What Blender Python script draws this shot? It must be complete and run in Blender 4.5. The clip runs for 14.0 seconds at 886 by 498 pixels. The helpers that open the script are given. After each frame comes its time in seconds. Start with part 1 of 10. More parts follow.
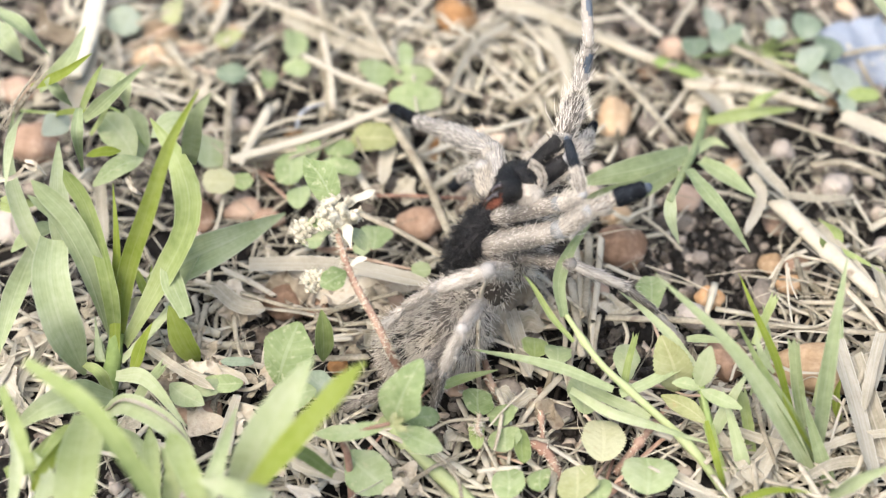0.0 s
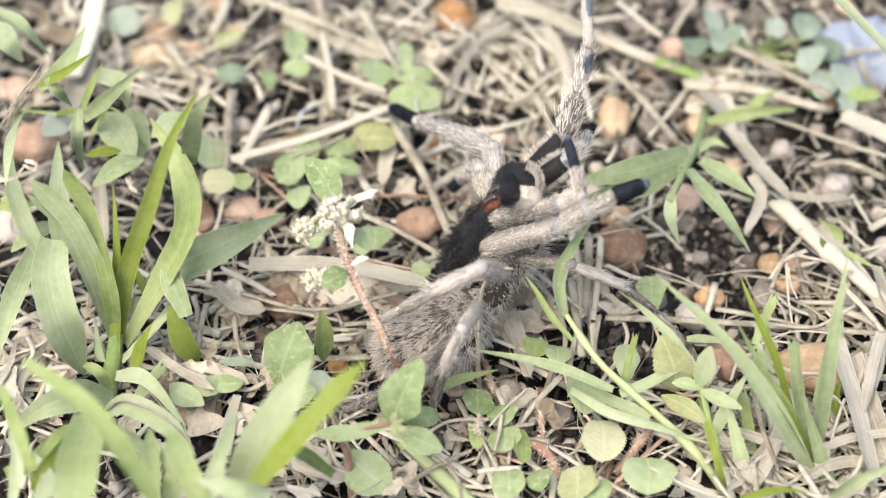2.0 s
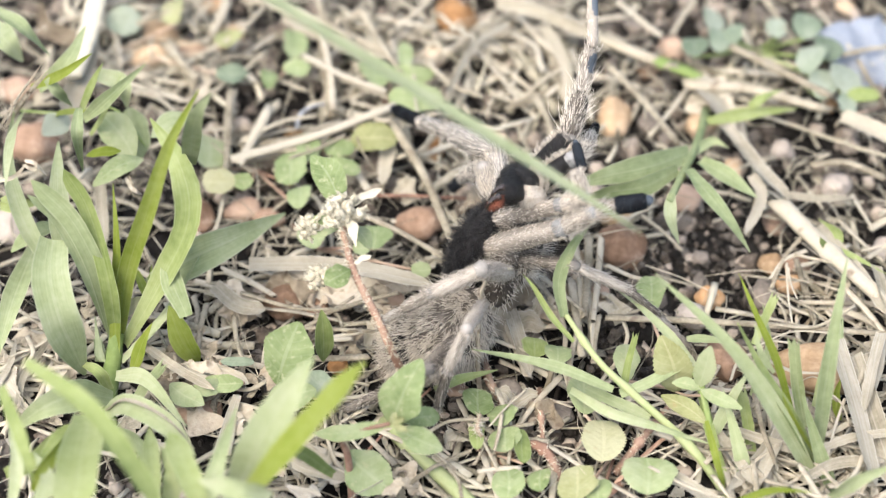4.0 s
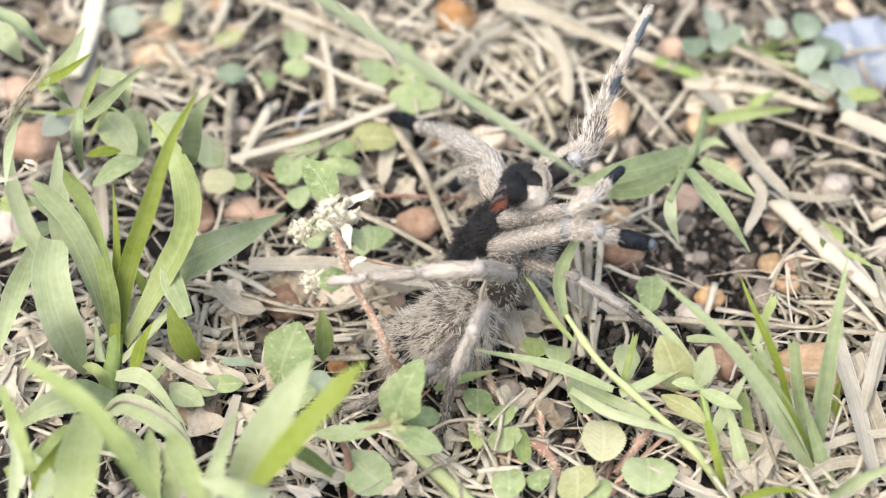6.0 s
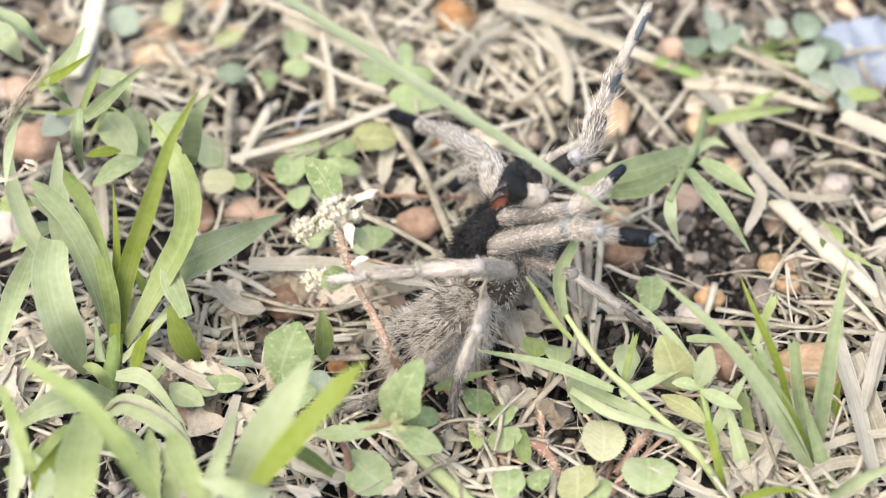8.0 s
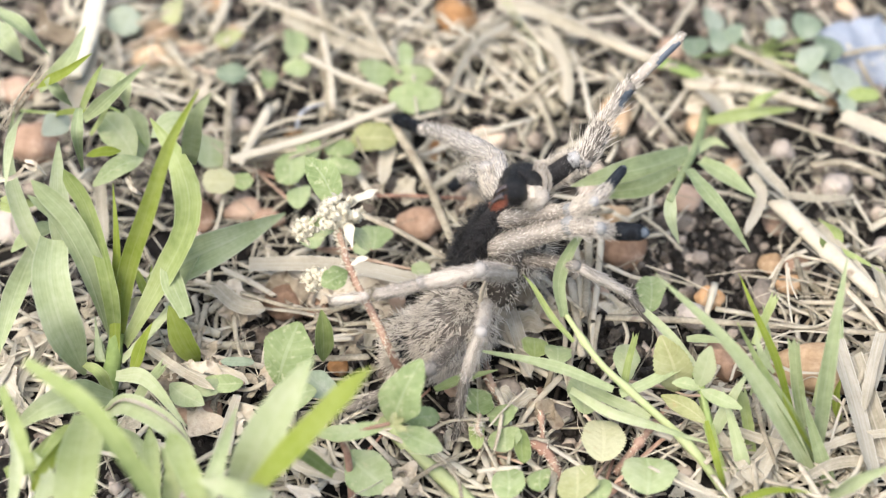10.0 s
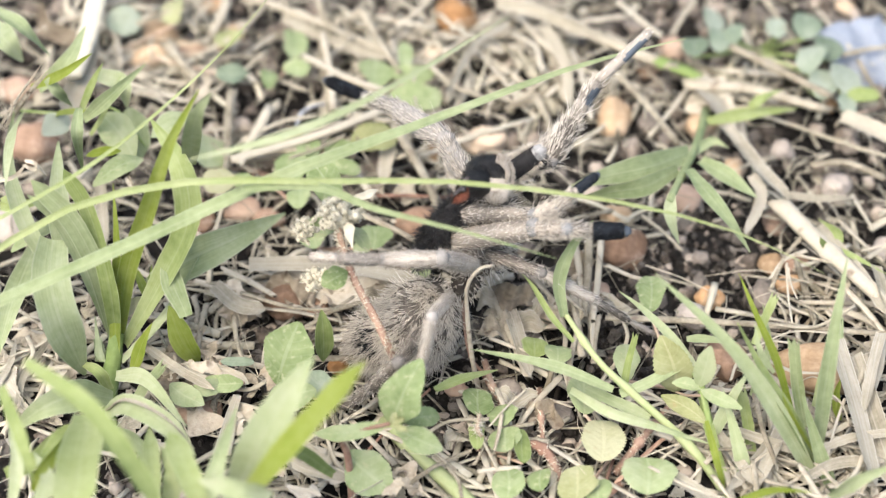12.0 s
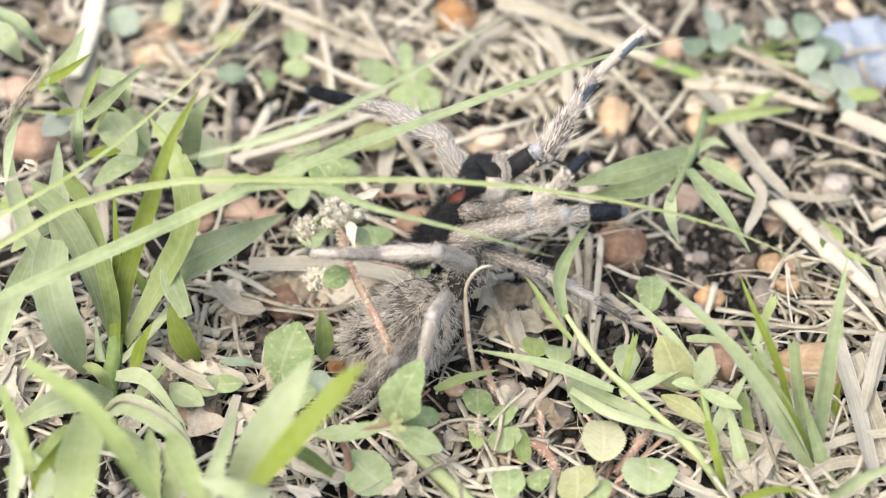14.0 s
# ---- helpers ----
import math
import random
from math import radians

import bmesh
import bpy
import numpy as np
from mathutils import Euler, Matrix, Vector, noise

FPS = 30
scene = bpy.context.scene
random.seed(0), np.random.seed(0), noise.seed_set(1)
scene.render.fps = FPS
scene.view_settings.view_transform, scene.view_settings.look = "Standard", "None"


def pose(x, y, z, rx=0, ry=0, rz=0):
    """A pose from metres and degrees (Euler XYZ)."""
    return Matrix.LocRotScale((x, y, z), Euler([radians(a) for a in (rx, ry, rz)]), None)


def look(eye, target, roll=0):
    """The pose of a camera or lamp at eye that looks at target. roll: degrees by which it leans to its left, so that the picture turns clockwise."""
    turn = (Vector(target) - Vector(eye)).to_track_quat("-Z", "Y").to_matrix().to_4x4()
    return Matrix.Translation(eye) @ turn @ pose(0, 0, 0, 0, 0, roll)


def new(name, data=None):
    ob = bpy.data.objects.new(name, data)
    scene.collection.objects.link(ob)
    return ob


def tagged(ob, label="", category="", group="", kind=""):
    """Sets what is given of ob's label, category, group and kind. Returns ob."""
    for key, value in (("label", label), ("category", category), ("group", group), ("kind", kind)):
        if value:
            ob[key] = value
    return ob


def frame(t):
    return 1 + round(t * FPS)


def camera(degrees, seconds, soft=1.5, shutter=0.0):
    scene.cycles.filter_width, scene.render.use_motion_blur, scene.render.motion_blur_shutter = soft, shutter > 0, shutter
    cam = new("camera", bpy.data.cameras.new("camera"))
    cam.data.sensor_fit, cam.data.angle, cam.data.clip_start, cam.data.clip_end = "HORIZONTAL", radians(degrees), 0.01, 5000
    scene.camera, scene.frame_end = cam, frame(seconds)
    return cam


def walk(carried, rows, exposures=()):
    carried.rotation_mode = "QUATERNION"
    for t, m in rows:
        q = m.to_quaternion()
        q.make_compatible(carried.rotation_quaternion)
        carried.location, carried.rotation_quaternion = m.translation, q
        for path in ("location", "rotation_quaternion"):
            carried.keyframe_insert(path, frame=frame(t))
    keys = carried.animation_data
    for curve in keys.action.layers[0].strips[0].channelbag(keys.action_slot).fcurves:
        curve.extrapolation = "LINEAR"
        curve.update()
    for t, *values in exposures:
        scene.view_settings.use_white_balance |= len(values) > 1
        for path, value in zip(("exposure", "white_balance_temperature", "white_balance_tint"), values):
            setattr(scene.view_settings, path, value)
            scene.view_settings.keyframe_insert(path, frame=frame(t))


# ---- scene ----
cam = camera(24.5, 14.0, 1.2, 0.5)
EYE = (0.0, -0.4243, 0.4243)
walk(cam, [(0, look(EYE, (0, 0, 0))), (14.0, look(EYE, (0, 0, 0)))], [(0, 1.55, 6770, 10), (14.0, 1.55, 6770, 10)])
cam.data.dof.use_dof = True
cam.data.dof.focus_distance = 0.55
cam.data.dof.aperture_fstop = 7.0

# ---- light: a bright, thinly overcast sky ----
world = bpy.data.worlds.new("sky")
scene.world = world
world.use_nodes = True
sky = world.node_tree.nodes.new("ShaderNodeTexSky")
sky.sky_type, sky.sun_disc = "NISHITA", False
sky.sun_elevation, sky.sun_rotation = radians(58), radians(222)
sky.air_density, sky.dust_density, sky.ozone_density = 1.0, 4.0, 1.0
back = world.node_tree.nodes["Background"]
back.inputs["Strength"].default_value = 0.15
world.node_tree.links.new(sky.outputs[0], back.inputs[0])
sun = new("sun", bpy.data.lights.new("sun", "SUN"))
sun.data.energy, sun.data.angle, sun.data.color = 1.2, radians(55), (1.0, 0.95, 0.88)
sun.matrix_world = look((-0.5, -0.55, 1.6), (0, 0, 0))


# ---- materials ----
def material(name, dark, mid, light, scale=300.0, rough=0.7, bump=0.3, stretch=(1, 1, 1), by="object",
             translucent=0.0, spec=0.3, metal=0.0, fine=None, spots=None, sheen=0.0, veins="", rib=(0.5, 0.55, 0.38), vary=0.7, mark=1.0):
    """Three tones mixed by noise at two scales and by each piece's own random value."""
    m = bpy.data.materials.new(name)
    m.use_nodes = True
    n, k = m.node_tree.nodes, m.node_tree.links
    bsdf, out = n["Principled BSDF"], n["Material Output"]
    coord, mapping = n.new("ShaderNodeTexCoord"), n.new("ShaderNodeMapping")
    mapping.inputs["Scale"].default_value = stretch
    k.new(coord.outputs["Object"], mapping.inputs[0])
    coarse, grain = n.new("ShaderNodeTexNoise"), n.new("ShaderNodeTexNoise")
    coarse.inputs["Scale"].default_value, grain.inputs["Scale"].default_value = scale, fine or scale * 6
    coarse.inputs["Detail"].default_value, grain.inputs["Detail"].default_value = 3, 4
    for t in (coarse, grain):
        k.new(mapping.outputs[0], t.inputs["Vector"])
    if by == "object":
        rnd = n.new("ShaderNodeObjectInfo").outputs["Random"]
    else:
        rnd = n.new("ShaderNodeNewGeometry").outputs["Random Per Island"]
    a = n.new("ShaderNodeMath")
    a.operation = "MULTIPLY_ADD"
    k.new(rnd, a.inputs[0])
    a.inputs[1].default_value, a.inputs[2].default_value = vary, -vary / 2
    b = n.new("ShaderNodeMath")
    b.operation = "MULTIPLY_ADD"
    k.new(coarse.outputs[0], b.inputs[0])
    b.inputs[1].default_value = 0.9
    k.new(a.outputs[0], b.inputs[2])
    c = n.new("ShaderNodeMath")
    c.operation = "MULTIPLY_ADD"
    k.new(grain.outputs[0], c.inputs[0])
    c.inputs[1].default_value = 0.5
    k.new(b.outputs[0], c.inputs[2])
    ramp = n.new("ShaderNodeValToRGB")
    e = ramp.color_ramp.elements
    e[0].position, e[0].color = 0.3, (*dark, 1)
    e[1].position, e[1].color = 1.0, (*light, 1)
    e.new(0.65).color = (*mid, 1)
    k.new(c.outputs[0], ramp.inputs[0])
    colour = ramp.outputs[0]
    if spots:
        v = n.new("ShaderNodeTexNoise")
        v.inputs["Scale"].default_value = spots[1]
        k.new(coord.outputs["Object"], v.inputs["Vector"])
        r2 = n.new("ShaderNodeValToRGB")
        r2.color_ramp.elements[0].position, r2.color_ramp.elements[1].position = spots[2], spots[2] + 0.12
        k.new(v.outputs[0], r2.inputs[0])
        mix = n.new("ShaderNodeMix")
        mix.data_type = "RGBA"
        k.new(r2.outputs[0], mix.inputs[0])
        k.new(colour, mix.inputs[6])
        mix.inputs[7].default_value = (*spots[0], 1)
        colour = mix.outputs[2]
    height = grain.outputs[0]
    if veins:
        def calc(op, a, b=None, c=None):
            q = n.new("ShaderNodeMath")
            q.operation = op
            for i, x in enumerate((a, b, c)):
                if x is None:
                    continue
                if isinstance(x, (int, float)):
                    q.inputs[i].default_value = x
                else:
                    k.new(x, q.inputs[i])
            return q.outputs[0]
        uvs = n.new("ShaderNodeSeparateXYZ")
        k.new(coord.outputs["UV"], uvs.inputs[0])
        side = calc("ABSOLUTE", calc("MULTIPLY_ADD", uvs.outputs[0], 2.0, -1.0))
        middle = calc("GREATER_THAN", 0.07, side)
        if veins == "leaf":
            wave = calc("SINE", calc("MULTIPLY", calc("SUBTRACT", calc("MULTIPLY", uvs.outputs[1], 8.0), calc("MULTIPLY", side, 1.7)), 6.2832))
            lines = calc("GREATER_THAN", wave, 0.86)
            amount = calc("MULTIPLY", calc("MAXIMUM", calc("MULTIPLY", middle, 0.6), calc("MULTIPLY", lines, 0.25)), 0.4)
            height = calc("MULTIPLY_ADD", wave, 0.04, grain.outputs[0])
        else:
            lane = n.new("ShaderNodeCombineXYZ")
            k.new(calc("MULTIPLY", uvs.outputs[0], 11.0), lane.inputs[0])
            k.new(calc("MULTIPLY", uvs.outputs[1], 1.3), lane.inputs[1])
            k.new(calc("MULTIPLY", rnd, 37.0), lane.inputs[2])
            streak = n.new("ShaderNodeTexNoise")
            streak.inputs["Scale"].default_value, streak.inputs["Detail"].default_value = 2.0, 3
            k.new(lane.outputs[0], streak.inputs["Vector"])
            edge = calc("MULTIPLY", calc("MAXIMUM", calc("MULTIPLY", middle, 0.5), calc("GREATER_THAN", side, 0.92)), 0.85 * mark)
            amount = calc("MAXIMUM", edge, calc("MULTIPLY", calc("SUBTRACT", streak.outputs[0], 0.46), 1.1 * mark))
            height = streak.outputs[0]
        if veins == "blade":
            dm = n.new("ShaderNodeMix")
            dm.data_type, dm.blend_type, dm.clamp_factor = "RGBA", "MULTIPLY", True
            k.new(calc("MULTIPLY", calc("SUBTRACT", 0.56, streak.outputs[0]), 1.7 * mark), dm.inputs[0])
            k.new(colour, dm.inputs[6])
            dm.inputs[7].default_value = (0.58, 0.64, 0.50, 1)
            colour = dm.outputs[2]
        vm = n.new("ShaderNodeMix")
        vm.data_type, vm.clamp_factor = "RGBA", True
        k.new(amount, vm.inputs[0])
        k.new(colour, vm.inputs[6])
        vm.inputs[7].default_value = (*rib, 1)
        colour = vm.outputs[2]
    k.new(colour, bsdf.inputs["Base Color"])
    bsdf.inputs["Roughness"].default_value, bsdf.inputs["Metallic"].default_value = rough, metal
    bsdf.inputs["Specular IOR Level"].default_value = spec
    bsdf.inputs["Sheen Weight"].default_value = sheen
    if bump:
        bn = n.new("ShaderNodeBump")
        bn.inputs["Strength"].default_value, bn.inputs["Distance"].default_value = bump, 0.0006
        k.new(height, bn.inputs["Height"])
        k.new(bn.outputs[0], bsdf.inputs["Normal"])
    if translucent:
        tr, sh = n.new("ShaderNodeBsdfTranslucent"), n.new("ShaderNodeMixShader")
        k.new(colour, tr.inputs[0])
        sh.inputs[0].default_value = translucent
        k.new(bsdf.outputs[0], sh.inputs[1])
        k.new(tr.outputs[0], sh.inputs[2])
        k.new(sh.outputs[0], out.inputs[0])
    return m


# near-black soil: the shade in gaps under the thatch is in its colour
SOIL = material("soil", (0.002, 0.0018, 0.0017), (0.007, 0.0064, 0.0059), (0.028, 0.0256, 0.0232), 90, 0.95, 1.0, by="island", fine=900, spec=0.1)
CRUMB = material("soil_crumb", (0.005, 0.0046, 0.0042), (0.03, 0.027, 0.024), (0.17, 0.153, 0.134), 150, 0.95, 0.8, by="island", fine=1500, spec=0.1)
STRAW = material("straw", (0.175, 0.153, 0.11), (0.355, 0.324, 0.25), (0.42, 0.391, 0.316), 130, 0.65, 0.4, translucent=0.1, spec=0.06, fine=1200,
                 spots=((0.21, 0.17, 0.13), 210, 0.63))
LITTER = material("old_straw", (0.11, 0.096, 0.07), (0.4, 0.366, 0.287), (0.51, 0.475, 0.39), 130, 0.75, 0.4, by="island", translucent=0.1, spec=0.06, fine=1200, veins="blade", rib=(0.47, 0.44, 0.365))
TWIG = material("twig_bark", (0.10, 0.05, 0.035), (0.24, 0.14, 0.10), (0.40, 0.27, 0.20), 250, 0.75, 0.5)
DRYLEAF = material("dry_leaf", (0.22, 0.192, 0.142), (0.42, 0.378, 0.298), (0.56, 0.52, 0.435), 120, 0.75, 1.0, translucent=0.15, spec=0.15, fine=700, spots=((0.13, 0.1, 0.072), 240, 0.6))
TANLEAF = material("brown_leaf", (0.12, 0.098, 0.07), (0.265, 0.226, 0.168), (0.42, 0.372, 0.295), 100, 0.75, 1.0, translucent=0.1, spec=0.15, spots=((0.13, 0.1, 0.072), 240, 0.6))
ORANGE = material("orange_pebble", (0.23, 0.12, 0.05), (0.38, 0.22, 0.105), (0.52, 0.36, 0.22), 110, 0.65, 0.35, spec=0.15, spots=((0.52, 0.42, 0.32), 160, 0.62))
TAN = material("tan_pebble", (0.24, 0.16, 0.09), (0.38, 0.28, 0.18), (0.50, 0.41, 0.31), 110, 0.7, 0.4, spec=0.15, spots=((0.21, 0.14, 0.09), 190, 0.63))
BROWN = material("brown_pebble", (0.14, 0.09, 0.06), (0.26, 0.175, 0.125), (0.38, 0.285, 0.22), 110, 0.8, 0.6, spec=0.1, spots=((0.40, 0.32, 0.25), 170, 0.6))
DUST = material("old_thatch", (0.01, 0.0088, 0.0075), (0.045, 0.0385, 0.032), (0.19, 0.166, 0.137), 130, 0.85, 0.4, by="island", spec=0.1, fine=1200)
DRYBLADE = material("dry_blade", (0.23, 0.206, 0.155), (0.38, 0.35, 0.28), (0.44, 0.412, 0.345), 90, 0.75, 0.6, translucent=0.2, spec=0.06, fine=900, veins="blade", vary=0.35, rib=(0.48, 0.455, 0.39))
GRIT = material("fine_gravel", (0.02, 0.0175, 0.015), (0.13, 0.108, 0.088), (0.38, 0.33, 0.275), 150, 0.75, 0.5, by="island", spec=0.15)
GREY = material("grey_pebble", (0.13, 0.115, 0.10), (0.24, 0.21, 0.18), (0.36, 0.325, 0.29), 110, 0.8, 0.5, spec=0.1, spots=((0.14, 0.12, 0.1), 190, 0.6))
GRASS = material("grass_blade", (0.15, 0.205, 0.06), (0.262, 0.325, 0.125), (0.36, 0.41, 0.21), 60, 0.6, 0.25, translucent=0.32, spec=0.1, fine=500, veins="blade", vary=0.4, rib=(0.42, 0.46, 0.29), mark=0.5)
PALE = material("pale_grass", (0.185, 0.24, 0.112), (0.3, 0.358, 0.195), (0.405, 0.45, 0.29), 60, 0.6, 0.25, translucent=0.32, spec=0.1, fine=500, veins="blade", vary=0.4, rib=(0.46, 0.49, 0.37), mark=0.5)
OLIVE = material("olive_grass", (0.15, 0.205, 0.022), (0.235, 0.3, 0.05), (0.32, 0.375, 0.11), 60, 0.6, 0.25, translucent=0.45, spec=0.1, fine=500, veins="blade", vary=0.4, rib=(0.38, 0.43, 0.19), mark=0.5)
LEAF = material("weed_leaf", (0.13, 0.185, 0.07), (0.25, 0.315, 0.155), (0.35, 0.395, 0.245), 120, 0.65, 0.5, translucent=0.28, spec=0.1, fine=420,
                spots=((0.33, 0.365, 0.215), 620, 0.58), veins="leaf", vary=0.4, rib=(0.44, 0.48, 0.34))
YELLOW = material("yellowing_leaf", (0.19, 0.205, 0.085), (0.28, 0.3, 0.155), (0.36, 0.365, 0.235), 120, 0.6, 0.5, translucent=0.2, spec=0.12, fine=700,
                  spots=((0.30, 0.22, 0.12), 200, 0.66), veins="leaf", rib=(0.50, 0.48, 0.32))
GREYLEAF = material("grey_green_leaf", (0.12, 0.16, 0.11), (0.20, 0.25, 0.18), (0.30, 0.34, 0.275), 120, 0.6, 0.4, translucent=0.2, spec=0.12, fine=700, veins="leaf", rib=(0.33, 0.37, 0.30))
STEM = material("red_stem", (0.22, 0.13, 0.095), (0.35, 0.245, 0.185), (0.46, 0.365, 0.28), 150, 0.6, 0.4, translucent=0.1, spec=0.15)
GSTEM = material("green_stem", (0.17, 0.24, 0.075), (0.25, 0.33, 0.125), (0.37, 0.42, 0.22), 120, 0.55, 0.3, translucent=0.2, spec=0.15)
PETAL = material("dry_flower", (0.46, 0.43, 0.32), (0.6, 0.565, 0.445), (0.69, 0.66, 0.555), 400, 0.8, 0.5, by="island", translucent=0.2, spec=0.05)
PLASTIC = material("blue_plastic", (0.21, 0.25, 0.31), (0.27, 0.31, 0.37), (0.34, 0.375, 0.42), 60, 0.55, 0.3, translucent=0.2, spec=0.2)
THREAD = material("grey_thread", (0.20, 0.215, 0.24), (0.27, 0.29, 0.32), (0.36, 0.385, 0.41), 300, 0.8, 0.3, spec=0.1)
SKIN = material("spider_skin", (0.06, 0.053, 0.046), (0.235, 0.213, 0.185), (0.46, 0.425, 0.375), 420, 0.9, 0.9, (0.12, 1, 1), fine=2600, spec=0.05)
HAIR = material("spider_hair", (0.29, 0.268, 0.232), (0.71, 0.668, 0.59), (0.86, 0.82, 0.75), 200, 0.8, 0, by="island", spec=0.05, vary=0.75, translucent=0.35)
LEGHAIR = material("leg_hair", (0.12, 0.107, 0.093), (0.4, 0.368, 0.322), (0.64, 0.598, 0.535), 200, 0.8, 0, by="island", spec=0.05, vary=0.75, translucent=0.2)
VELVET = material("black_velvet", (0.0015, 0.0014, 0.0014), (0.004, 0.0038, 0.004), (0.014, 0.013, 0.0135), 400, 0.45, 0.8, fine=3500, spec=0.35)
DARKHAIR = material("dark_hair", (0.0012, 0.0012, 0.0014), (0.004, 0.0041, 0.0047), (0.03, 0.032, 0.037), 200, 0.35, 0, by="island", spec=0.4)
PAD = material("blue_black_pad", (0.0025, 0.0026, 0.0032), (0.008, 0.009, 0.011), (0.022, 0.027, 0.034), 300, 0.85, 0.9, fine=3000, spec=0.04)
DARKSKIN = material("dark_spider_skin", (0.02, 0.017, 0.015), (0.07, 0.062, 0.053), (0.16, 0.142, 0.122), 260, 0.9, 0.8, fine=2600, spec=0.05)
BLUEPAD = material("blue_pad", (0.012, 0.017, 0.023), (0.035, 0.048, 0.064), (0.09, 0.11, 0.135), 300, 0.55, 0.6, fine=3000, spec=0.25)
BACKSKIN = material("abdomen_skin", (0.045, 0.04, 0.035), (0.165, 0.149, 0.13), (0.34, 0.312, 0.274), 260, 0.9, 0.8, fine=2600, spec=0.05)
KNEE = material("bare_knee", (0.15, 0.153, 0.153), (0.205, 0.209, 0.209), (0.27, 0.273, 0.271), 200, 0.6, 0.3, spec=0.2)
JOINT = material("pale_joint", (0.14, 0.134, 0.125), (0.22, 0.21, 0.195), (0.31, 0.296, 0.276), 300, 0.9, 0.4, spec=0.02)
CREAM = material("cream_hair", (0.28, 0.25, 0.21), (0.44, 0.402, 0.345), (0.57, 0.53, 0.465), 300, 0.85, 0.6, by="island", spec=0.03)
RED = material("red_fringe", (0.11, 0.032, 0.02), (0.25, 0.085, 0.052), (0.38, 0.17, 0.115), 500, 0.7, 0.4, by="island", spec=0.1)
FANG = material("fang", (0.006, 0.005, 0.005), (0.012, 0.010, 0.010), (0.03, 0.02, 0.018), 300, 0.2, 0, spec=0.6)


# ---- builders ----
class Shape:
    """Vertices and faces gathered by simple sweeps, then linked as one mesh."""

    def __init__(self):
        self.v, self.f, self.s, self.uv = [], [], [], []

    def add(self, verts, faces, slot=0, uv=None):
        n = len(self.v)
        self.uv.extend(uv or [(0.0, 0.0)] * len(verts))
        self.v.extend(verts)
        self.f.extend([tuple(i + n for i in f) for f in faces])
        self.s.extend([slot] * len(faces))

    def link(self, name, materials, parent=None, label="", smooth=True):
        me = bpy.data.meshes.new(name)
        me.from_pydata([tuple(p) for p in self.v], [], self.f)
        for m in materials:
            me.materials.append(m)
        me.polygons.foreach_set("material_index", np.array(self.s, dtype=np.int32))
        me.polygons.foreach_set("use_smooth", np.full(len(self.f), smooth))
        if any(u or v for u, v in self.uv):
            layer = me.uv_layers.new(name="UVMap")
            at = np.zeros(len(me.loops), dtype=np.int32)
            me.loops.foreach_get("vertex_index", at)
            layer.data.foreach_set("uv", np.array(self.uv, dtype=np.float32)[at].ravel())
        me.update()
        ob = new(name, me)
        if parent:
            ob.parent = parent
        if label:
            ob["label"] = label
        return ob


def curve(points, n):
    """n + 1 points on a smooth line through the points given, and its directions."""
    p = [Vector(q) for q in points]
    p = [p[0] * 2 - p[1]] + p + [p[-1] * 2 - p[-2]]
    m = len(p) - 3
    out = []
    for i in range(n + 1):
        s = min(i / n * m, m - 1e-6)
        j = int(s)
        t = s - j
        a, b, c, d = p[j:j + 4]
        out.append(0.5 * (2 * b + (c - a) * t + (2 * a - 5 * b + 4 * c - d) * t * t + (3 * b - a - 3 * c + d) * t ** 3))
    way = [(out[min(i + 1, n)] - out[max(i - 1, 0)]).normalized() for i in range(n + 1)]
    return out, way


def sheet(sh, line, rings, slot=0):
    """A thin blade or leaf: an upper and a lower face that meet in a sharp margin."""
    n = len(line)
    for order in ((0, 1, 2, 3, 4), (4, 5, 6, 7, 0)):
        verts = [p + ring[j] for p, ring in zip(line, rings) for j in order]
        uv = [(ACROSS[j], i / (n - 1) + 1e-4) for i in range(n) for j in order]
        faces = [(i * 5 + j, i * 5 + j + 1, i * 5 + j + 6, i * 5 + j + 5) for i in range(n - 1) for j in range(4)]
        sh.add(verts, faces, slot, uv)


def sweep(sh, line, way, rings, slot=0, caps=True, across=None):
    """rings[i]: (side, side offset), (up, up offset) pairs round the line; closed round, with end caps."""
    verts, faces, k = [], [], len(rings[0])
    uv = [(u, i / (len(line) - 1) + 1e-4) for i in range(len(line)) for u in across] if across else None
    for p, ring in zip(line, rings):
        verts.extend(p + q for q in ring)
    for i in range(len(line) - 1):
        for j in range(k):
            a, b = i * k + j, i * k + (j + 1) % k
            faces.append((a, b, b + k, a + k))
    if caps:
        faces.append(tuple(range(k - 1, -1, -1)))
        faces.append(tuple((len(line) - 1) * k + j for j in range(k)))
    sh.add(verts, faces, slot, uv)


ACROSS = (0.0, 0.25, 0.5, 0.75, 1.0, 0.75, 0.5, 0.25)
UP = Vector((0.0, -0.55, 0.83))


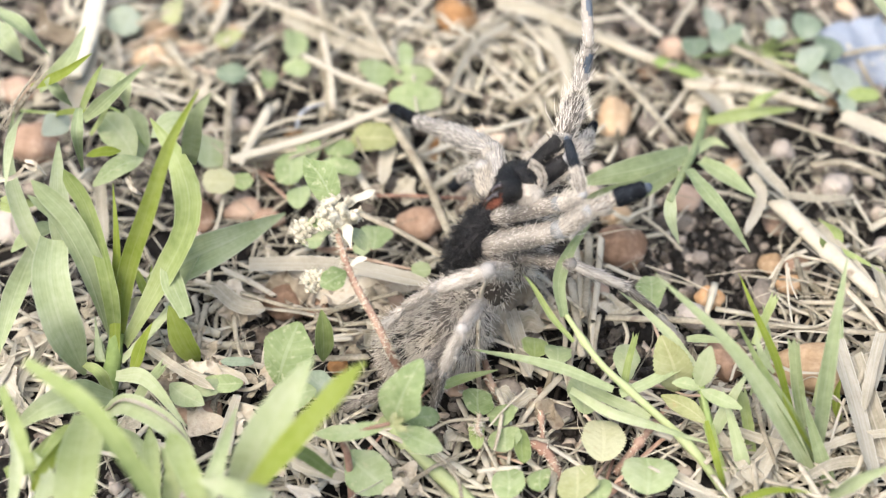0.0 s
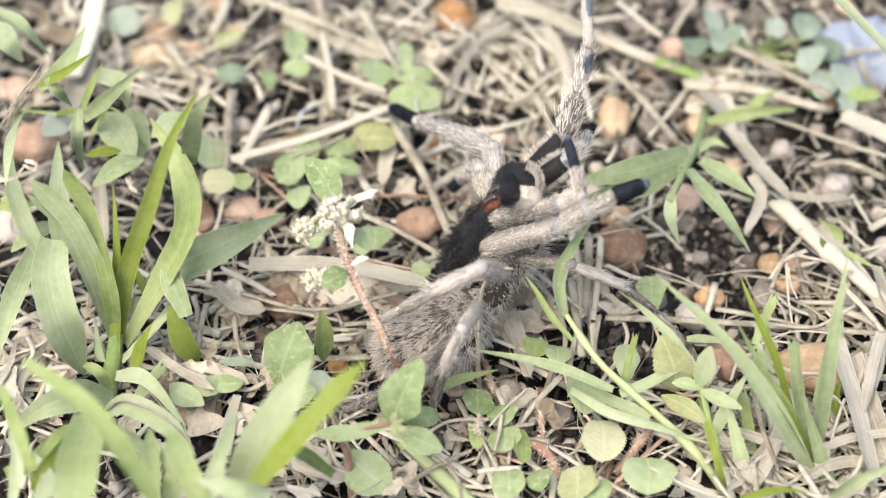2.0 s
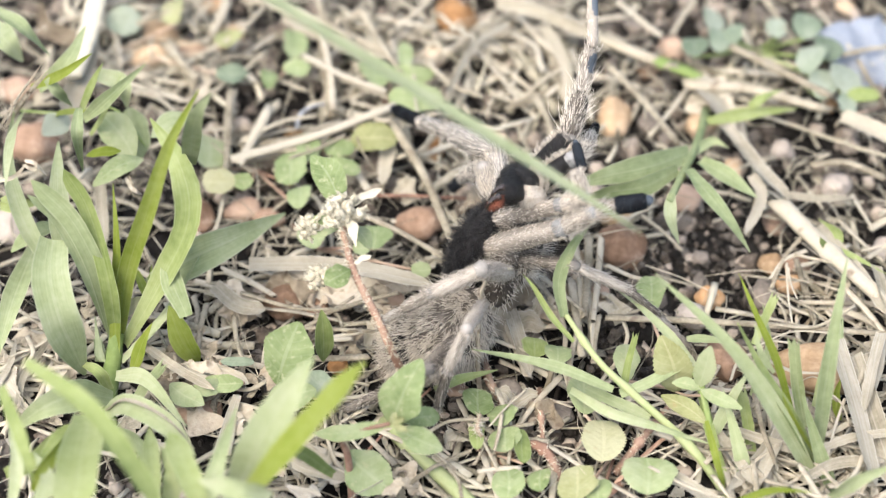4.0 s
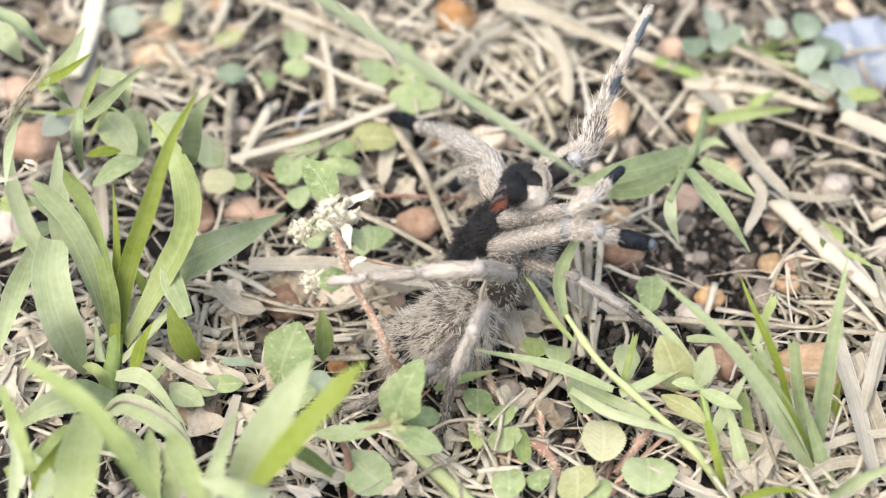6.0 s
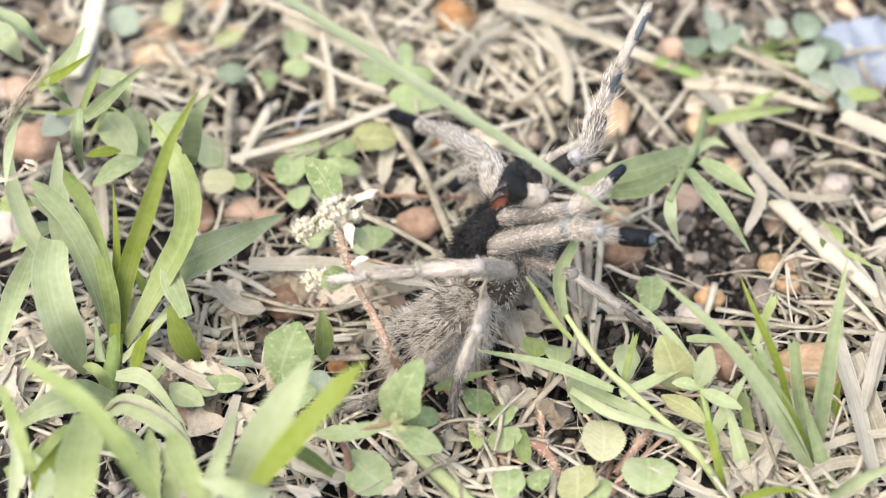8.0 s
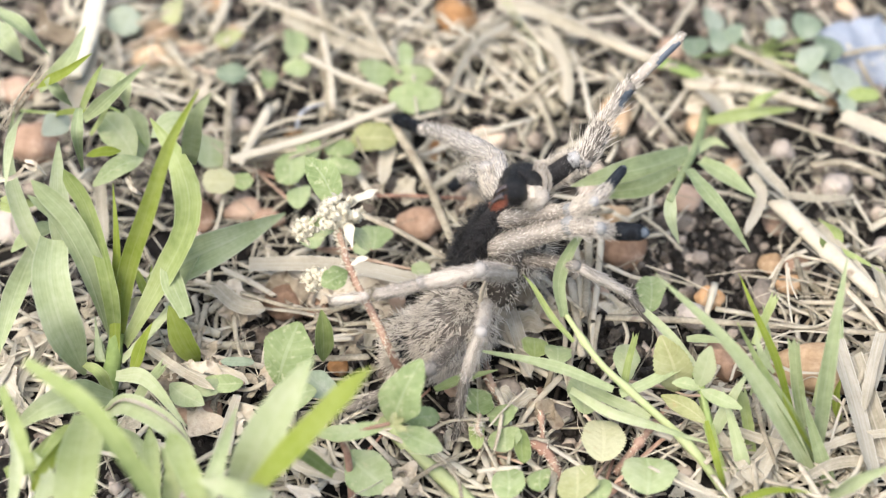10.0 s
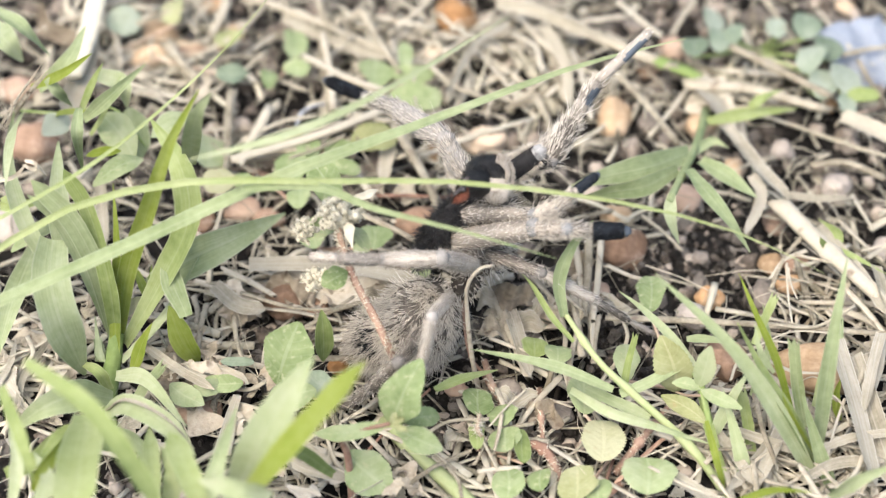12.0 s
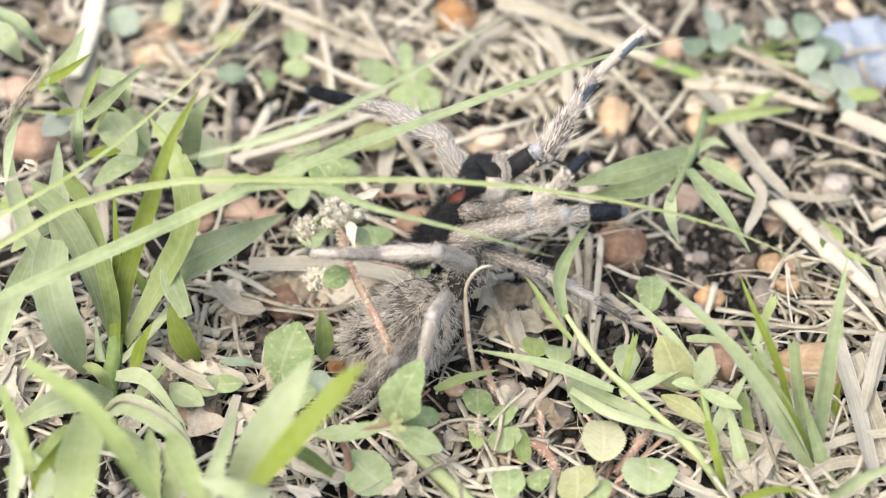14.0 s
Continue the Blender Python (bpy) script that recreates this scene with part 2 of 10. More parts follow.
def blade_shape(sh, points, width, lean, fold=0.25, n=12, sharp=0.55, thick=0.00018, slot=0, rot=0.0, serrate=0.0, sheath=0.6):
    """A leaf blade with a folded midrib, some thickness and a taper to its point."""
    line, way = curve(points, n)
    rings = []
    cut = sharp < 0.1
    for i, (p, w) in enumerate(zip(line, way)):
        t = i / n
        face = (UP + lean).normalized()
        side = w.cross(face)
        side = side.normalized() if side.length > 1e-5 else Vector((1, 0, 0))
        if rot:
            side = Matrix.Rotation(rot * (0.4 + t), 3, w) @ side
        top = side.cross(w).normalized()
        prof = (sheath + (1 - sheath) * min(1, t / 0.3)) * min(1.0, max(0.02, (1 - t) / max(sharp, 0.01)) ** 0.75)
        if cut:
            prof = sheath + (1 - sheath) * min(1, t / 0.3)
        hw = width / 2 * prof
        wob = 1 + serrate * (i % 2) * (0.2 < t < 0.95) + 0.10 * noise.noise(Vector((t * 5, points[0][0] * 800, points[-1][1] * 800)))
        h = hw * (fold + 0.14 * noise.noise(Vector((t * 4, points[0][1] * 600, points[-1][0] * 600))))
        if cut and i == n:
            teeth = [w * width * v for v in (0.45, -0.25, 0.3, -0.35, 0.5)]
        else:
            teeth = [Vector()] * 5
        rings.append([q + teeth[min(j, 8 - j)] for j, q in enumerate([side * -hw * wob + top * h, side * -hw * 0.5 + top * h * 0.35, Vector(), side * hw * 0.5 + top * h * 0.35, side * hw * wob + top * h,
                      side * hw * 0.5 + top * (h * 0.35 - thick), top * -thick, side * -hw * 0.5 + top * (h * 0.35 - thick)])])
    sheet(sh, line, rings, slot)


def leaf_shape(sh, base, tip, width, face, curl=0.12, serrate=0.0, n=10, slot=0, blunt=0.5, thick=0.00012, crumple=0.0):
    """A broad leaf from base to tip with a midrib groove, side bulges and a drooping tip."""
    base, tip, face = Vector(base), Vector(tip), Vector(face).normalized()
    axis = tip - base
    long = axis.length
    way = axis / long
    side = way.cross(face).normalized()
    top = side.cross(way).normalized()
    line, rings = [], []
    for i in range(n + 1):
        t = i / n
        line.append(base + axis * t + top * long * curl * (4 * t * (1 - t) * 0.6 - 0.3 * t * t))
        hw = width / 2 * max(0.03, math.sin(math.pi * min(1, t * 0.97 + 0.015) ** blunt_pow(blunt))) ** 0.78
        if blunt > 0.7:
            hw = width / 2 * math.sqrt(max(0.002, 1 - (2 * t - 1) ** 2))
        wob = 1 + serrate * (i % 2) + (0.17 + crumple) * noise.noise(Vector((t * 3.1, base.x * 700, base.y * 700)))
        bow = 1 + 0.24 * noise.noise(Vector((t * 3.1, base.x * 700 + 9, base.y * 700)))
        g = hw * (0.07 + 0.32 * abs(noise.noise(Vector((base.x * 431, base.y * 431, 3.3)))))
        line[-1] = line[-1] + side * long * 0.16 * noise.noise(Vector((base.x * 517, base.y * 517, 6.1))) * math.sin(math.pi * t)
        if crumple:
            line[-1] = line[-1] + top * width * crumple * 0.5 * noise.noise(Vector((t * 4, base.y * 900, 2))) + side * width * crumple * noise.noise(Vector((t * 3, base.x * 900, 5)))
            g = hw * (0.3 + 1.4 * crumple * noise.noise(Vector((t * 5, base.x * 500, 7))))
        rings.append([side * -hw * wob + top * g * 1.0, side * -hw * 0.55 + top * g * 0.9, top * -g * 0.6, side * hw * 0.55 * bow + top * g * 0.9, side * hw * wob * bow + top * g * 1.1,
                      side * hw * 0.55 * bow + top * (g * 0.9 - thick), top * (-g * 0.6 - thick), side * -hw * 0.55 + top * (g * 0.9 - thick)])
    sheet(sh, line, rings, slot)


def blunt_pow(b):
    return 0.6 + 0.9 * b


def tube_shape(sh, points, r0, r1, n=8, k=7, slot=0, flat=1.0, wob=0.0, nodes=()):
    line, way = curve(points, n)
    rings = []
    for i, (p, w) in enumerate(zip(line, way)):
        t = i / n
        side = w.cross(Vector((0.12, 0.05, 1)))
        side = side.normalized() if side.length > 1e-4 else Vector((1, 0, 0))
        top = side.cross(w).normalized()
        r = r0 + (r1 - r0) * t
        r *= 1 + sum(0.5 * math.exp(-((t - q) / 0.03) ** 2) for q in nodes)
        r *= 1 + wob * (random.random() - 0.5)
        rings.append([side * r * math.cos(6.2832 * j / k) * (1 + wob * 0.5 * (random.random() - 0.5)) + top * r * flat * math.sin(6.2832 * j / k) for j in range(k)])
    sweep(sh, line, way, rings, slot, across=[j / k + 0.001 for j in range(k)])


def ball(sh, centre, radii, turn=None, nu=14, nv=9, lump=0.0, seed=0.0, slot=0, freq=2.0):
    """A lumpy ellipsoid."""
    verts, faces = [], []
    turn = turn or Matrix.Identity(3)
    c, r = Vector(centre), Vector(radii)
    for i in range(nv + 1):
        a = math.pi * i / nv
        for j in range(nu):
            b = 2 * math.pi * j / nu
            d = Vector((math.sin(a) * math.cos(b), math.sin(a) * math.sin(b), math.cos(a)))
            s = 1 + lump * noise.noise(d * freq + Vector((seed, seed * 1.7, -seed)))
            verts.append(c + turn @ Vector((d.x * r.x, d.y * r.y, d.z * r.z)) * s)
    for i in range(nv):
        for j in range(nu):
            a, b = i * nu + j, i * nu + (j + 1) % nu
            faces.append((a, a + nu, b + nu, b))
    sh.add(verts, faces, slot)


def thing(name, place, label, category, group="", kind=""):
    ob = tagged(new(name), label, category, group, kind)
    ob.location = place
    ob.empty_display_size = 0.005
    return ob


seedling = random.Random(5)


def local(parent, points):
    o = parent.location if parent else Vector()
    return [Vector(p) - o for p in points]


def blade(parent, points, width, mat=None, rot=0.0, fold=0.12, sharp=0.55, name="blade", label="", sheath=0.6, serrate=0.0):
    sh = Shape()
    r = seedling
    lean = Vector((r.uniform(-0.3, 0.3), r.uniform(-0.2, 0.2), 0))
    blade_shape(sh, local(parent, points), width, lean, fold + r.uniform(0, 0.25), 14, sharp, rot=rot or r.uniform(-0.6, 0.6), sheath=sheath, serrate=serrate)
    return sh.link(name, [mat or GRASS], parent, label)


def leaf(parent, base, tip, width, mat=None, face=(0, -0.5, 0.85), curl=0.12, serrate=0.0, blunt=0.5, name="leaf", label="", crumple=0.0):
    sh = Shape()
    r = seedling
    b, t = local(parent, (base, tip))
    leaf_shape(sh, b, t, width, Vector(face) + Vector((r.uniform(-0.45, 0.45), r.uniform(-0.3, 0.3), 0)), curl + r.uniform(-0.08, 0.12), serrate, 30 if serrate or crumple else 14, blunt=blunt, crumple=crumple)
    return sh.link(name, [mat or LEAF], parent, label)


def stem(parent, points, r0, r1, mat=None, name="stem", nodes=(), label="", spiky=0):
    sh = Shape()
    pts = local(parent, points)
    tube_shape(sh, pts, r0, r1, 14, 8, nodes=nodes, wob=0.08)
    if spiky:
        line, way = curve(pts, 40)
        for q in range(spiky):
            p = line[seedling.randrange(41)]
            d = Vector((seedling.uniform(-1, 1), seedling.uniform(-1, 0.4), seedling.uniform(-0.5, 1))).normalized()
            s = d.orthogonal().normalized() * 0.00018
            e = p + d * (r0 + seedling.uniform(0.0006, 0.0024))
            p = p + d * r0 * 0.75
            sh.add([p + s, p - s, p + s.cross(d).normalized() * 0.00018, e], [(0, 1, 3), (1, 2, 3), (2, 0, 3)], 1)
    return sh.link(name, [mat or GSTEM, PETAL], parent, label)


STRAW_LABELS = ("bleached dry grass stem lying on the soil", "broken pale straw lying among the litter")


def straw(points, width, mat=None, label="", name="dry_straw", flat=0.55, nodes=(), group="straws on the ground"):
    sh = Shape()
    o = Vector(points[0])
    pts = [Vector(p) - o for p in points]
    if len(pts) == 2:
        d = pts[1] - pts[0]
        pts.insert(1, (pts[0] + pts[1]) / 2 + Vector((-d.y, d.x, 0)) * seedling.uniform(-0.04, 0.04))
    r = width / 2
    tube_shape(sh, pts, r, r * seedling.uniform(0.6, 0.95), 16, 9, flat=flat, wob=0.12, nodes=nodes)
    # jagged broken ends
    way0, way1 = (pts[0] - pts[1]).normalized(), (pts[-1] - pts[-2]).normalized()
    for q in range(9):
        sh.v[q] = sh.v[q] + way0 * r * seedling.uniform(-0.6, 1.6)
        sh.v[16 * 9 + q] = sh.v[16 * 9 + q] + way1 * r * seedling.uniform(-0.6, 1.6)
    ob = sh.link(name, [mat or STRAW])
    ob.location = o
    return tagged(ob, label or STRAW_LABELS[0 if width > 0.002 else 1], "straw" if name == "dry_straw" else "twig", group)


def pebble(x, y, rx, ry, rz, turn, mat, label, sink=0.3):
    sh = Shape()
    ball(sh, (0, 0, 0), (rx, ry, rz), None, 22, 14, 0.28, seedling.uniform(0, 50), freq=1.4)
    ob = sh.link("pebble", [mat])
    ob.matrix_basis = pose(x, y, rz * (1 - sink), seedling.uniform(-15, 15), seedling.uniform(-15, 15), turn)
    return tagged(ob, label, "pebble", "pebbles on the soil")


# ---- ground: one sheet from the close soil to the horizon ----
def ground_height(x, y):
    far = max(abs(x), abs(y))
    if far > 0.6:
        return 0.0
    fade = min(1.0, (0.6 - far) / 0.2)
    p = Vector((x, y, 0.0))
    h = noise.noise(p * 14) * 0.0028 + noise.noise(p * 60) * 0.0016 + noise.noise(p * 170) * 0.0010 + noise.noise(p * 420) * 0.0006
    return h * fade - 0.001


def build_ground():
    near = [i * 0.0022 for i in range(0, 110)]
    step, at = 0.0022, near[-1]
    while at < 80:
        step *= 1.22
        at += step
        near.append(at)
    axis = [-v for v in near[:0:-1]] + near
    n = len(axis)
    sh = Shape()
    sh.v = [(x, y + 0.02, ground_height(x, y + 0.02)) for y in axis for x in axis]
    sh.f = [(j * n + i, j * n + i + 1, (j + 1) * n + i + 1, (j + 1) * n + i) for j in range(n - 1) for i in range(n - 1)]
    sh.s = [0] * len(sh.f)
    tagged(sh.link("ground", [SOIL]), "crumbly garden soil, darkened for shade between the litter", "soil", kind="structure")


build_ground()


def scatter_crumbs():
    r = random.Random(11)
    sh = Shape()
    for i in range(7000):
        x, y = r.uniform(-0.19, 0.19), r.uniform(-0.14, 0.23)
        s = 0.0005 + 0.0016 * r.random() ** 2.5
        if noise.noise(Vector((x * 30, y * 30, 5))) < -0.25:
            continue
        turn = Euler((r.uniform(0, 6), r.uniform(0, 6), r.uniform(0, 6))).to_matrix()
        ball(sh, (x, y, ground_height(x, y) + s * 0.3), (s, s * r.uniform(0.6, 1), s * r.uniform(0.5, 0.9)), turn, 6, 4, 0.5, r.uniform(0, 99))
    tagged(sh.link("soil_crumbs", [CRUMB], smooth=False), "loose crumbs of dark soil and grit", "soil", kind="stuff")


# bare patches of soil, one at (0.0262, -0.0156) for the spider's shade: centre and half sizes
BARE = [(0.0769, -0.0056, 0.0231, 0.0139), (0.1146, -0.0079, 0.0148, 0.0138), (0.0773, 0.1001, 0.0316, 0.0182), (0.12, 0.1001, 0.0241, 0.0208), (0.0952, 0.0422, 0.0122, 0.0098), (0.0124, 0.112, 0.0132, 0.0105), (0.0699, 0.0097, 0.0134, 0.0118), (-0.0474, -0.0249, 0.0145, 0.0135), (-0.0162, 0.0307, 0.0121, 0.0096), (0.0269, -0.0669, 0.0092, 0.0107), (-0.1259, 0.0396, 0.0104, 0.0097), (0.0761, 0.0856, 0.0128, 0.0102), (0.0492, -0.0271, 0.0097, 0.009), (0.0543, -0.0464, 0.0094, 0.011), (0.0515, -0.0882, 0.0089, 0.0083), (-0.0026, 0.109, 0.0113, 0.0079), (0.0024, -0.0767, 0.0076, 0.0106), (0.0483, -0.0398, 0.0087, 0.0121), (0.0606, -0.0656, 0.0092, 0.0085), (0.0328, -0.0705, 0.0069, 0.0085), (0.0262, -0.0156, 0.0098, 0.0079), (0.0593, -0.0813, 0.0060, 0.0063), (-0.053, -0.0355, 0.0096, 0.0066), (-0.1146, -0.0267, 0.0064, 0.0089), (-0.0643, -0.0234, 0.0065, 0.0079), (-0.0111, -0.0784, 0.0045, 0.0073), (-0.036, -0.0256, 0.0097, 0.0078), (0.0187, -0.0565, 0.0070, 0.0075), (0.0738, -0.0018, 0.0182, 0.0138), (0.0912, -0.0087, 0.0132, 0.0103), (0.0587, 0.102, 0.0112, 0.0129), (0.0399, 0.0976, 0.0074, 0.0077), (0.0795, -0.044, 0.0063, 0.0077), (0.0071, -0.0626, 0.0046, 0.0064), (-0.1245, 0.0439, 0.0087, 0.0097)]


def bareness(x, y):
    b = 0.0
    for cx, cy, rx, ry in BARE:
        b = max(b, 1.25 - ((x - cx) / rx) ** 2 - ((y - cy) / ry) ** 2)
    return b + 0.5 * noise.noise(Vector((x * 40, y * 40, 3)))


def scatter_litter():
    r = random.Random(3)
    kinds = (("old_thatch", DUST, 1500, 0.004, 0.020, 0.0002, 0.0010, 0.0002, 0.0022, "grey decayed bits of grass in the soil", 0.55, 1.8),
             ("straw_litter", LITTER, 2700, 0.005, 0.036, 0.00025, 0.0010, 0.0015, 0.0055, "thin layer of broken dry grass litter", 0.0, 1.0),
             ("straw_layer", LITTER, 620, 0.012, 0.045, 0.0005, 0.0017, 0.003, 0.0065, "loose layer of bleached dry grass", 0.0, 0.8))
    for name, m, count, l0, l1, w0, w1, z0, z1, label, b0, b1 in kinds:
        sh = Shape()
        for i in range(count):
            x, y = r.uniform(-0.20, 0.20), r.uniform(-0.15, 0.26)
            if bareness(x, y) > r.uniform(b0, b1):
                continue
            a, long = r.uniform(0, 6.283), l0 + (l1 - l0) * r.random() ** 1.8
            w = w0 + (w1 - w0) * r.random() ** 2
            d = Vector((math.cos(a), math.sin(a), r.uniform(-0.12, 0.12))) * long / 2
            c = Vector((x, y, ground_height(x, y) + r.uniform(z0, z1)))
            m1 = c + Vector((-d.y, d.x, 0)) * r.gauss(0, 0.18) + Vector((0, 0, r.uniform(0, 0.002)))
            tube_shape(sh, (c - d, m1, c + d), w, w * r.uniform(0.25, 0.9), 5, 5, flat=r.uniform(0.2, 0.6), wob=0.25)
        tagged(sh.link(name, [m]), label, "litter", kind="stuff")
    sh = Shape()
    for i in range(1100):
        x, y = r.uniform(-0.20, 0.20), r.uniform(-0.15, 0.26)
        if bareness(x, y) > r.uniform(0.2, 1.2):
            continue
        a, long = r.uniform(0, 6.283), 0.002 + 0.008 * r.random() ** 1.7
        d = Vector((math.cos(a), math.sin(a), r.uniform(-0.35, 0.35))) * long
        c = Vector((x, y, ground_height(x, y) + r.uniform(0.0005, 0.0045)))
        up = Vector((r.uniform(-0.7, 0.7), r.uniform(-0.8, 0.5), 1))
        leaf_shape(sh, c, c + d, long * r.uniform(0.2, 0.6), up, r.uniform(-0.3, 0.6), r.uniform(0, 0.5), 7, blunt=r.random() * 0.6, crumple=r.uniform(0.2, 0.9))
    tagged(sh.link("leaf_flakes", [LITTER]), "broken flakes of dry leaves and chaff", "litter", kind="stuff")


def scatter_bleached():
    """Heaps of bleached straw, straw by straw: centre, half sizes, number. A few shapes serve them all."""
    r = random.Random(31)
    shapes = []
    for q in range(16):
        sh = Shape()
        long, w = 0.012 + 0.0018 * q, r.uniform(0.0005, 0.0015)
        tube_shape(sh, ((-long / 2, 0, 0), (r.uniform(-0.2, 0.2) * long, r.gauss(0, 0.05) * long, r.uniform(0, 0.03) * long), (long / 2, 0, 0)), w, w * r.uniform(0.5, 0.95), 8, 7, flat=r.uniform(0.3, 0.6), wob=0.2)
        ob = sh.link("dry_straw", [STRAW])
        shapes.append(ob.data)
        bpy.data.objects.remove(ob)
    made, rest = 0, Shape()
    for cx, cy, rx, ry, count in [(0.0991, -0.0767, 0.0227, 0.019, 80), (0.1158, -0.0226, 0.0146, 0.0158, 24), (-0.1137, -0.0464, 0.0141, 0.0132, 30), (-0.0762, -0.0443, 0.0173, 0.0132, 24), (-0.0883, 0.0828, 0.0292, 0.0204, 40), (0.0212, 0.0828, 0.0219, 0.023, 40), (-0.0262, 0.08, 0.0236, 0.0229, 36), (0.0054, -0.0844, 0.0239, 0.0105, 26), (0.0978, 0.0661, 0.0215, 0.015, 20), (0.0674, -0.0767, 0.0121, 0.0127, 20), (-0.054, -0.0226, 0.0129, 0.0091, 14), (-0.1085, 0.1001, 0.0186, 0.013, 16), (0.0389, 0.0716, 0.018, 0.0177, 16), (-0.0339, -0.0767, 0.0136, 0.0106, 20)]:
        for i in range(count):
            x, y = r.gauss(cx, rx * 0.55), r.gauss(cy, ry * 0.55)
            at = pose(x, y, ground_height(x, y) + r.uniform(0.0035, 0.0085), r.uniform(-30, 30), r.uniform(-8, 8), r.uniform(0, 360))
            me = shapes[r.randrange(16)]
            made += 1
            if made > 95:
                rest.add([at @ v.co for v in me.vertices], [tuple(p.vertices) for p in me.polygons], 0, [(0.3, 0.5)] * len(me.vertices))
                continue
            ob = new("dry_straw", me)
            ob.matrix_basis = at
            tagged(ob, "short bleached straw in a loose heap", "straw", "straws on the ground")
    if rest.v:
        tagged(rest.link("bleached_straw", [LITTER]), "loose heaps of pale bleached straw", "litter", kind="stuff")


scatter_bleached()


def scatter_fibres():
    r = random.Random(41)
    sh = Shape()
    for i in range(900):
        x, y = r.uniform(-0.19, 0.19), r.uniform(-0.14, 0.22)
        if bareness(x, y) > r.uniform(0.3, 1.3):
            continue
        a, long = r.uniform(0, 6.283), r.uniform(0.006, 0.030)
        d = Vector((math.cos(a), math.sin(a), r.uniform(-0.35, 0.35))) * long / 2
        c = Vector((x, y, ground_height(x, y) + r.uniform(0.004, 0.011)))
        m1 = c + Vector((-d.y, d.x, 0)) * r.gauss(0, 0.3) + Vector((0, 0, r.uniform(0, 0.003)))
        w = r.uniform(0.00010, 0.00028)
        tube_shape(sh, (c - d, m1, c + d), w, w * 0.5, 6, 4)
    tagged(sh.link("straw_fibres", [LITTER]), "fine pale fibres of dry grass", "litter", kind="stuff")


scatter_fibres()


def scatter_around():
    """Sparser litter and turf on the ground round about."""
    r = random.Random(57)
    straws, turf = Shape(), Shape()
    for i in range(11000):
        x, y = r.gauss(0, 0.36), r.gauss(0.08, 0.36)
        if abs(x) < 0.19 and -0.14 < y < 0.25:
            continue
        a, long = r.uniform(0, 6.283), r.uniform(0.012, 0.05)
        d = Vector((math.cos(a), math.sin(a), r.uniform(-0.1, 0.1))) * long / 2
        c = Vector((x, y, ground_height(x, y) + r.uniform(0.001, 0.006)))
        w = r.uniform(0.0005, 0.0014)
        tube_shape(straws, (c - d, c + Vector((0, 0, 0.001)), c + d), w, w * 0.6, 4, 5, flat=0.5)
        if i % 3 == 0 and (x < -0.2 or x > 0.2 or y > 0.28):
            tip = c + Vector((r.gauss(0, 0.012), r.gauss(0, 0.012), r.uniform(0.012, 0.04)))
            blade_shape(turf, (c, (c + tip) / 2 + Vector((r.gauss(0, 0.003), r.gauss(0, 0.003), 0.002)), tip), r.uniform(0.002, 0.005), Vector((0, 0, 0)), 0.2, 6)
    tagged(straws.link("outer_litter", [LITTER]), "scattered broken dry grass on soil", "litter", kind="stuff")
    tagged(turf.link("outer_turf", [GRASS]), "sparse short green turf grass", "grass", kind="stuff")


scatter_around()


def scatter_grit():
    r = random.Random(17)
    sh = Shape()
    for i in range(7600):
        x, y = r.uniform(-0.20, 0.20), r.uniform(-0.15, 0.26)
        if i > 1100 and bareness(x, y) < 0.3:
            continue
        s = 0.0006 + 0.0027 * r.random() ** 2.6
        turn = Euler((0, 0, r.uniform(0, 6))).to_matrix()
        ball(sh, (x, y, ground_height(x, y) + s * 0.3), (s, s * r.uniform(0.6, 1), s * r.uniform(0.5, 0.9)), turn, 8, 6, 0.5, r.uniform(0, 99))
    tagged(sh.link("fine_gravel", [GRIT]), "fine tan and grey gravel on soil", "gravel", kind="stuff")


def scatter_clods():
    """Angular lumps of soil and small stones where the ground lies bare."""
    r = random.Random(77)
    clods, stones = Shape(), Shape()
    for i in range(30000):
        x, y = r.uniform(-0.16, 0.16), r.uniform(-0.12, 0.18)
        if bareness(x, y) < r.uniform(-0.1, 0.8):
            continue
        s = 0.0007 + 0.0026 * r.random() ** 3
        turn = Euler((r.uniform(0, 6), r.uniform(0, 6), r.uniform(0, 6))).to_matrix()
        place = (x, y, ground_height(x, y) + s * r.uniform(0.1, 0.6))
        ball(stones if i % 5 == 0 else clods, place, (s, s * r.uniform(0.6, 1), s * r.uniform(0.5, 0.9)), turn, 8, 5, 0.7, r.uniform(0, 99))
    for i in range(420):
        x, y = r.uniform(-0.15, 0.16), r.uniform(0.015, 0.15)
        s = 0.0016 + 0.0030 * r.random() ** 2
        turn = Euler((r.uniform(-0.4, 0.4), r.uniform(-0.4, 0.4), r.uniform(0, 6))).to_matrix()
        ball(stones, (x, y, ground_height(x, y) + s * 0.5), (s, s * r.uniform(0.6, 1), s * r.uniform(0.6, 0.9)), turn, 12, 8, 0.4, r.uniform(0, 99))
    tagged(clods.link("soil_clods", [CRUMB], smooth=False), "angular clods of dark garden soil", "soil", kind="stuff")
    tagged(stones.link("soil_stones", [GRIT]), "tiny tan and grey stones in the soil", "gravel", kind="stuff")


scatter_grit()
scatter_clods()
scatter_crumbs()
scatter_litter()


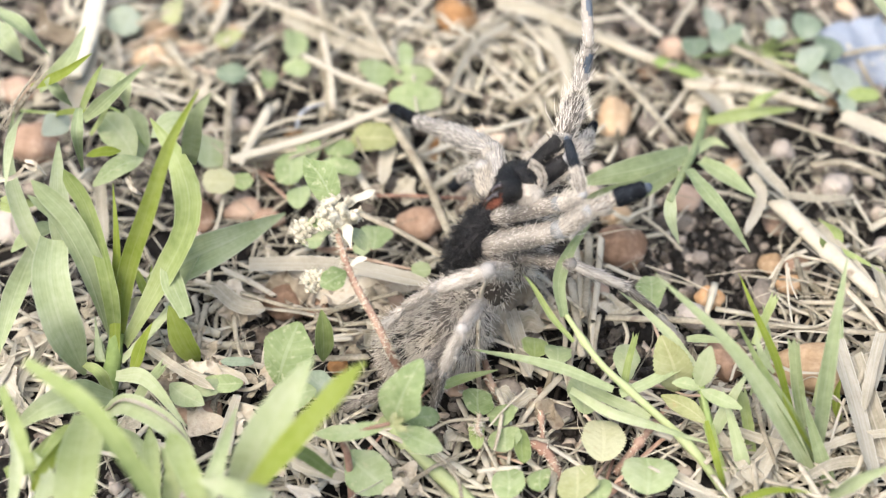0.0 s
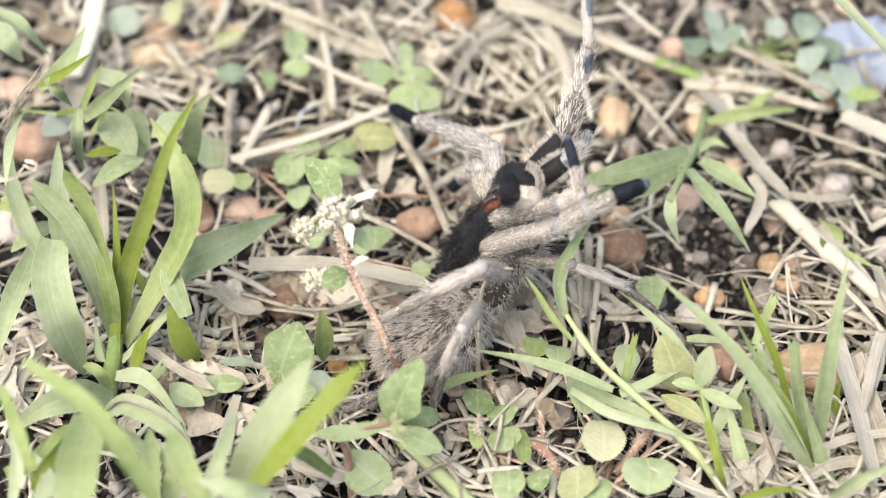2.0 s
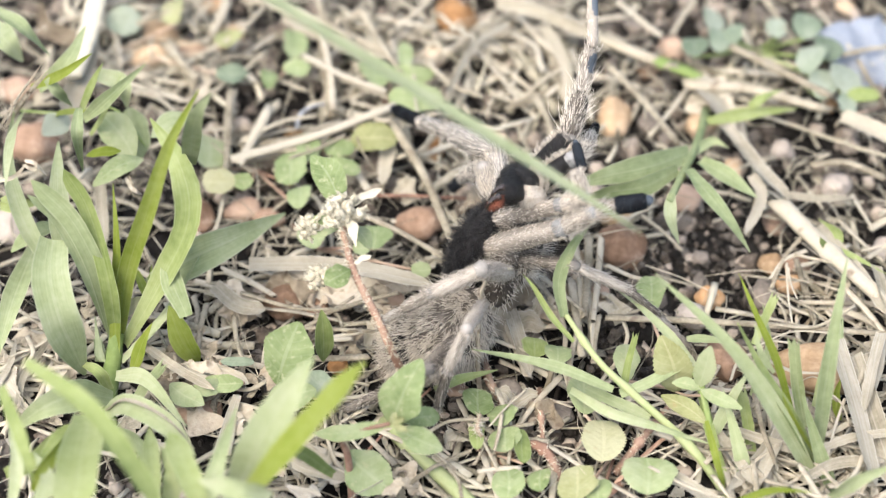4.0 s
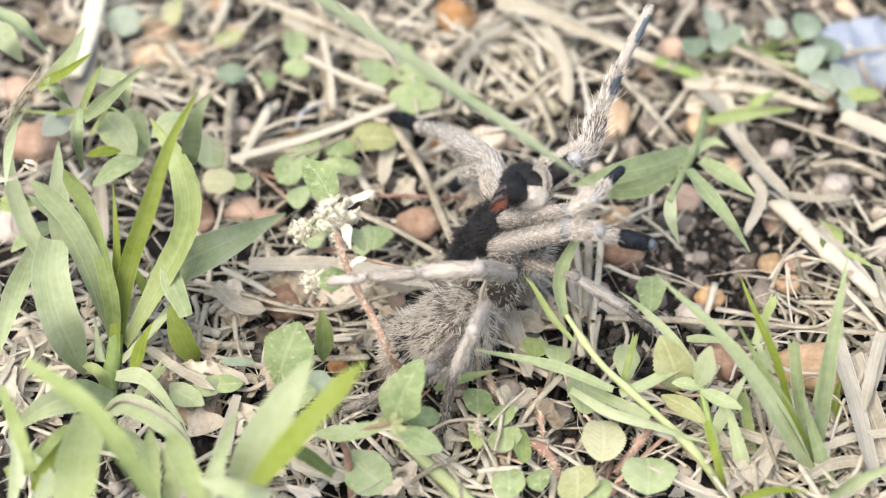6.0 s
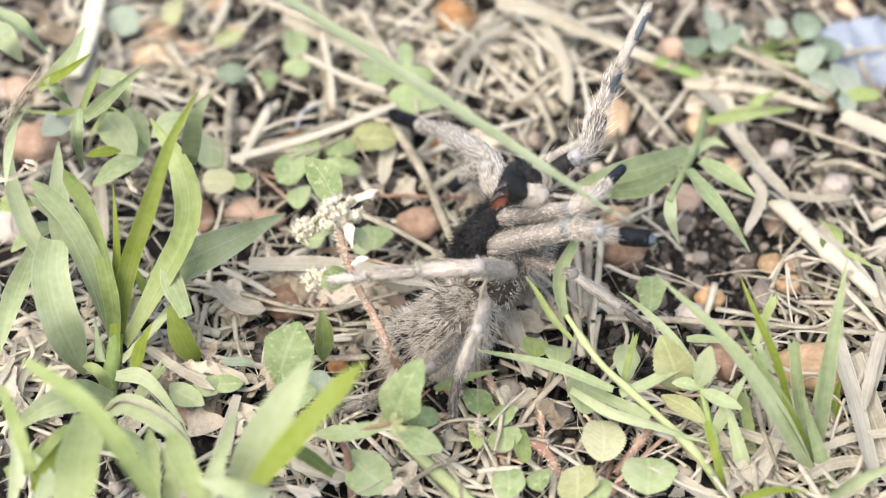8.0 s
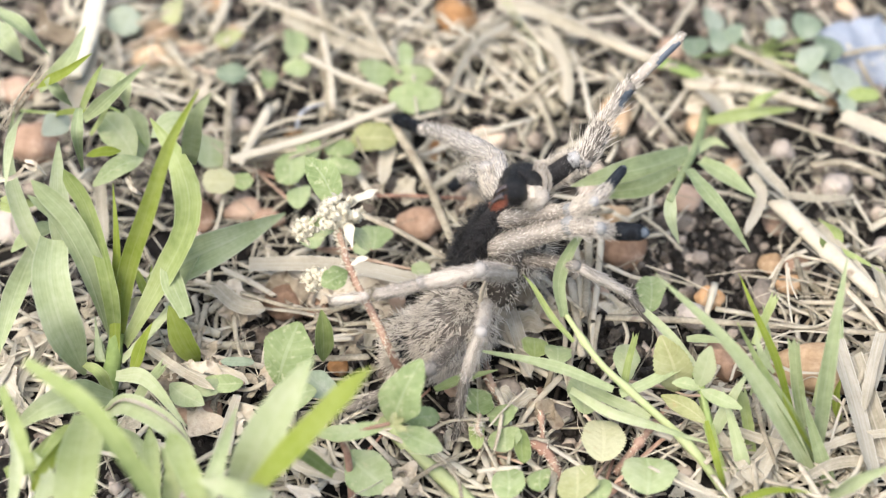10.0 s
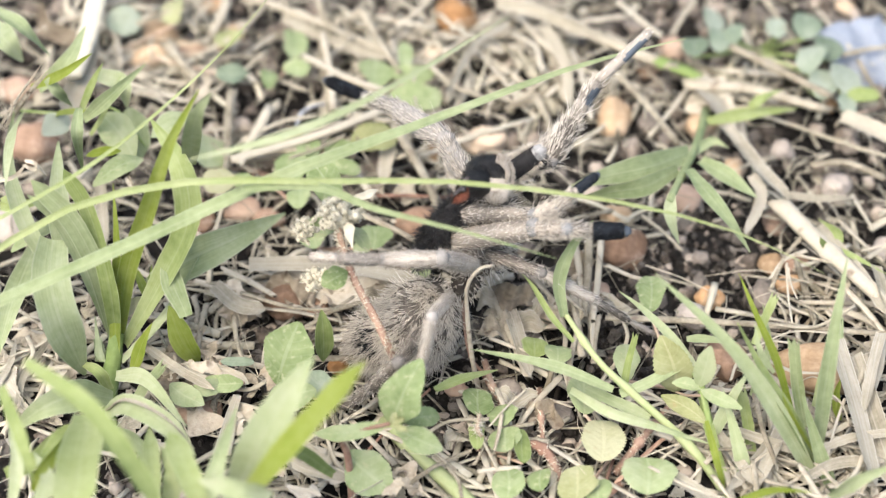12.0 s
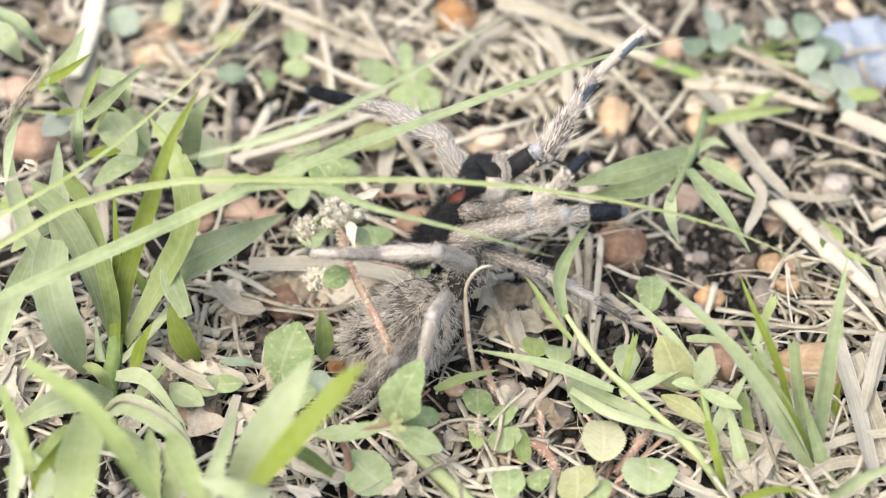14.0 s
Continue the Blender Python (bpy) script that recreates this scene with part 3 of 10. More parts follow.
# ---- the tarantula ----
def hair(sh, p, d, long, thick, slot):
    s = d.orthogonal().normalized() * thick
    u = s.cross(d).normalized() * thick
    bend = Vector((hr.uniform(-1, 1), hr.uniform(-1, 1), hr.uniform(-1, 1))) * long * 0.12
    m = p + d * long * 0.55 + bend
    e = p + d * long
    sh.add([p + s, p - s * 0.5 + u, p - s * 0.5 - u, m + s * 0.7, m - s * 0.35 + u * 0.7, m - s * 0.35 - u * 0.7, e],
           [(0, 1, 4, 3), (1, 2, 5, 4), (2, 0, 3, 5), (3, 4, 6), (4, 5, 6), (5, 3, 6)], slot)


hr = random.Random(21)


def segment(name, parent, long, r0, r1, r2, under=None, fluff=1.0, dark_all=False, hair_long=0.003, knob=False, count=260, label="", skin=None, coat=None):
    """A leg segment along +X from its joint; -Z is its underside. Three radii: joint, belly, end."""
    sh = Shape()
    n, k = 14, 18
    verts, faces, slots = [], [], []
    for i in range(n + 1):
        t = i / n
        r = (r0 * (1 - t) ** 2 + 2 * r1 * t * (1 - t) * 1.5 + r2 * t * t) / ((1 - t) ** 2 + 3 * t * (1 - t) + t * t)
        if t < 0.12:
            r *= 0.45 + 0.55 * math.sqrt(max(0.0, 1 - ((0.12 - t) / 0.12) ** 2))
        if t > 0.85:
            r *= 0.08 + 0.92 * math.sqrt(max(0.0, 1 - ((t - 0.85) / 0.15) ** 2))
        for j in range(k):
            b = 2 * math.pi * j / k
            wob = 1 + 0.10 * noise.noise(Vector((t * 6, math.cos(b), math.sin(b) + long * 900)))
            verts.append(Vector((long * t, r * math.cos(b) * wob, r * 1.05 * math.sin(b) * wob)))
    for i in range(n):
        for j in range(k):
            a, b = i * k + j, i * k + (j + 1) % k
            ang = 2 * math.pi * (j + 0.5) / k
            low = math.sin(ang) < -0.15 if under == "black" else (math.sin(ang) < -0.55 and i in (6, 7, 8, 9, 10, 11) and (i in (7, 8, 9, 10) or math.sin(ang) < -0.9))
            sh.add([], [])
            faces.append((a, a + k, b + k, b))
            slots.append(2 if dark_all and i >= 1 else (2 if under and low else 0))
    faces += [tuple(range(k)), tuple(n * k + j for j in range(k - 1, -1, -1))]
    slots += [0, 0]
    sh.v, sh.f, sh.s, sh.uv = verts, faces, slots, [(0.0, 0.0)] * len(verts)
    for q in range(count):
        t, b = hr.random(), hr.uniform(0, 6.2832)
        low = math.sin(b) < -0.15 if under == "black" else (math.sin(b) < -0.5 and 0.42 < t < 0.88)
        r = (r0 * (1 - t) ** 2 + 2 * r1 * t * (1 - t) * 1.5 + r2 * t * t) / ((1 - t) ** 2 + 3 * t * (1 - t) + t * t)
        out = Vector((0, math.cos(b), math.sin(b)))
        d = (out * hr.uniform(0.22, 0.8) + Vector((hr.uniform(0.7, 1.8), 0, 0))).normalized()
        darkish = dark_all or (under and low)
        base = 1.5 if t < 0.25 else (1.0 if t < 0.5 else 0.6)
        if hr.random() < 0.7:
            ln, fat = hair_long * fluff * hr.uniform(0.3, 0.7), 0.00008
        else:
            ln, fat = hair_long * fluff * base * hr.uniform(0.7, 1.5), 0.00007
        hair(sh, Vector((long * t, 0, 0)) + out * r * 0.95, d, ln * (0.45 if darkish else 1), fat, 3 if darkish else 1)
    if under == "black":
        for side in (0, 1):
            for q in range(240):
                t = hr.uniform(0.03, 0.97)
                b = (-0.16 if side else math.pi + 0.16) + hr.gauss(0, 0.09)
                r = (r0 * (1 - t) ** 2 + 2 * r1 * t * (1 - t) * 1.5 + r2 * t * t) / ((1 - t) ** 2 + 3 * t * (1 - t) + t * t)
                out = Vector((0, math.cos(b), math.sin(b)))
                d = (out + Vector((hr.uniform(-0.2, 0.7), 0, -0.5))).normalized()
                hair(sh, Vector((long * t, 0, 0)) + out * r * 0.97, d, hr.uniform(0.0009, 0.0026), 0.00008, 1)
    if knob:
        ball(sh, (long * 0.985, 0, r2 * 0.1), (r2 * 1.2, r2 * 1.0, r2 * 1.0), None, 14, 10, 0.15, 3.0, slot=4)
        for q in range(34):
            w = Vector((hr.gauss(0, 1), hr.gauss(0, 1), hr.gauss(0, 1))).normalized()
            hair(sh, Vector((long * 0.985, 0, r2 * 0.1)) + w * r2 * 0.95, w, hair_long * hr.uniform(0.2, 0.8), 0.00007, 1)
    if dark_all:
        ball(sh, (long * 0.97, 0, 0), (r2 * 0.85, r2 * 0.72, r2 * 0.72), None, 14, 10, 0.25, 5.0, slot=5)
    knee = KNEE if skin is None and coat is HAIR else JOINT
    pad = VELVET if under == "black" else (BLUEPAD if under else PAD)
    ob = sh.link(name, [skin or SKIN, coat or HAIR, pad, DARKHAIR, knee, BLUEPAD], parent, label)
    return ob


def joint_pose(a, b, under):
    """A pose at a with +X towards b and -Z as near as it can be to the direction under."""
    x = (Vector(b) - Vector(a)).normalized()
    z = -(Vector(under) - x * x.dot(Vector(under))).normalized()
    y = z.cross(x)
    m = Matrix((x, y, z)).transposed().to_4x4()
    m.translation = Vector(a)
    return m


def build_leg(root, name, longs, radii, black, pad="full", skin=None, thin=1.0, long=0.0030):
    """Femur with its tibia, metatarsus and tarsus; returns them with the rows that they gather."""
    a, b, c, d = radii
    coat = LEGHAIR if thin < 1 else HAIR
    femur = segment(name, root, longs[0], a * 0.75, a, a * 0.8, "black" if black else None, 1.0, hair_long=long, knob=True, count=int(820 * thin), skin=skin, coat=coat)
    tibia = segment("tibia", femur, longs[1], b * 0.8, b, b * 0.7, None, 1.5 if pad == "stripe" else 1.0, hair_long=0.0034, knob=not black, count=int((330 if pad != "full" else 560) * thin), skin=skin, coat=coat)
    meta = segment("metatarsus", femur, longs[2], c * 0.8, c * 0.9, c * 0.75, "blue" if pad == "stripe" else None, 1.4 if pad == "stripe" else 0.9, hair_long=0.0028, count=int((220 if pad != "full" else 380) * thin), skin=skin, coat=coat)
    tarsus = segment("tarsus", femur, longs[3], d * 0.8, d * 0.95, d * 0.7, "blue" if pad == "stripe" else None, 0.5 if pad != "none" else 1.0, dark_all=pad == "full", hair_long=0.0022, count=520 if pad == "full" else 180, skin=skin, coat=coat,
                     label="blue-black padded foot" if pad == "full" else "")
    return [femur, tibia, meta, tarsus], [[], [], [], []], black


def stance(leg, t, under, *joints):
    parts, rows, black = leg
    first = (-0.58, -0.66, 0.36) if black else under
    poses = [joint_pose(joints[i], joints[i + 1], under if i else first) for i in range(4)]
    back = poses[0].inverted()
    rows[0].append((t, poses[0]))
    for i in (1, 2, 3):
        rows[i].append((t, back @ poses[i]))


def walk_leg(leg):
    for ob, rows in zip(leg[0], leg[1]):
        walk(ob, rows)


def furry(sh, centre, radii, turn, count, flow, long, slot=1, thick=0.00011, spread=0.5):
    for q in range(count):
        d = Vector((hr.gauss(0, 1), hr.gauss(0, 1), hr.gauss(0, 1))).normalized()
        p = Vector(centre) + turn @ Vector((d.x * radii[0], d.y * radii[1], d.z * radii[2])) * 0.98
        nrm = (turn @ Vector((d.x / radii[0], d.y / radii[1], d.z / radii[2]))).normalized()
        w = (nrm + Vector(flow) * hr.uniform(0.2, 1.2) + Vector((hr.gauss(0, spread), hr.gauss(0, spread), hr.gauss(0, spread))) * 0.5).normalized()
        hair(sh, p, w, long * hr.uniform(0.4, 1.0), thick, slot)


def axis_turn(way, under):
    return joint_pose((0, 0, 0), way, under).to_3x3()


def abdomen_part(root, centre, waist):
    sh = Shape()
    way = Vector(centre) - Vector(waist)
    turn = axis_turn(way, (0, 0, -1))
    rad = (0.0124, 0.0098, 0.0112)
    ball(sh, centre, rad, turn, 28, 18, 0.10, 4.0)
    rear = Vector(centre) + Vector((-0.0098, 0.0005, -0.006))
    ball(sh, rear, (0.0095, 0.0082, 0.0080), turn, 24, 16, 0.10, 8.0)
    drift = way.normalized()
    furry(sh, rear, (0.0095, 0.0082, 0.0080), turn, 2300, drift * 1.1, 0.0050, 1, 0.0001, 0.8)
    # the coat lies in tufts that share a direction
    for tuft in range(620):
        d = Vector((hr.gauss(0, 1), hr.gauss(0, 1), hr.gauss(0, 1))).normalized()
        p = Vector(centre) + turn @ Vector((d.x * rad[0], d.y * rad[1], d.z * rad[2])) * 0.97
        nrm = (turn @ Vector((d.x / rad[0], d.y / rad[1], d.z / rad[2]))).normalized()
        w = (nrm * hr.uniform(0.5, 0.9) + drift * hr.uniform(0.4, 1.3) + Vector((hr.gauss(0, 0.3), hr.gauss(0, 0.3), hr.gauss(0, 0.3)))).normalized()
        long = hr.uniform(0.0034, 0.0072)
        for q in range(10):
            o = Vector((hr.gauss(0, 1), hr.gauss(0, 1), hr.gauss(0, 1))) * 0.0006
            hair(sh, p + o - nrm * o.dot(nrm), (w + Vector((hr.gauss(0, 0.13), hr.gauss(0, 0.13), hr.gauss(0, 0.13)))).normalized(), long * hr.uniform(0.5, 1.0), 0.00011, 1)
    sh.link("abdomen", [BACKSKIN, HAIR], root, "densely grey-haired round abdomen")


def front_body(root, waist, mouth, belly):
    waist, mouth, belly = Vector(waist), Vector(mouth), Vector(belly)
    way = mouth - waist
    mid = (waist + mouth) / 2 + Vector((0.004, 0.004, -0.001))
    under = Vector((-0.75, -0.5, 0.3))
    turn = axis_turn(way, under)
    sh = Shape()
    ball(sh, mid, (way.length * 0.56, 0.0105, 0.0062), turn, 26, 16, 0.08, 9.0)
    furry(sh, mid, (way.length * 0.56, 0.0105, 0.0062), turn, 1700, (0, 0, 0.3), 0.0048)
    sh.link("carapace", [DARKSKIN, HAIR], root, "grey-haired carapace")
    sh = Shape()
    rad = (0.0122, 0.0043, 0.0041)
    belly = belly + Vector((0.58, 0.45, 0.68)) * 0.0026
    lie = axis_turn(Vector((0.58, 0.45, 0.68)), under)
    ball(sh, belly, rad, lie, 26, 18, 0.10, 2.0)
    furry(sh, belly, rad, lie, 2600, Vector((0.58, 0.45, 0.68)) * -1.3, 0.0022, 1, 0.00006)
    furry(sh, belly, rad, lie, 1500, Vector((-0.5, -0.2, -0.3)), 0.0042, 1, 0.00008, 1.0)
    sh.link("sternum", [VELVET, DARKHAIR], root, "velvety black underside plate")
    # added ball for a blue-black spot below the abdomen, no known body part
    sh = Shape()
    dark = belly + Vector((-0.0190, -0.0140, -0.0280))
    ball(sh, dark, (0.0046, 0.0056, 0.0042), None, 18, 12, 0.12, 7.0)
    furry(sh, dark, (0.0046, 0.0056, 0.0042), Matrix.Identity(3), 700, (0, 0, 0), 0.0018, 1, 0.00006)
    sh.link("belly_patch", [PAD, DARKHAIR], root, "blue-black haired ball added below the abdomen")
    for i in range(4):
        sh = Shape()
        c = waist + way * (0.12 + 0.2 * i) + Vector((0.0015, -0.006, 0.001))
        ball(sh, c, (0.0055, 0.004, 0.004), turn, 14, 9, 0.1, i * 3.0)
        furry(sh, c, (0.0055, 0.004, 0.004), turn, 150, (-0.3, -0.3, 0.2), 0.0034)
        sh.link("coxa", [DARKSKIN, HAIR], root)


def jaws(root, black, lobe, mouth):
    black, lobe, mouth = Vector(black), Vector(lobe), Vector(mouth)
    right, up, near = Vector((1, 0, 0)), Vector((0, 0.7071, 0.7071)), Vector((0, -0.7071, 0.7071))
    cream = lobe + near * 0.0029 + right * 0.0014 - up * 0.0036
    one = Matrix.Identity(3)
    way = mouth - black
    turn = axis_turn(way, (-0.6, -0.5, 0.6))
    for far in (0, 1):
        off = Vector((0.0010, 0.0045, -0.0010)) * far
        sh = Shape()
        middle = black + way * 0.22 + off
        ball(sh, middle, (0.0092, 0.0040, 0.0042), turn, 24, 16, 0.14, 1.0 + far)
        furry(sh, middle, (0.0092, 0.0040, 0.0042), turn, 900, way.normalized() * 1.2, 0.0014, 1, 0.00006)
        if not far:
            lie = axis_turn(Vector((0.7, 0.3, -0.5)), (-0.6, -0.6, 0.3))
            ball(sh, lobe, (0.0057, 0.0052, 0.0052), lie, 24, 16, 0.10, 5.0)
            furry(sh, lobe, (0.0057, 0.0052, 0.0052), lie, 900, (-0.6, -0.3, -0.5), 0.0016, 1, 0.00007)
            ball(sh, cream, (0.0042, 0.0034, 0.0034), lie, 22, 14, 0.16, 3.0, slot=2)
            furry(sh, cream, (0.0042, 0.0034, 0.0034), lie, 1500, (-0.9, -0.3, -0.9), 0.0013, 3, 0.00006, 0.35)
            for q in range(220):
                a = hr.uniform(-0.5, 1.5)
                p = middle + turn @ Vector((-0.0040 + 0.0006 * hr.gauss(0, 1), 0.0040 * math.sin(a), 0.0042 * math.cos(a))) * 1.02
                hair(sh, p, (p - middle + way.normalized() * 0.002).normalized(), hr.uniform(0.0008, 0.0020), 0.00007, 3)
            # two pale bands of hair round the base of the jaw
            for reach, rise in ((0.0047, 0.0034), (0.0061, 0.0018)):
                for q in range(420):
                    a = hr.uniform(-0.35, 1.25)
                    out = right * math.cos(a) + up * math.sin(a)
                    p = lobe + out * reach + near * rise + Vector((hr.gauss(0, 0.00022), hr.gauss(0, 0.00022), hr.gauss(0, 0.00022)))
                    hair(sh, p, (near * 0.5 - out * hr.uniform(0.2, 0.9) + up * hr.uniform(-0.5, 0.1)).normalized(), hr.uniform(0.0008, 0.0017), 0.00009, 3)
        jaw = sh.link("chelicera", [VELVET, DARKHAIR, CREAM, CREAM], root, "black jaw with cream hair at its base")
        sh = Shape()
        a = mouth + off + Vector((-0.0004, -0.0006, 0.0022))
        tube_shape(sh, (a + Vector((0.0016, 0, 0.0008)), a, a + Vector((-0.0014, -0.0006, -0.0012)), a + Vector((-0.0020, -0.0008, -0.0034))), 0.0010, 0.0002, 12, 8)
        sh.link("fang", [FANG], jaw, "glossy black curved fang")
    sh = Shape()
    lean = Matrix.Rotation(0.7, 3, "Y")
    ball(sh, mouth, (0.0012, 0.0011, 0.0023), lean, 14, 10, 0.15, 6.0)
    furry(sh, mouth, (0.0012, 0.0011, 0.0023), lean, 320, (-0.4, -0.3, 0.2), 0.0012)
    sh.link("mouth_fringe", [RED, RED], root, "rusty red hair fringe at the mouth")


def flower_cluster(root, centre, size, count):
    r = random.Random(8)
    c = Vector(centre) - root.location
    for i in range(count):
        sh = Shape()
        d = Vector((r.gauss(0, 1), r.gauss(0, 1), r.gauss(0, 1))).normalized()
        p = c + Vector((d.x, d.y, d.z * 0.8)) * size * r.uniform(0.3, 1.0)
        s = r.uniform(0.9, 1.7)
        ball(sh, p, (0.0007 * s, 0.0006 * s, 0.0008 * s), None, 8, 6, 0.5, i * 1.3)
        for q in range(5):
            w = (d + Vector((r.gauss(0, 0.7), r.gauss(0, 0.7), r.gauss(0, 0.7)))).normalized()
            leaf_shape(sh, p + w * 0.0003, p + w * r.uniform(0.0011, 0.0018) * s, 0.0008 * s, w.orthogonal(), 0.3, 0, 5, blunt=0.5)
        sh.link("floret", [PETAL], root)


def scrap(place, size):
    """A crumpled piece of plastic film with some thickness."""
    sh = Shape()
    n = 18
    verts, faces = [], []
    for layer in (0, 1):
        for j in range(n + 1):
            for i in range(n + 1):
                u, v = i / n - 0.5, j / n - 0.5
                k = 1 + 0.2 * noise.noise(Vector((u * 5, v * 5, 3)))
                z = 0.004 * noise.noise(Vector((u * 4, v * 4, 8))) + 0.0018 * noise.noise(Vector((u * 11, v * 11, 1)))
                verts.append(Vector((u * 2.2 * size * k, v * 2.4 * size * k, z - 0.0002 * layer)))
    m = (n + 1) * (n + 1)
    for j in range(n):
        for i in range(n):
            a = j * (n + 1) + i
            faces.append((a, a + 1, a + n + 2, a + n + 1))
            faces.append((m + a, m + a + n + 1, m + a + n + 2, m + a + 1))
    sh.add(verts, faces)
    ob = sh.link("plastic_scrap", [PLASTIC])
    ob.matrix_basis = Matrix.Translation(place) @ pose(0, 0, 0, 12, 4, 20)
    return tagged(ob, "crumpled scrap of pale blue plastic film on soil", "plastic scrap")


def thread(points):
    sh = Shape()
    o = Vector(points[0])
    tube_shape(sh, [Vector(p) - o for p in points], 0.0006, 0.0005, 18, 7, wob=0.2)
    ob = sh.link("thread", [THREAD])
    ob.location = o
    return tagged(ob, "bent pale grey-blue thread on the litter", "thread")



def turned(place, degrees):
    """A pose turned about the line towards the viewer's side, south and up."""
    return Matrix.Translation(place) @ Matrix.Rotation(radians(degrees), 4, Vector((0, -0.7071, 0.7071)))



def dry_blade(points, width, label="flat bleached dead grass blade on the litter"):
    ob = blade(None, points, width, DRYBLADE, fold=0.12, sharp=0.12, name="dry_straw_strip", sheath=0.85)
    return tagged(ob, label, "dead grass", "dead grass blades")


# ---- pebbles ----
pebble(0.0035, 0.1034, 0.0067, 0.0076, 0.0054, -5, ORANGE, "rounded orange-brown pebble half sunk in soil")
pebble(0.0536, 0.0541, 0.0053, 0.0076, 0.0043, -3, TAN, "pale tan pebble half sunk in soil")
pebble(-0.0919, 0.0955, 0.0067, 0.0058, 0.0047, -9, TAN, "pale tan pebble half sunk in soil")
pebble(-0.094, 0.0846, 0.0077, 0.0049, 0.0039, 11, TAN, "pale tan pebble half sunk in soil")
pebble(-0.0821, 0.088, 0.0048, 0.0041, 0.0033, 0, TAN, "pale tan pebble half sunk in soil")
pebble(-0.0065, 0.0075, 0.0071, 0.006, 0.0048, 3, BROWN, "dull brown pebble lying in soil")
pebble(0.052, -0.0038, 0.0071, 0.0078, 0.0057, -8, BROWN, "dull brown pebble lying in soil")
pebble(0.0761, -0.0217, 0.0041, 0.0036, 0.0029, -10, ORANGE, "rounded orange-brown pebble half sunk in soil")
pebble(0.0999, -0.0161, 0.0046, 0.0033, 0.0026, -10, ORANGE, "rounded orange-brown pebble half sunk in soil")
pebble(0.0954, -0.008, 0.0035, 0.0041, 0.0028, -12, TAN, "pale tan pebble half sunk in soil")
pebble(0.0916, -0.0201, 0.0036, 0.0049, 0.0029, 0, GREY, "dusty grey stone lying in soil")
pebble(0.0982, 0.009, 0.0034, 0.0041, 0.0027, 5, BROWN, "dull brown pebble lying in soil")
pebble(0.1045, 0.0409, 0.0037, 0.0033, 0.0027, -3, GREY, "dusty grey stone lying in soil")
pebble(0.0724, 0.0179, 0.0051, 0.0048, 0.0038, 12, BROWN, "dull brown pebble lying in soil")
pebble(0.1018, -0.0515, 0.0122, 0.0081, 0.0065, -11, TAN, "pale tan pebble half sunk in soil")
pebble(-0.1255, 0.0412, 0.0084, 0.0078, 0.0063, -5, BROWN, "dull brown pebble lying in soil")
pebble(-0.0288, -0.0477, 0.0031, 0.0026, 0.0021, 4, ORANGE, "rounded orange-brown pebble half sunk in soil")
pebble(0.0315, -0.0657, 0.004, 0.0038, 0.003, 5, GREY, "dusty grey stone lying in soil")
pebble(0.018, -0.0563, 0.004, 0.0031, 0.0025, -1, GREY, "dusty grey stone lying in soil")
pebble(-0.0597, 0.0143, 0.0061, 0.0038, 0.003, -4, BROWN, "dull brown pebble lying in soil")
pebble(-0.0725, 0.0108, 0.0044, 0.0064, 0.0035, 12, BROWN, "dull brown pebble lying in soil")
pebble(0.0775, -0.0475, 0.0066, 0.0063, 0.0051, -7, BROWN, "dull brown pebble lying in soil")
pebble(0.1216, 0.0622, 0.0027, 0.0028, 0.0021, -9, ORANGE, "rounded orange-brown pebble half sunk in soil")
pebble(0.0744, 0.09, 0.0048, 0.0041, 0.0033, -4, BROWN, "dull brown pebble lying in soil")
pebble(0.0158, 0.0885, 0.0059, 0.0033, 0.0026, -6, TAN, "pale tan pebble half sunk in soil")
pebble(-0.016, -0.0223, 0.0055, 0.0044, 0.0035, -12, BROWN, "dull brown pebble lying in soil")
pebble(-0.0449, -0.0244, 0.0071, 0.0054, 0.0044, 8, BROWN, "dull brown pebble lying in soil")
pebble(-0.0387, -0.0199, 0.0039, 0.0033, 0.0026, -4, GREY, "dusty grey stone lying in soil")
pebble(-0.0516, -0.0199, 0.0036, 0.0033, 0.0026, -4, GREY, "dusty grey stone lying in soil")
pebble(0.0517, 0.011, 0.0051, 0.0042, 0.0033, -6, TAN, "pale tan pebble half sunk in soil")
pebble(-0.0021, 0.042, 0.0024, 0.0063, 0.002, -7, ORANGE, "rounded orange-brown pebble half sunk in soil")
pebble(-0.0759, 0.1123, 0.0038, 0.003, 0.0024, -3, ORANGE, "rounded orange-brown pebble half sunk in soil")
pebble(-0.0691, 0.0972, 0.0048, 0.0042, 0.0033, -3, TAN, "pale tan pebble half sunk in soil")
pebble(0.0664, 0.0801, 0.0044, 0.0041, 0.0033, 8, BROWN, "dull brown pebble lying in soil")
pebble(0.0133, 0.0445, 0.007, 0.0047, 0.0038, 11, TAN, "pale tan pebble half sunk in soil")
pebble(0.0801, 0.0511, 0.0046, 0.0048, 0.0037, -1, TAN, "pale tan pebble half sunk in soil")
pebble(-0.0044, 0.0846, 0.0062, 0.0037, 0.003, -10, TAN, "pale tan pebble half sunk in soil")
pebble(-0.036, -0.0255, 0.0036, 0.0033, 0.0026, -2, BROWN, "dull brown pebble lying in soil")
pebble(0.0033, -0.0556, 0.0034, 0.0026, 0.0021, 9, BROWN, "dull brown pebble lying in soil")
pebble(0.1187, 0.0244, 0.0045, 0.0042, 0.0034, 0, GREY, "dusty grey stone lying in soil")
pebble(0.1027, -0.0086, 0.0043, 0.0033, 0.0027, 4, BROWN, "dull brown pebble lying in soil")
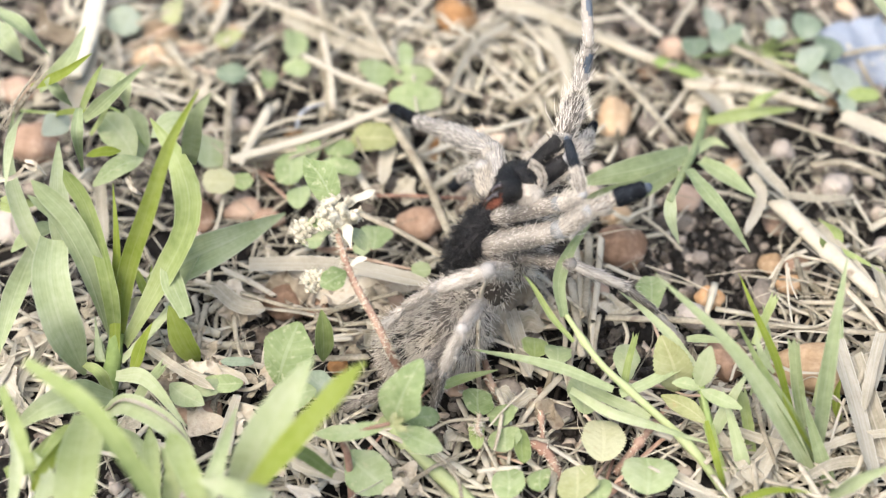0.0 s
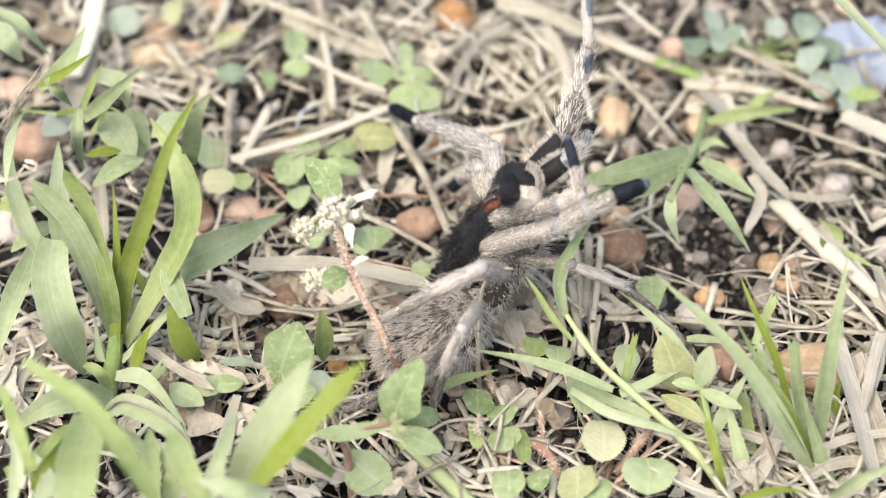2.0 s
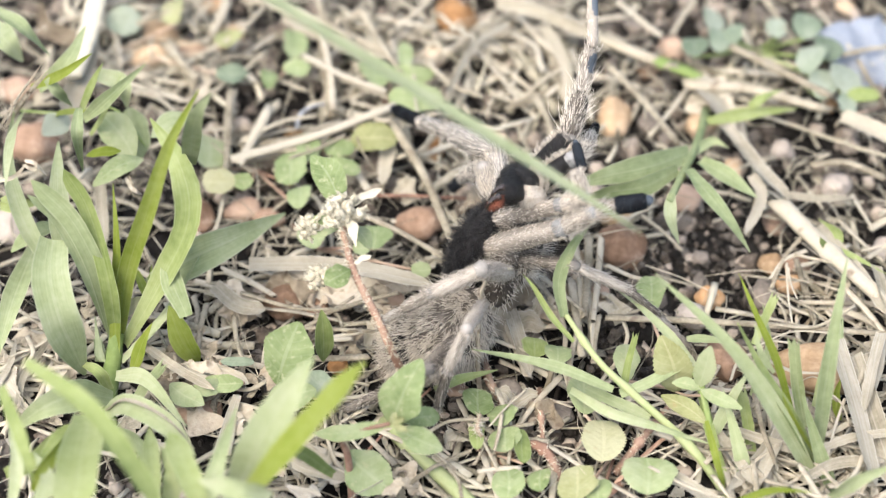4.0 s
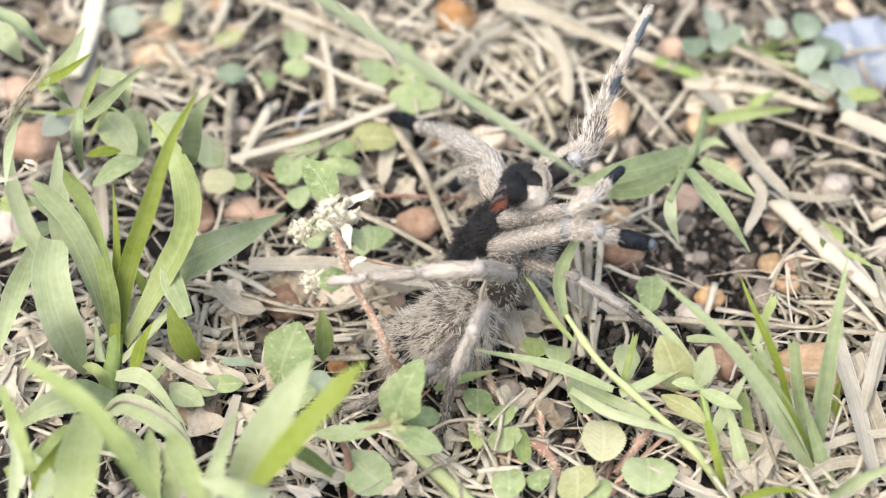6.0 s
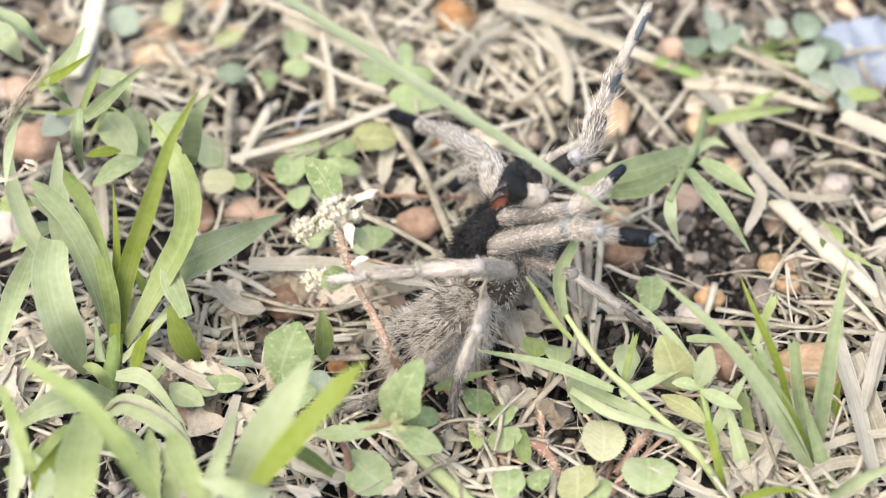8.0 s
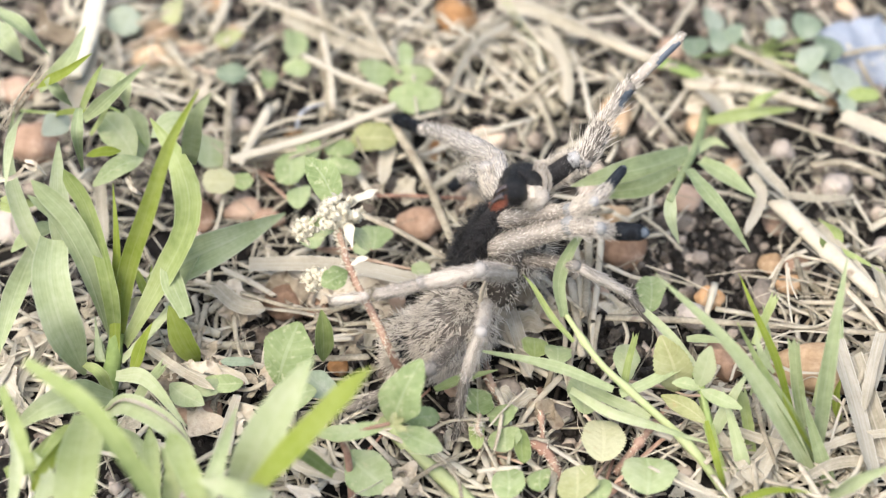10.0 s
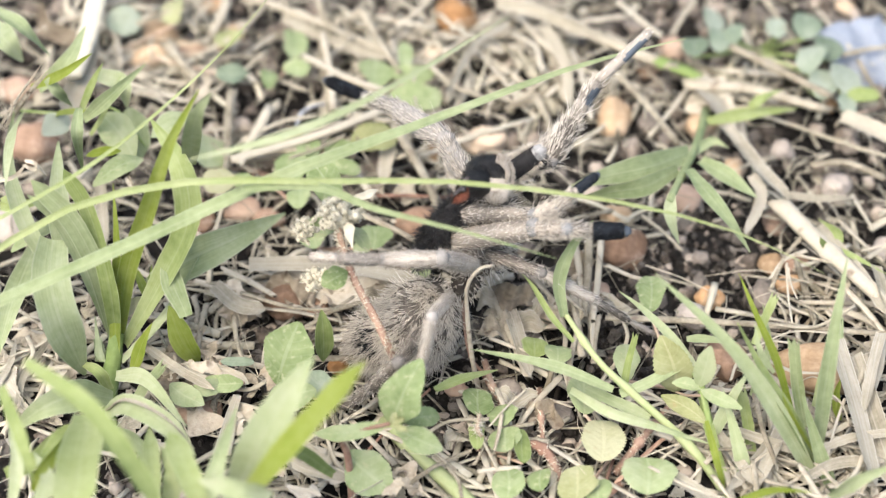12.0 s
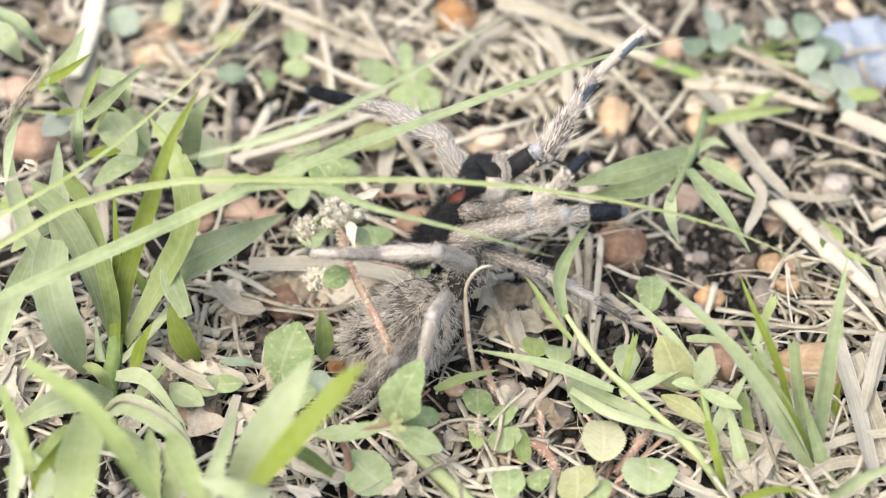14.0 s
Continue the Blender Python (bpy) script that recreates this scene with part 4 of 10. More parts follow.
pebble(0.1292, -0.0016, 0.0033, 0.0037, 0.0027, -5, GREY, "dusty grey stone lying in soil")
pebble(0.0888, 0.0324, 0.0035, 0.0043, 0.0028, -7, TAN, "pale tan pebble half sunk in soil")
pebble(0.0281, -0.0302, 0.0055, 0.004, 0.0032, -5, TAN, "pale tan pebble half sunk in soil")
pebble(0.0447, -0.0199, 0.0033, 0.0047, 0.0026, 3, BROWN, "dull brown pebble lying in soil")
pebble(0.0645, 0.0542, 0.0039, 0.0048, 0.0031, -4, GREY, "dusty grey stone lying in soil")
pebble(-0.135, 0.0684, 0.0083, 0.0048, 0.0039, -10, BROWN, "dull brown pebble lying in soil")
pebble(0.1152, -0.0253, 0.0029, 0.0047, 0.0023, 5, GREY, "dusty grey stone lying in soil")
pebble(-0.1273, 0.0061, 0.0067, 0.0064, 0.0051, -3, GREY, "dusty grey stone lying in soil")
pebble(-0.0463, 0.0483, 0.0035, 0.0028, 0.0022, -12, ORANGE, "rounded orange-brown pebble half sunk in soil")
pebble(0.0208, -0.0351, 0.0041, 0.0029, 0.0023, -3, GREY, "dusty grey stone lying in soil")
pebble(-0.0663, -0.0652, 0.0062, 0.0048, 0.0039, 6, BROWN, "dull brown pebble lying in soil")
pebble(0.1334, 0.1114, 0.003, 0.0034, 0.0024, 10, TAN, "pale tan pebble half sunk in soil")
pebble(0.0402, -0.0759, 0.0027, 0.0024, 0.0019, -3, GREY, "dusty grey stone lying in soil")
pebble(0.0752, -0.0045, 0.0026, 0.0022, 0.0016, 12, GREY, "dusty grey stone lying in soil")
pebble(0.0705, -0.0293, 0.0048, 0.0043, 0.0035, 4, GREY, "dusty grey stone lying in soil")
pebble(-0.0519, 0.0116, 0.0051, 0.003, 0.0024, -6, BROWN, "dull brown pebble lying in soil")

# ---- dry stems and straws ----
straw([(-0.0893, 0.0833, 0.009), (-0.083, 0.0743, 0.009), (-0.0769, 0.0652, 0.009)], 0.0025)
straw([(-0.0707, 0.1051, 0.009), (-0.0745, 0.0884, 0.009)], 0.0036)
straw([(-0.0654, 0.1064, 0.011), (-0.0521, 0.0996, 0.011), (-0.0333, 0.0879, 0.011), (-0.0159, 0.0758, 0.011)], 0.0044, nodes=(0.45,))
straw([(-0.0781, 0.0693, 0.009), (-0.0781, 0.0472, 0.009)], 0.0019)
straw([(-0.0656, 0.0605, 0.009), (-0.0645, 0.0267, 0.009)], 0.0029)
straw([(-0.0513, 0.0532, 0.01), (-0.0557, 0.0453, 0.01), (-0.0599, 0.0332, 0.01)], 0.003)
straw([(-0.0613, 0.0332, 0.01), (-0.0385, 0.0388, 0.01), (-0.0149, 0.0482, 0.01)], 0.0037)
straw([(-0.0605, 0.028, 0.009), (-0.0409, 0.0343, 0.009)], 0.0028)
straw([(-0.1092, 0.0991, 0.009), (-0.1018, 0.0743, 0.009)], 0.002)
straw([(-0.1124, 0.0294, 0.007), (-0.1047, 0.0182, 0.007)], 0.0017)
straw([(-0.0652, 0.0146, 0.007), (-0.0666, -0.0002, 0.007)], 0.0013)
straw([(-0.0383, 0.0842, 0.011), (-0.0368, 0.0669, 0.011), (-0.0339, 0.0468, 0.011)], 0.0033)
straw([(-0.0436, 0.0744, 0.011), (-0.0307, 0.0642, 0.011), (-0.0173, 0.0555, 0.011)], 0.0031)
straw([(-0.0263, 0.0961, 0.013), (-0.0205, 0.0812, 0.013), (-0.0134, 0.0651, 0.013)], 0.0032)
straw([(-0.0353, 0.0923, 0.011), (-0.0227, 0.0975, 0.011)], 0.0024)
straw([(-0.0218, 0.0977, 0.009), (-0.0035, 0.0924, 0.009)], 0.0026)
straw([(-0.0156, 0.108, 0.009), (-0.0022, 0.0933, 0.009)], 0.002)
straw([(0.0219, 0.0867, 0.012), (0.0119, 0.081, 0.012), (0.005, 0.0685, 0.012), (0.0014, 0.0517, 0.012)], 0.0027)
straw([(0.021, 0.0871, 0.011), (0.029, 0.0808, 0.011), (0.0312, 0.0683, 0.011)], 0.0023)
straw([(0.033, 0.0902, 0.008), (0.036, 0.0732, 0.008), (0.0383, 0.0569, 0.008)], 0.0039)
straw([(-0.0147, 0.0401, 0.013), (-0.0057, 0.018, 0.013), (0.0026, -0.01, 0.013)], 0.0033)
straw([(-0.0241, 0.0037, 0.011), (-0.0121, -0.0043, 0.011), (0.001, -0.0149, 0.011)], 0.0023)
straw([(-0.0412, -0.0423, 0.009), (-0.0257, -0.0285, 0.009)], 0.0015)
straw([(0.0082, 0.0672, 0.008), (0.0028, 0.0515, 0.008)], 0.0027)
straw([(0.02, 0.0537, 0.008), (0.0369, 0.065, 0.008)], 0.0025)
straw([(0.0289, 0.0596, 0.008), (0.0338, 0.0398, 0.008)], 0.0027)
straw([(0.0152, 0.0621, 0.007), (0.0248, 0.0559, 0.007)], 0.0023)
straw([(0.0524, 0.0678, 0.013), (0.0618, 0.0511, 0.013), (0.0704, 0.0324, 0.013)], 0.0027)
straw([(0.0922, 0.077, 0.013), (0.1052, 0.0659, 0.013), (0.1187, 0.0543, 0.013)], 0.0035)
straw([(0.1009, 0.0114, 0.01), (0.1194, 0.0109, 0.01)], 0.0023)
straw([(0.0946, 0.0186, 0.009), (0.0919, 0.0077, 0.009), (0.0882, -0.0023, 0.009)], 0.0027)
straw([(0.0776, 0.0614, 0.011), (0.0959, 0.0593, 0.011), (0.1166, 0.0502, 0.011)], 0.0053)
straw([(0.0952, 0.0504, 0.009), (0.1119, 0.042, 0.009)], 0.0019)
straw([(0.1107, 0.0246, 0.011), (0.121, 0.0256, 0.011), (0.1305, 0.0191, 0.011)], 0.0027)
straw([(0.1269, 0.0782, 0.009), (0.1438, 0.0827, 0.009)], 0.0021)
straw([(0.1322, 0.0766, 0.008), (0.137, 0.059, 0.008)], 0.0019)
straw([(0.0938, 0.1046, 0.007), (0.0939, 0.0843, 0.007)], 0.002)
straw([(0.1055, 0.1106, 0.007), (0.1169, 0.0683, 0.007)], 0.0018)
straw([(0.0588, 0.0066, 0.007), (0.0688, -0.0072, 0.007)], 0.0014)
straw([(0.1215, 0.0158, 0.007), (0.1256, 0.0014, 0.007)], 0.0015)
straw([(0.1166, 0.0042, 0.007), (0.1264, -0.0118, 0.007)], 0.0016)
straw([(0.1225, -0.0112, 0.008), (0.1302, -0.005, 0.008)], 0.0016)
straw([(0.0456, -0.0378, 0.011), (0.0806, -0.0399, 0.011), (0.1237, -0.0442, 0.011)], 0.0024)
straw([(0.0373, -0.0028, 0.01), (0.0388, -0.0189, 0.01), (0.0386, -0.0375, 0.01)], 0.0025)
straw([(0.0435, -0.0355, 0.009), (0.041, -0.0528, 0.009)], 0.0017)
straw([(0.1149, -0.0224, 0.009), (0.1033, -0.0451, 0.009)], 0.0017)
straw([(0.1141, -0.0257, 0.009), (0.1231, -0.0451, 0.009)], 0.0021)
straw([(0.1211, -0.0459, 0.011), (0.114, -0.0673, 0.011)], 0.0022)
straw([(0.1191, -0.0754, 0.009), (0.1035, -0.0799, 0.009)], 0.001)
straw([(0.0949, -0.0626, 0.009), (0.0874, -0.0803, 0.009), (0.081, -0.0954, 0.009)], 0.0021)
straw([(0.0685, -0.0721, 0.009), (0.0799, -0.0784, 0.009), (0.0926, -0.0845, 0.009)], 0.0013)
straw([(0.0707, -0.0752, 0.008), (0.0759, -0.089, 0.008), (0.0799, -0.1001, 0.008)], 0.0016)
straw([(0.091, -0.0673, 0.008), (0.0821, -0.1001, 0.008)], 0.0021)
straw([(0.0581, -0.0919, 0.007), (0.0707, -0.096, 0.007)], 0.0019)
straw([(0.0249, -0.0216, 0.011), (0.0346, -0.0374, 0.011), (0.037, -0.0438, 0.011)], 0.0019)
straw([(0.037, -0.0433, 0.011), (0.0339, -0.0643, 0.011)], 0.0017)
straw([(0.014, -0.025, 0.009), (0.0189, -0.0419, 0.009), (0.0227, -0.0569, 0.009)], 0.0034)
straw([(0.0318, -0.0581, 0.009), (0.0201, -0.0749, 0.009)], 0.002)
straw([(-0.0096, -0.0965, 0.01), (-0.0021, -0.0898, 0.01), (0.0074, -0.0845, 0.01)], 0.0013)
straw([(0.0158, -0.0515, 0.008), (0.0239, -0.0572, 0.008)], 0.0017)
straw([(-0.0255, -0.044, 0.009), (-0.0349, -0.0445, 0.009), (-0.0225, -0.0415, 0.009)], 0.0017)
straw([(-0.0345, -0.0522, 0.01), (-0.021, -0.0516, 0.01)], 0.0023)
straw([(-0.0382, -0.0398, 0.009), (-0.0163, -0.0415, 0.009)], 0.0015)
straw([(-0.0841, -0.048, 0.011), (-0.0742, -0.0542, 0.011), (-0.0627, -0.0607, 0.011)], 0.0017)
straw([(-0.0827, -0.0346, 0.008), (-0.0715, -0.0367, 0.008)], 0.0015)
straw([(-0.0663, -0.0312, 0.009), (-0.0673, -0.0482, 0.009)], 0.0017)
straw([(-0.0584, -0.0336, 0.007), (-0.0548, -0.0506, 0.007)], 0.0015)
straw([(-0.0698, -0.0556, 0.008), (-0.054, -0.0617, 0.008), (-0.0466, -0.0576, 0.008)], 0.0015)
straw([(-0.119, -0.0646, 0.009), (-0.1178, -0.0472, 0.009)], 0.0016)
straw([(-0.1159, -0.0646, 0.009), (-0.114, -0.0466, 0.009)], 0.0013)
straw([(-0.1227, -0.0515, 0.008), (-0.1096, -0.0677, 0.008)], 0.0015)
straw([(-0.1167, -0.0767, 0.007), (-0.1134, -0.0629, 0.007)], 0.0016)
straw([(-0.098, -0.0124, 0.008), (-0.099, -0.0302, 0.008)], 0.0021)
straw([(-0.0552, -0.0656, 0.009), (-0.0561, -0.0841, 0.009)], 0.002)
straw([(-0.0668, -0.089, 0.008), (-0.0543, -0.0795, 0.008)], 0.0016)
straw([(-0.0452, -0.0814, 0.008), (-0.0328, -0.0927, 0.008)], 0.0014)
straw([(-0.0501, -0.0964, 0.008), (-0.0327, -0.0946, 0.008)], 0.0019)
straw([(-0.0422, -0.0825, 0.007), (-0.0211, -0.0919, 0.007)], 0.0016)
straw([(-0.0364, -0.0797, 0.006), (-0.0244, -0.0836, 0.006)], 0.0023)
straw([(0.1232, 0.1031, 0.007), (0.1314, 0.0829, 0.007)], 0.0016)
straw([(0.1082, 0.0553, 0.007), (0.1146, 0.0717, 0.007)], 0.0015)
straw([(0.0575, 0.1051, 0.009), (0.0693, 0.089, 0.009)], 0.0024)
straw([(0.083, 0.1091, 0.007), (0.0742, 0.0914, 0.007)], 0.0018)
straw([(0.0762, 0.0623, 0.008), (0.0632, 0.0411, 0.008)], 0.0017)
straw([(0.0718, 0.0396, 0.007), (0.0835, 0.0269, 0.007)], 0.0015)
straw([(0.1084, 0.0026, 0.007), (0.0924, 0.0073, 0.007)], 0.0014)
straw([(0.0369, 0.0764, 0.01), (0.0249, 0.0964, 0.01)], 0.0027)
straw([(-0.0044, 0.1065, 0.009), (-0.0171, 0.089, 0.009)], 0.0024)
straw([(-0.0897, 0.1063, 0.008), (-0.0791, 0.0902, 0.008)], 0.002)
straw([(-0.0973, 0.065, 0.008), (-0.0798, 0.0569, 0.008)], 0.0023)
straw([(-0.0973, 0.0717, 0.007), (-0.0807, 0.0661, 0.007)], 0.0023)
straw([(-0.0763, 0.0569, 0.008), (-0.0649, 0.0705, 0.008)], 0.0017)
straw([(-0.0321, 0.0487, 0.007), (-0.0423, 0.0435, 0.007)], 0.0017)
straw([(-0.0025, 0.0553, 0.007), (-0.0162, 0.0396, 0.007)], 0.0019)
straw([(-0.028, 0.0294, 0.007), (-0.0208, 0.0146, 0.007)], 0.0026)
straw([(-0.0579, 0.0717, 0.007), (-0.0432, 0.0634, 0.007)], 0.0019)
straw([(-0.0288, 0.0569, 0.008), (-0.0147, 0.0515, 0.008)], 0.0017)
straw([(-0.034, 0.0542, 0.008), (-0.0255, 0.065, 0.008)], 0.0019)
straw([(0.068, -0.0617, 0.008), (0.0554, -0.0677, 0.008)], 0.0013)
straw([(0.0831, -0.0637, 0.008), (0.097, -0.0617, 0.008)], 0.0013)
straw([(0.0883, -0.0588, 0.007), (0.0711, -0.0629, 0.007)], 0.0012)
straw([(0.0924, -0.0871, 0.008), (0.0795, -0.0833, 0.008)], 0.0014)
straw([(0.1002, -0.0946, 0.008), (0.1151, -0.0908, 0.008)], 0.0016)
straw([(0.0237, -0.0637, 0.008), (0.0342, -0.0677, 0.008)], 0.0012)
straw([(0.0304, -0.0506, 0.007), (0.0252, -0.0669, 0.007)], 0.0015)
straw([(-0.0124, -0.0882, 0.007), (-0.0035, -0.0975, 0.007)], 0.0013)
straw([(-0.0204, -0.0629, 0.007), (-0.034, -0.0669, 0.007)], 0.0015)
straw([(0.0152, -0.0346, 0.008), (0.0273, -0.0473, 0.008)], 0.0015)
straw([(-0.1133, -0.0422, 0.007), (-0.0995, -0.0401, 0.007)], 0.0019)
straw([(-0.119, -0.0249, 0.007), (-0.1036, -0.0204, 0.007)], 0.0021)
straw([(-0.0896, -0.0146, 0.008), (-0.0756, -0.0258, 0.008)], 0.0017)
straw([(-0.0618, -0.0179, 0.009), (-0.0484, -0.0268, 0.009)], 0.0024)
straw([(-0.0565, -0.0258, 0.008), (-0.0696, -0.0214, 0.008)], 0.0017)
straw([(-0.0424, -0.0204, 0.007), (-0.0574, -0.0136, 0.007)], 0.0016)
straw([(0.0178, 0.1083, 0.01), (0.0322, 0.0981, 0.011), (0.0481, 0.0859, 0.011), (0.0715, 0.0714, 0.01)], 0.006, STRAW, "thick pale dry grass stem on the ground", nodes=(0.5,))
straw([(0.0703, 0.0725, 0.01), (0.0803, 0.0688, 0.008)], 0.0055, GSTEM, "thick stem end still green, on the ground")
straw([(-0.0217, 0.0166, 0.006), (-0.0074, 0.0153, 0.007), (0.0091, 0.0151, 0.006)], 0.0014, TWIG, "thin dark brown twig on the ground", "twig", group="twigs")
straw([(0.0711, -0.0664, 0.006), (0.0578, -0.0778, 0.006), (0.045, -0.092, 0.006)], 0.0015, TWIG, "reddish brown rootlet between weeds", "rootlet", group="twigs")
straw([(0.0226, -0.0788, 0.006), (0.027, -0.0797, 0.006), (0.0318, -0.0911, 0.006)], 0.0021, TWIG, "reddish brown rootlet between weeds", "rootlet", group="twigs")
straw([(0.0117, -0.0555, 0.006), (0.0161, -0.066, 0.006)], 0.0019, TWIG, "reddish brown rootlet between weeds", "rootlet", group="twigs")
straw([(0.0456, -0.093, 0.006), (0.0402, -0.0985, 0.006)], 0.0018, TWIG, "reddish brown rootlet between weeds", "rootlet", group="twigs")
straw([(-0.02, -0.0816, 0.006), (-0.0037, -0.06, 0.006)], 0.0009, TWIG, "reddish brown rootlet between weeds", "rootlet", group="twigs")
straw([(0.042, -0.0062, 0.011), (0.0409, -0.0221, 0.011), (0.0392, -0.0374, 0.011)], 0.0028)
straw([(0.0456, -0.0063, 0.01), (0.0437, -0.0233, 0.01), (0.0417, -0.0375, 0.01)], 0.0021)
straw([(0.0317, -0.0321, 0.01), (0.0337, -0.0428, 0.01), (0.0325, -0.0553, 0.01)], 0.0019)
straw([(0.0467, -0.0176, 0.011), (0.0537, -0.0221, 0.011), (0.0615, -0.0243, 0.011)], 0.0016)
straw([(0.0364, -0.0233, 0.01), (0.0371, -0.0364, 0.01), (0.0379, -0.0512, 0.01)], 0.0026)
straw([(0.0408, -0.0257, 0.009), (0.0415, -0.0376, 0.009), (0.0412, -0.0486, 0.009)], 0.0021)
straw([(0.0262, -0.021, 0.012), (0.0326, -0.0286, 0.012), (0.0386, -0.0359, 0.012)], 0.0017)
straw([(0.0122, -0.0206, 0.01), (0.016, -0.0277, 0.01), (0.0183, -0.0332, 0.01)], 0.0035)
straw([(0.0266, -0.044, 0.009), (0.0318, -0.0524, 0.009), (0.0344, -0.0626, 0.009)], 0.0017)
straw([(0.0134, -0.0449, 0.01), (0.0226, -0.0491, 0.01), (0.0311, -0.0487, 0.01)], 0.0015)
straw([(-0.0352, -0.0364, 0.01), (-0.0228, -0.031, 0.01), (-0.0133, -0.0277, 0.01)], 0.0017)
straw([(-0.0562, -0.0277, 0.01), (-0.0416, -0.0332, 0.01), (-0.029, -0.0338, 0.01)], 0.0015)
straw([(0.0146, -0.0634, 0.01), (0.018, -0.0773, 0.01), (0.017, -0.0887, 0.01)], 0.0015)
straw([(0.0498, -0.0355, 0.009), (0.0508, -0.044, 0.009), (0.0463, -0.0544, 0.009)], 0.0014)
straw([(-0.0656, 0.0551, 0.013), (-0.065, 0.038, 0.013), (-0.0644, 0.0204, 0.013)], 0.0026)
straw([(-0.0534, 0.0471, 0.013), (-0.0583, 0.0304, 0.013), (-0.0603, 0.0229, 0.013)], 0.0034)
straw([(-0.0614, 0.0254, 0.013), (-0.0382, 0.0355, 0.013), (-0.0163, 0.0484, 0.013)], 0.0033)
straw([(-0.0868, 0.0796, 0.012), (-0.0774, 0.0643, 0.012)], 0.0035)
straw([(-0.0382, 0.084, 0.013), (-0.0351, 0.0645, 0.013), (-0.0336, 0.0484, 0.013)], 0.0023)
straw([(-0.0434, 0.0728, 0.013), (-0.0306, 0.0632, 0.013), (-0.0182, 0.0564, 0.013)], 0.0025)
straw([(-0.0566, 0.0285, 0.012), (-0.0414, 0.0305, 0.012)], 0.0022)
straw([(-0.0602, 0.0329, 0.013), (-0.0488, 0.0419, 0.013), (-0.0386, 0.0445, 0.013)], 0.0018)
straw([(-0.097, 0.091, 0.012), (-0.0885, 0.0968, 0.012), (-0.0801, 0.1057, 0.012)], 0.0024)
straw([(-0.0413, 0.1057, 0.012), (-0.0371, 0.091, 0.012), (-0.0295, 0.0824, 0.012)], 0.0028)
straw([(-0.0774, 0.074, 0.012), (-0.0657, 0.0853, 0.012), (-0.0576, 0.0998, 0.012)], 0.0019)
straw([(-0.0284, 0.047, 0.012), (-0.0145, 0.0431, 0.012), (-0.0007, 0.047, 0.012)], 0.0022)
straw([(-0.0051, 0.07, 0.013), (0.0028, 0.0591, 0.013), (0.0115, 0.0537, 0.013)], 0.0023)
straw([(-0.097, 0.0576, 0.012), (-0.086, 0.0522, 0.012), (-0.0779, 0.0392, 0.012)], 0.0017)
straw([(0.0841, -0.0526, 0.0127), (0.0796, -0.0562, 0.0127), (0.0772, -0.0623, 0.0127)], 0.0012)
straw([(0.1152, -0.0534, 0.0115), (0.1124, -0.0607, 0.0115), (0.1088, -0.0673, 0.0115)], 0.0018)
straw([(0.0868, -0.0855, 0.0117), (0.0825, -0.0879, 0.0117), (0.0791, -0.092, 0.0117)], 0.001)
straw([(0.0921, -0.0922, 0.0129), (0.0952, -0.1004, 0.0129), (0.0982, -0.1084, 0.0129)], 0.0016)
straw([(0.1018, -0.0661, 0.0131), (0.1057, -0.0713, 0.0131), (0.1067, -0.0787, 0.0131)], 0.0009)
straw([(0.0944, -0.0473, 0.011), (0.0896, -0.0467, 0.011), (0.0848, -0.0495, 0.011)], 0.0009)
straw([(0.08, -0.0912, 0.0131), (0.0801, -0.0998, 0.0131), (0.0816, -0.1078, 0.0131)], 0.0015)
straw([(0.1092, -0.0744, 0.0107), (0.1006, -0.0797, 0.0107), (0.0916, -0.0809, 0.0107)], 0.0017)
straw([(0.111, -0.0913, 0.0099), (0.1072, -0.0983, 0.0099), (0.1022, -0.1038, 0.0099)], 0.0014)
straw([(0.0965, -0.0901, 0.0118), (0.101, -0.0969, 0.0118), (0.1075, -0.1004, 0.0118)], 0.0013)
straw([(0.1068, -0.0446, 0.012), (0.0957, -0.0442, 0.012), (0.0849, -0.05, 0.012)], 0.0007)
straw([(0.1017, -0.0603, 0.0132), (0.1016, -0.066, 0.0132), (0.1043, -0.07, 0.0132)], 0.0014)
straw([(0.083, -0.0686, 0.013), (0.0838, -0.0801, 0.013), (0.0858, -0.0908, 0.013)], 0.0017)
straw([(0.0803, -0.0922, 0.0121), (0.0836, -0.0964, 0.0121), (0.0883, -0.0977, 0.0121)], 0.0016)
straw([(0.0882, -0.0542, 0.0114), (0.0944, -0.0581, 0.0114), (0.1015, -0.0589, 0.0114)], 0.0013)
straw([(0.08, -0.053, 0.0123), (0.0869, -0.0589, 0.0123), (0.0912, -0.0679, 0.0123)], 0.0007)
straw([(0.0905, -0.0996, 0.0135), (0.095, -0.1022, 0.0135), (0.1001, -0.102, 0.0135)], 0.0015)
straw([(0.0884, -0.0952, 0.0101), (0.0922, -0.0996, 0.0101), (0.0957, -0.1043, 0.0101)], 0.0015)
straw([(0.0875, -0.0667, 0.0131), (0.08, -0.0735, 0.0131), (0.0723, -0.0793, 0.0131)], 0.0016)
straw([(0.0957, -0.0769, 0.0104), (0.1014, -0.0799, 0.0104), (0.1076, -0.0813, 0.0104)], 0.0012)
straw([(0.087, -0.0679, 0.0097), (0.0868, -0.0794, 0.0097), (0.0867, -0.0905, 0.0097)], 0.0009)
straw([(0.1068, -0.069, 0.0125), (0.103, -0.0784, 0.0125), (0.0999, -0.0879, 0.0125)], 0.0009)
straw([(0.0866, -0.088, 0.0094), (0.0818, -0.0938, 0.0094), (0.0765, -0.0985, 0.0094)], 0.0011)
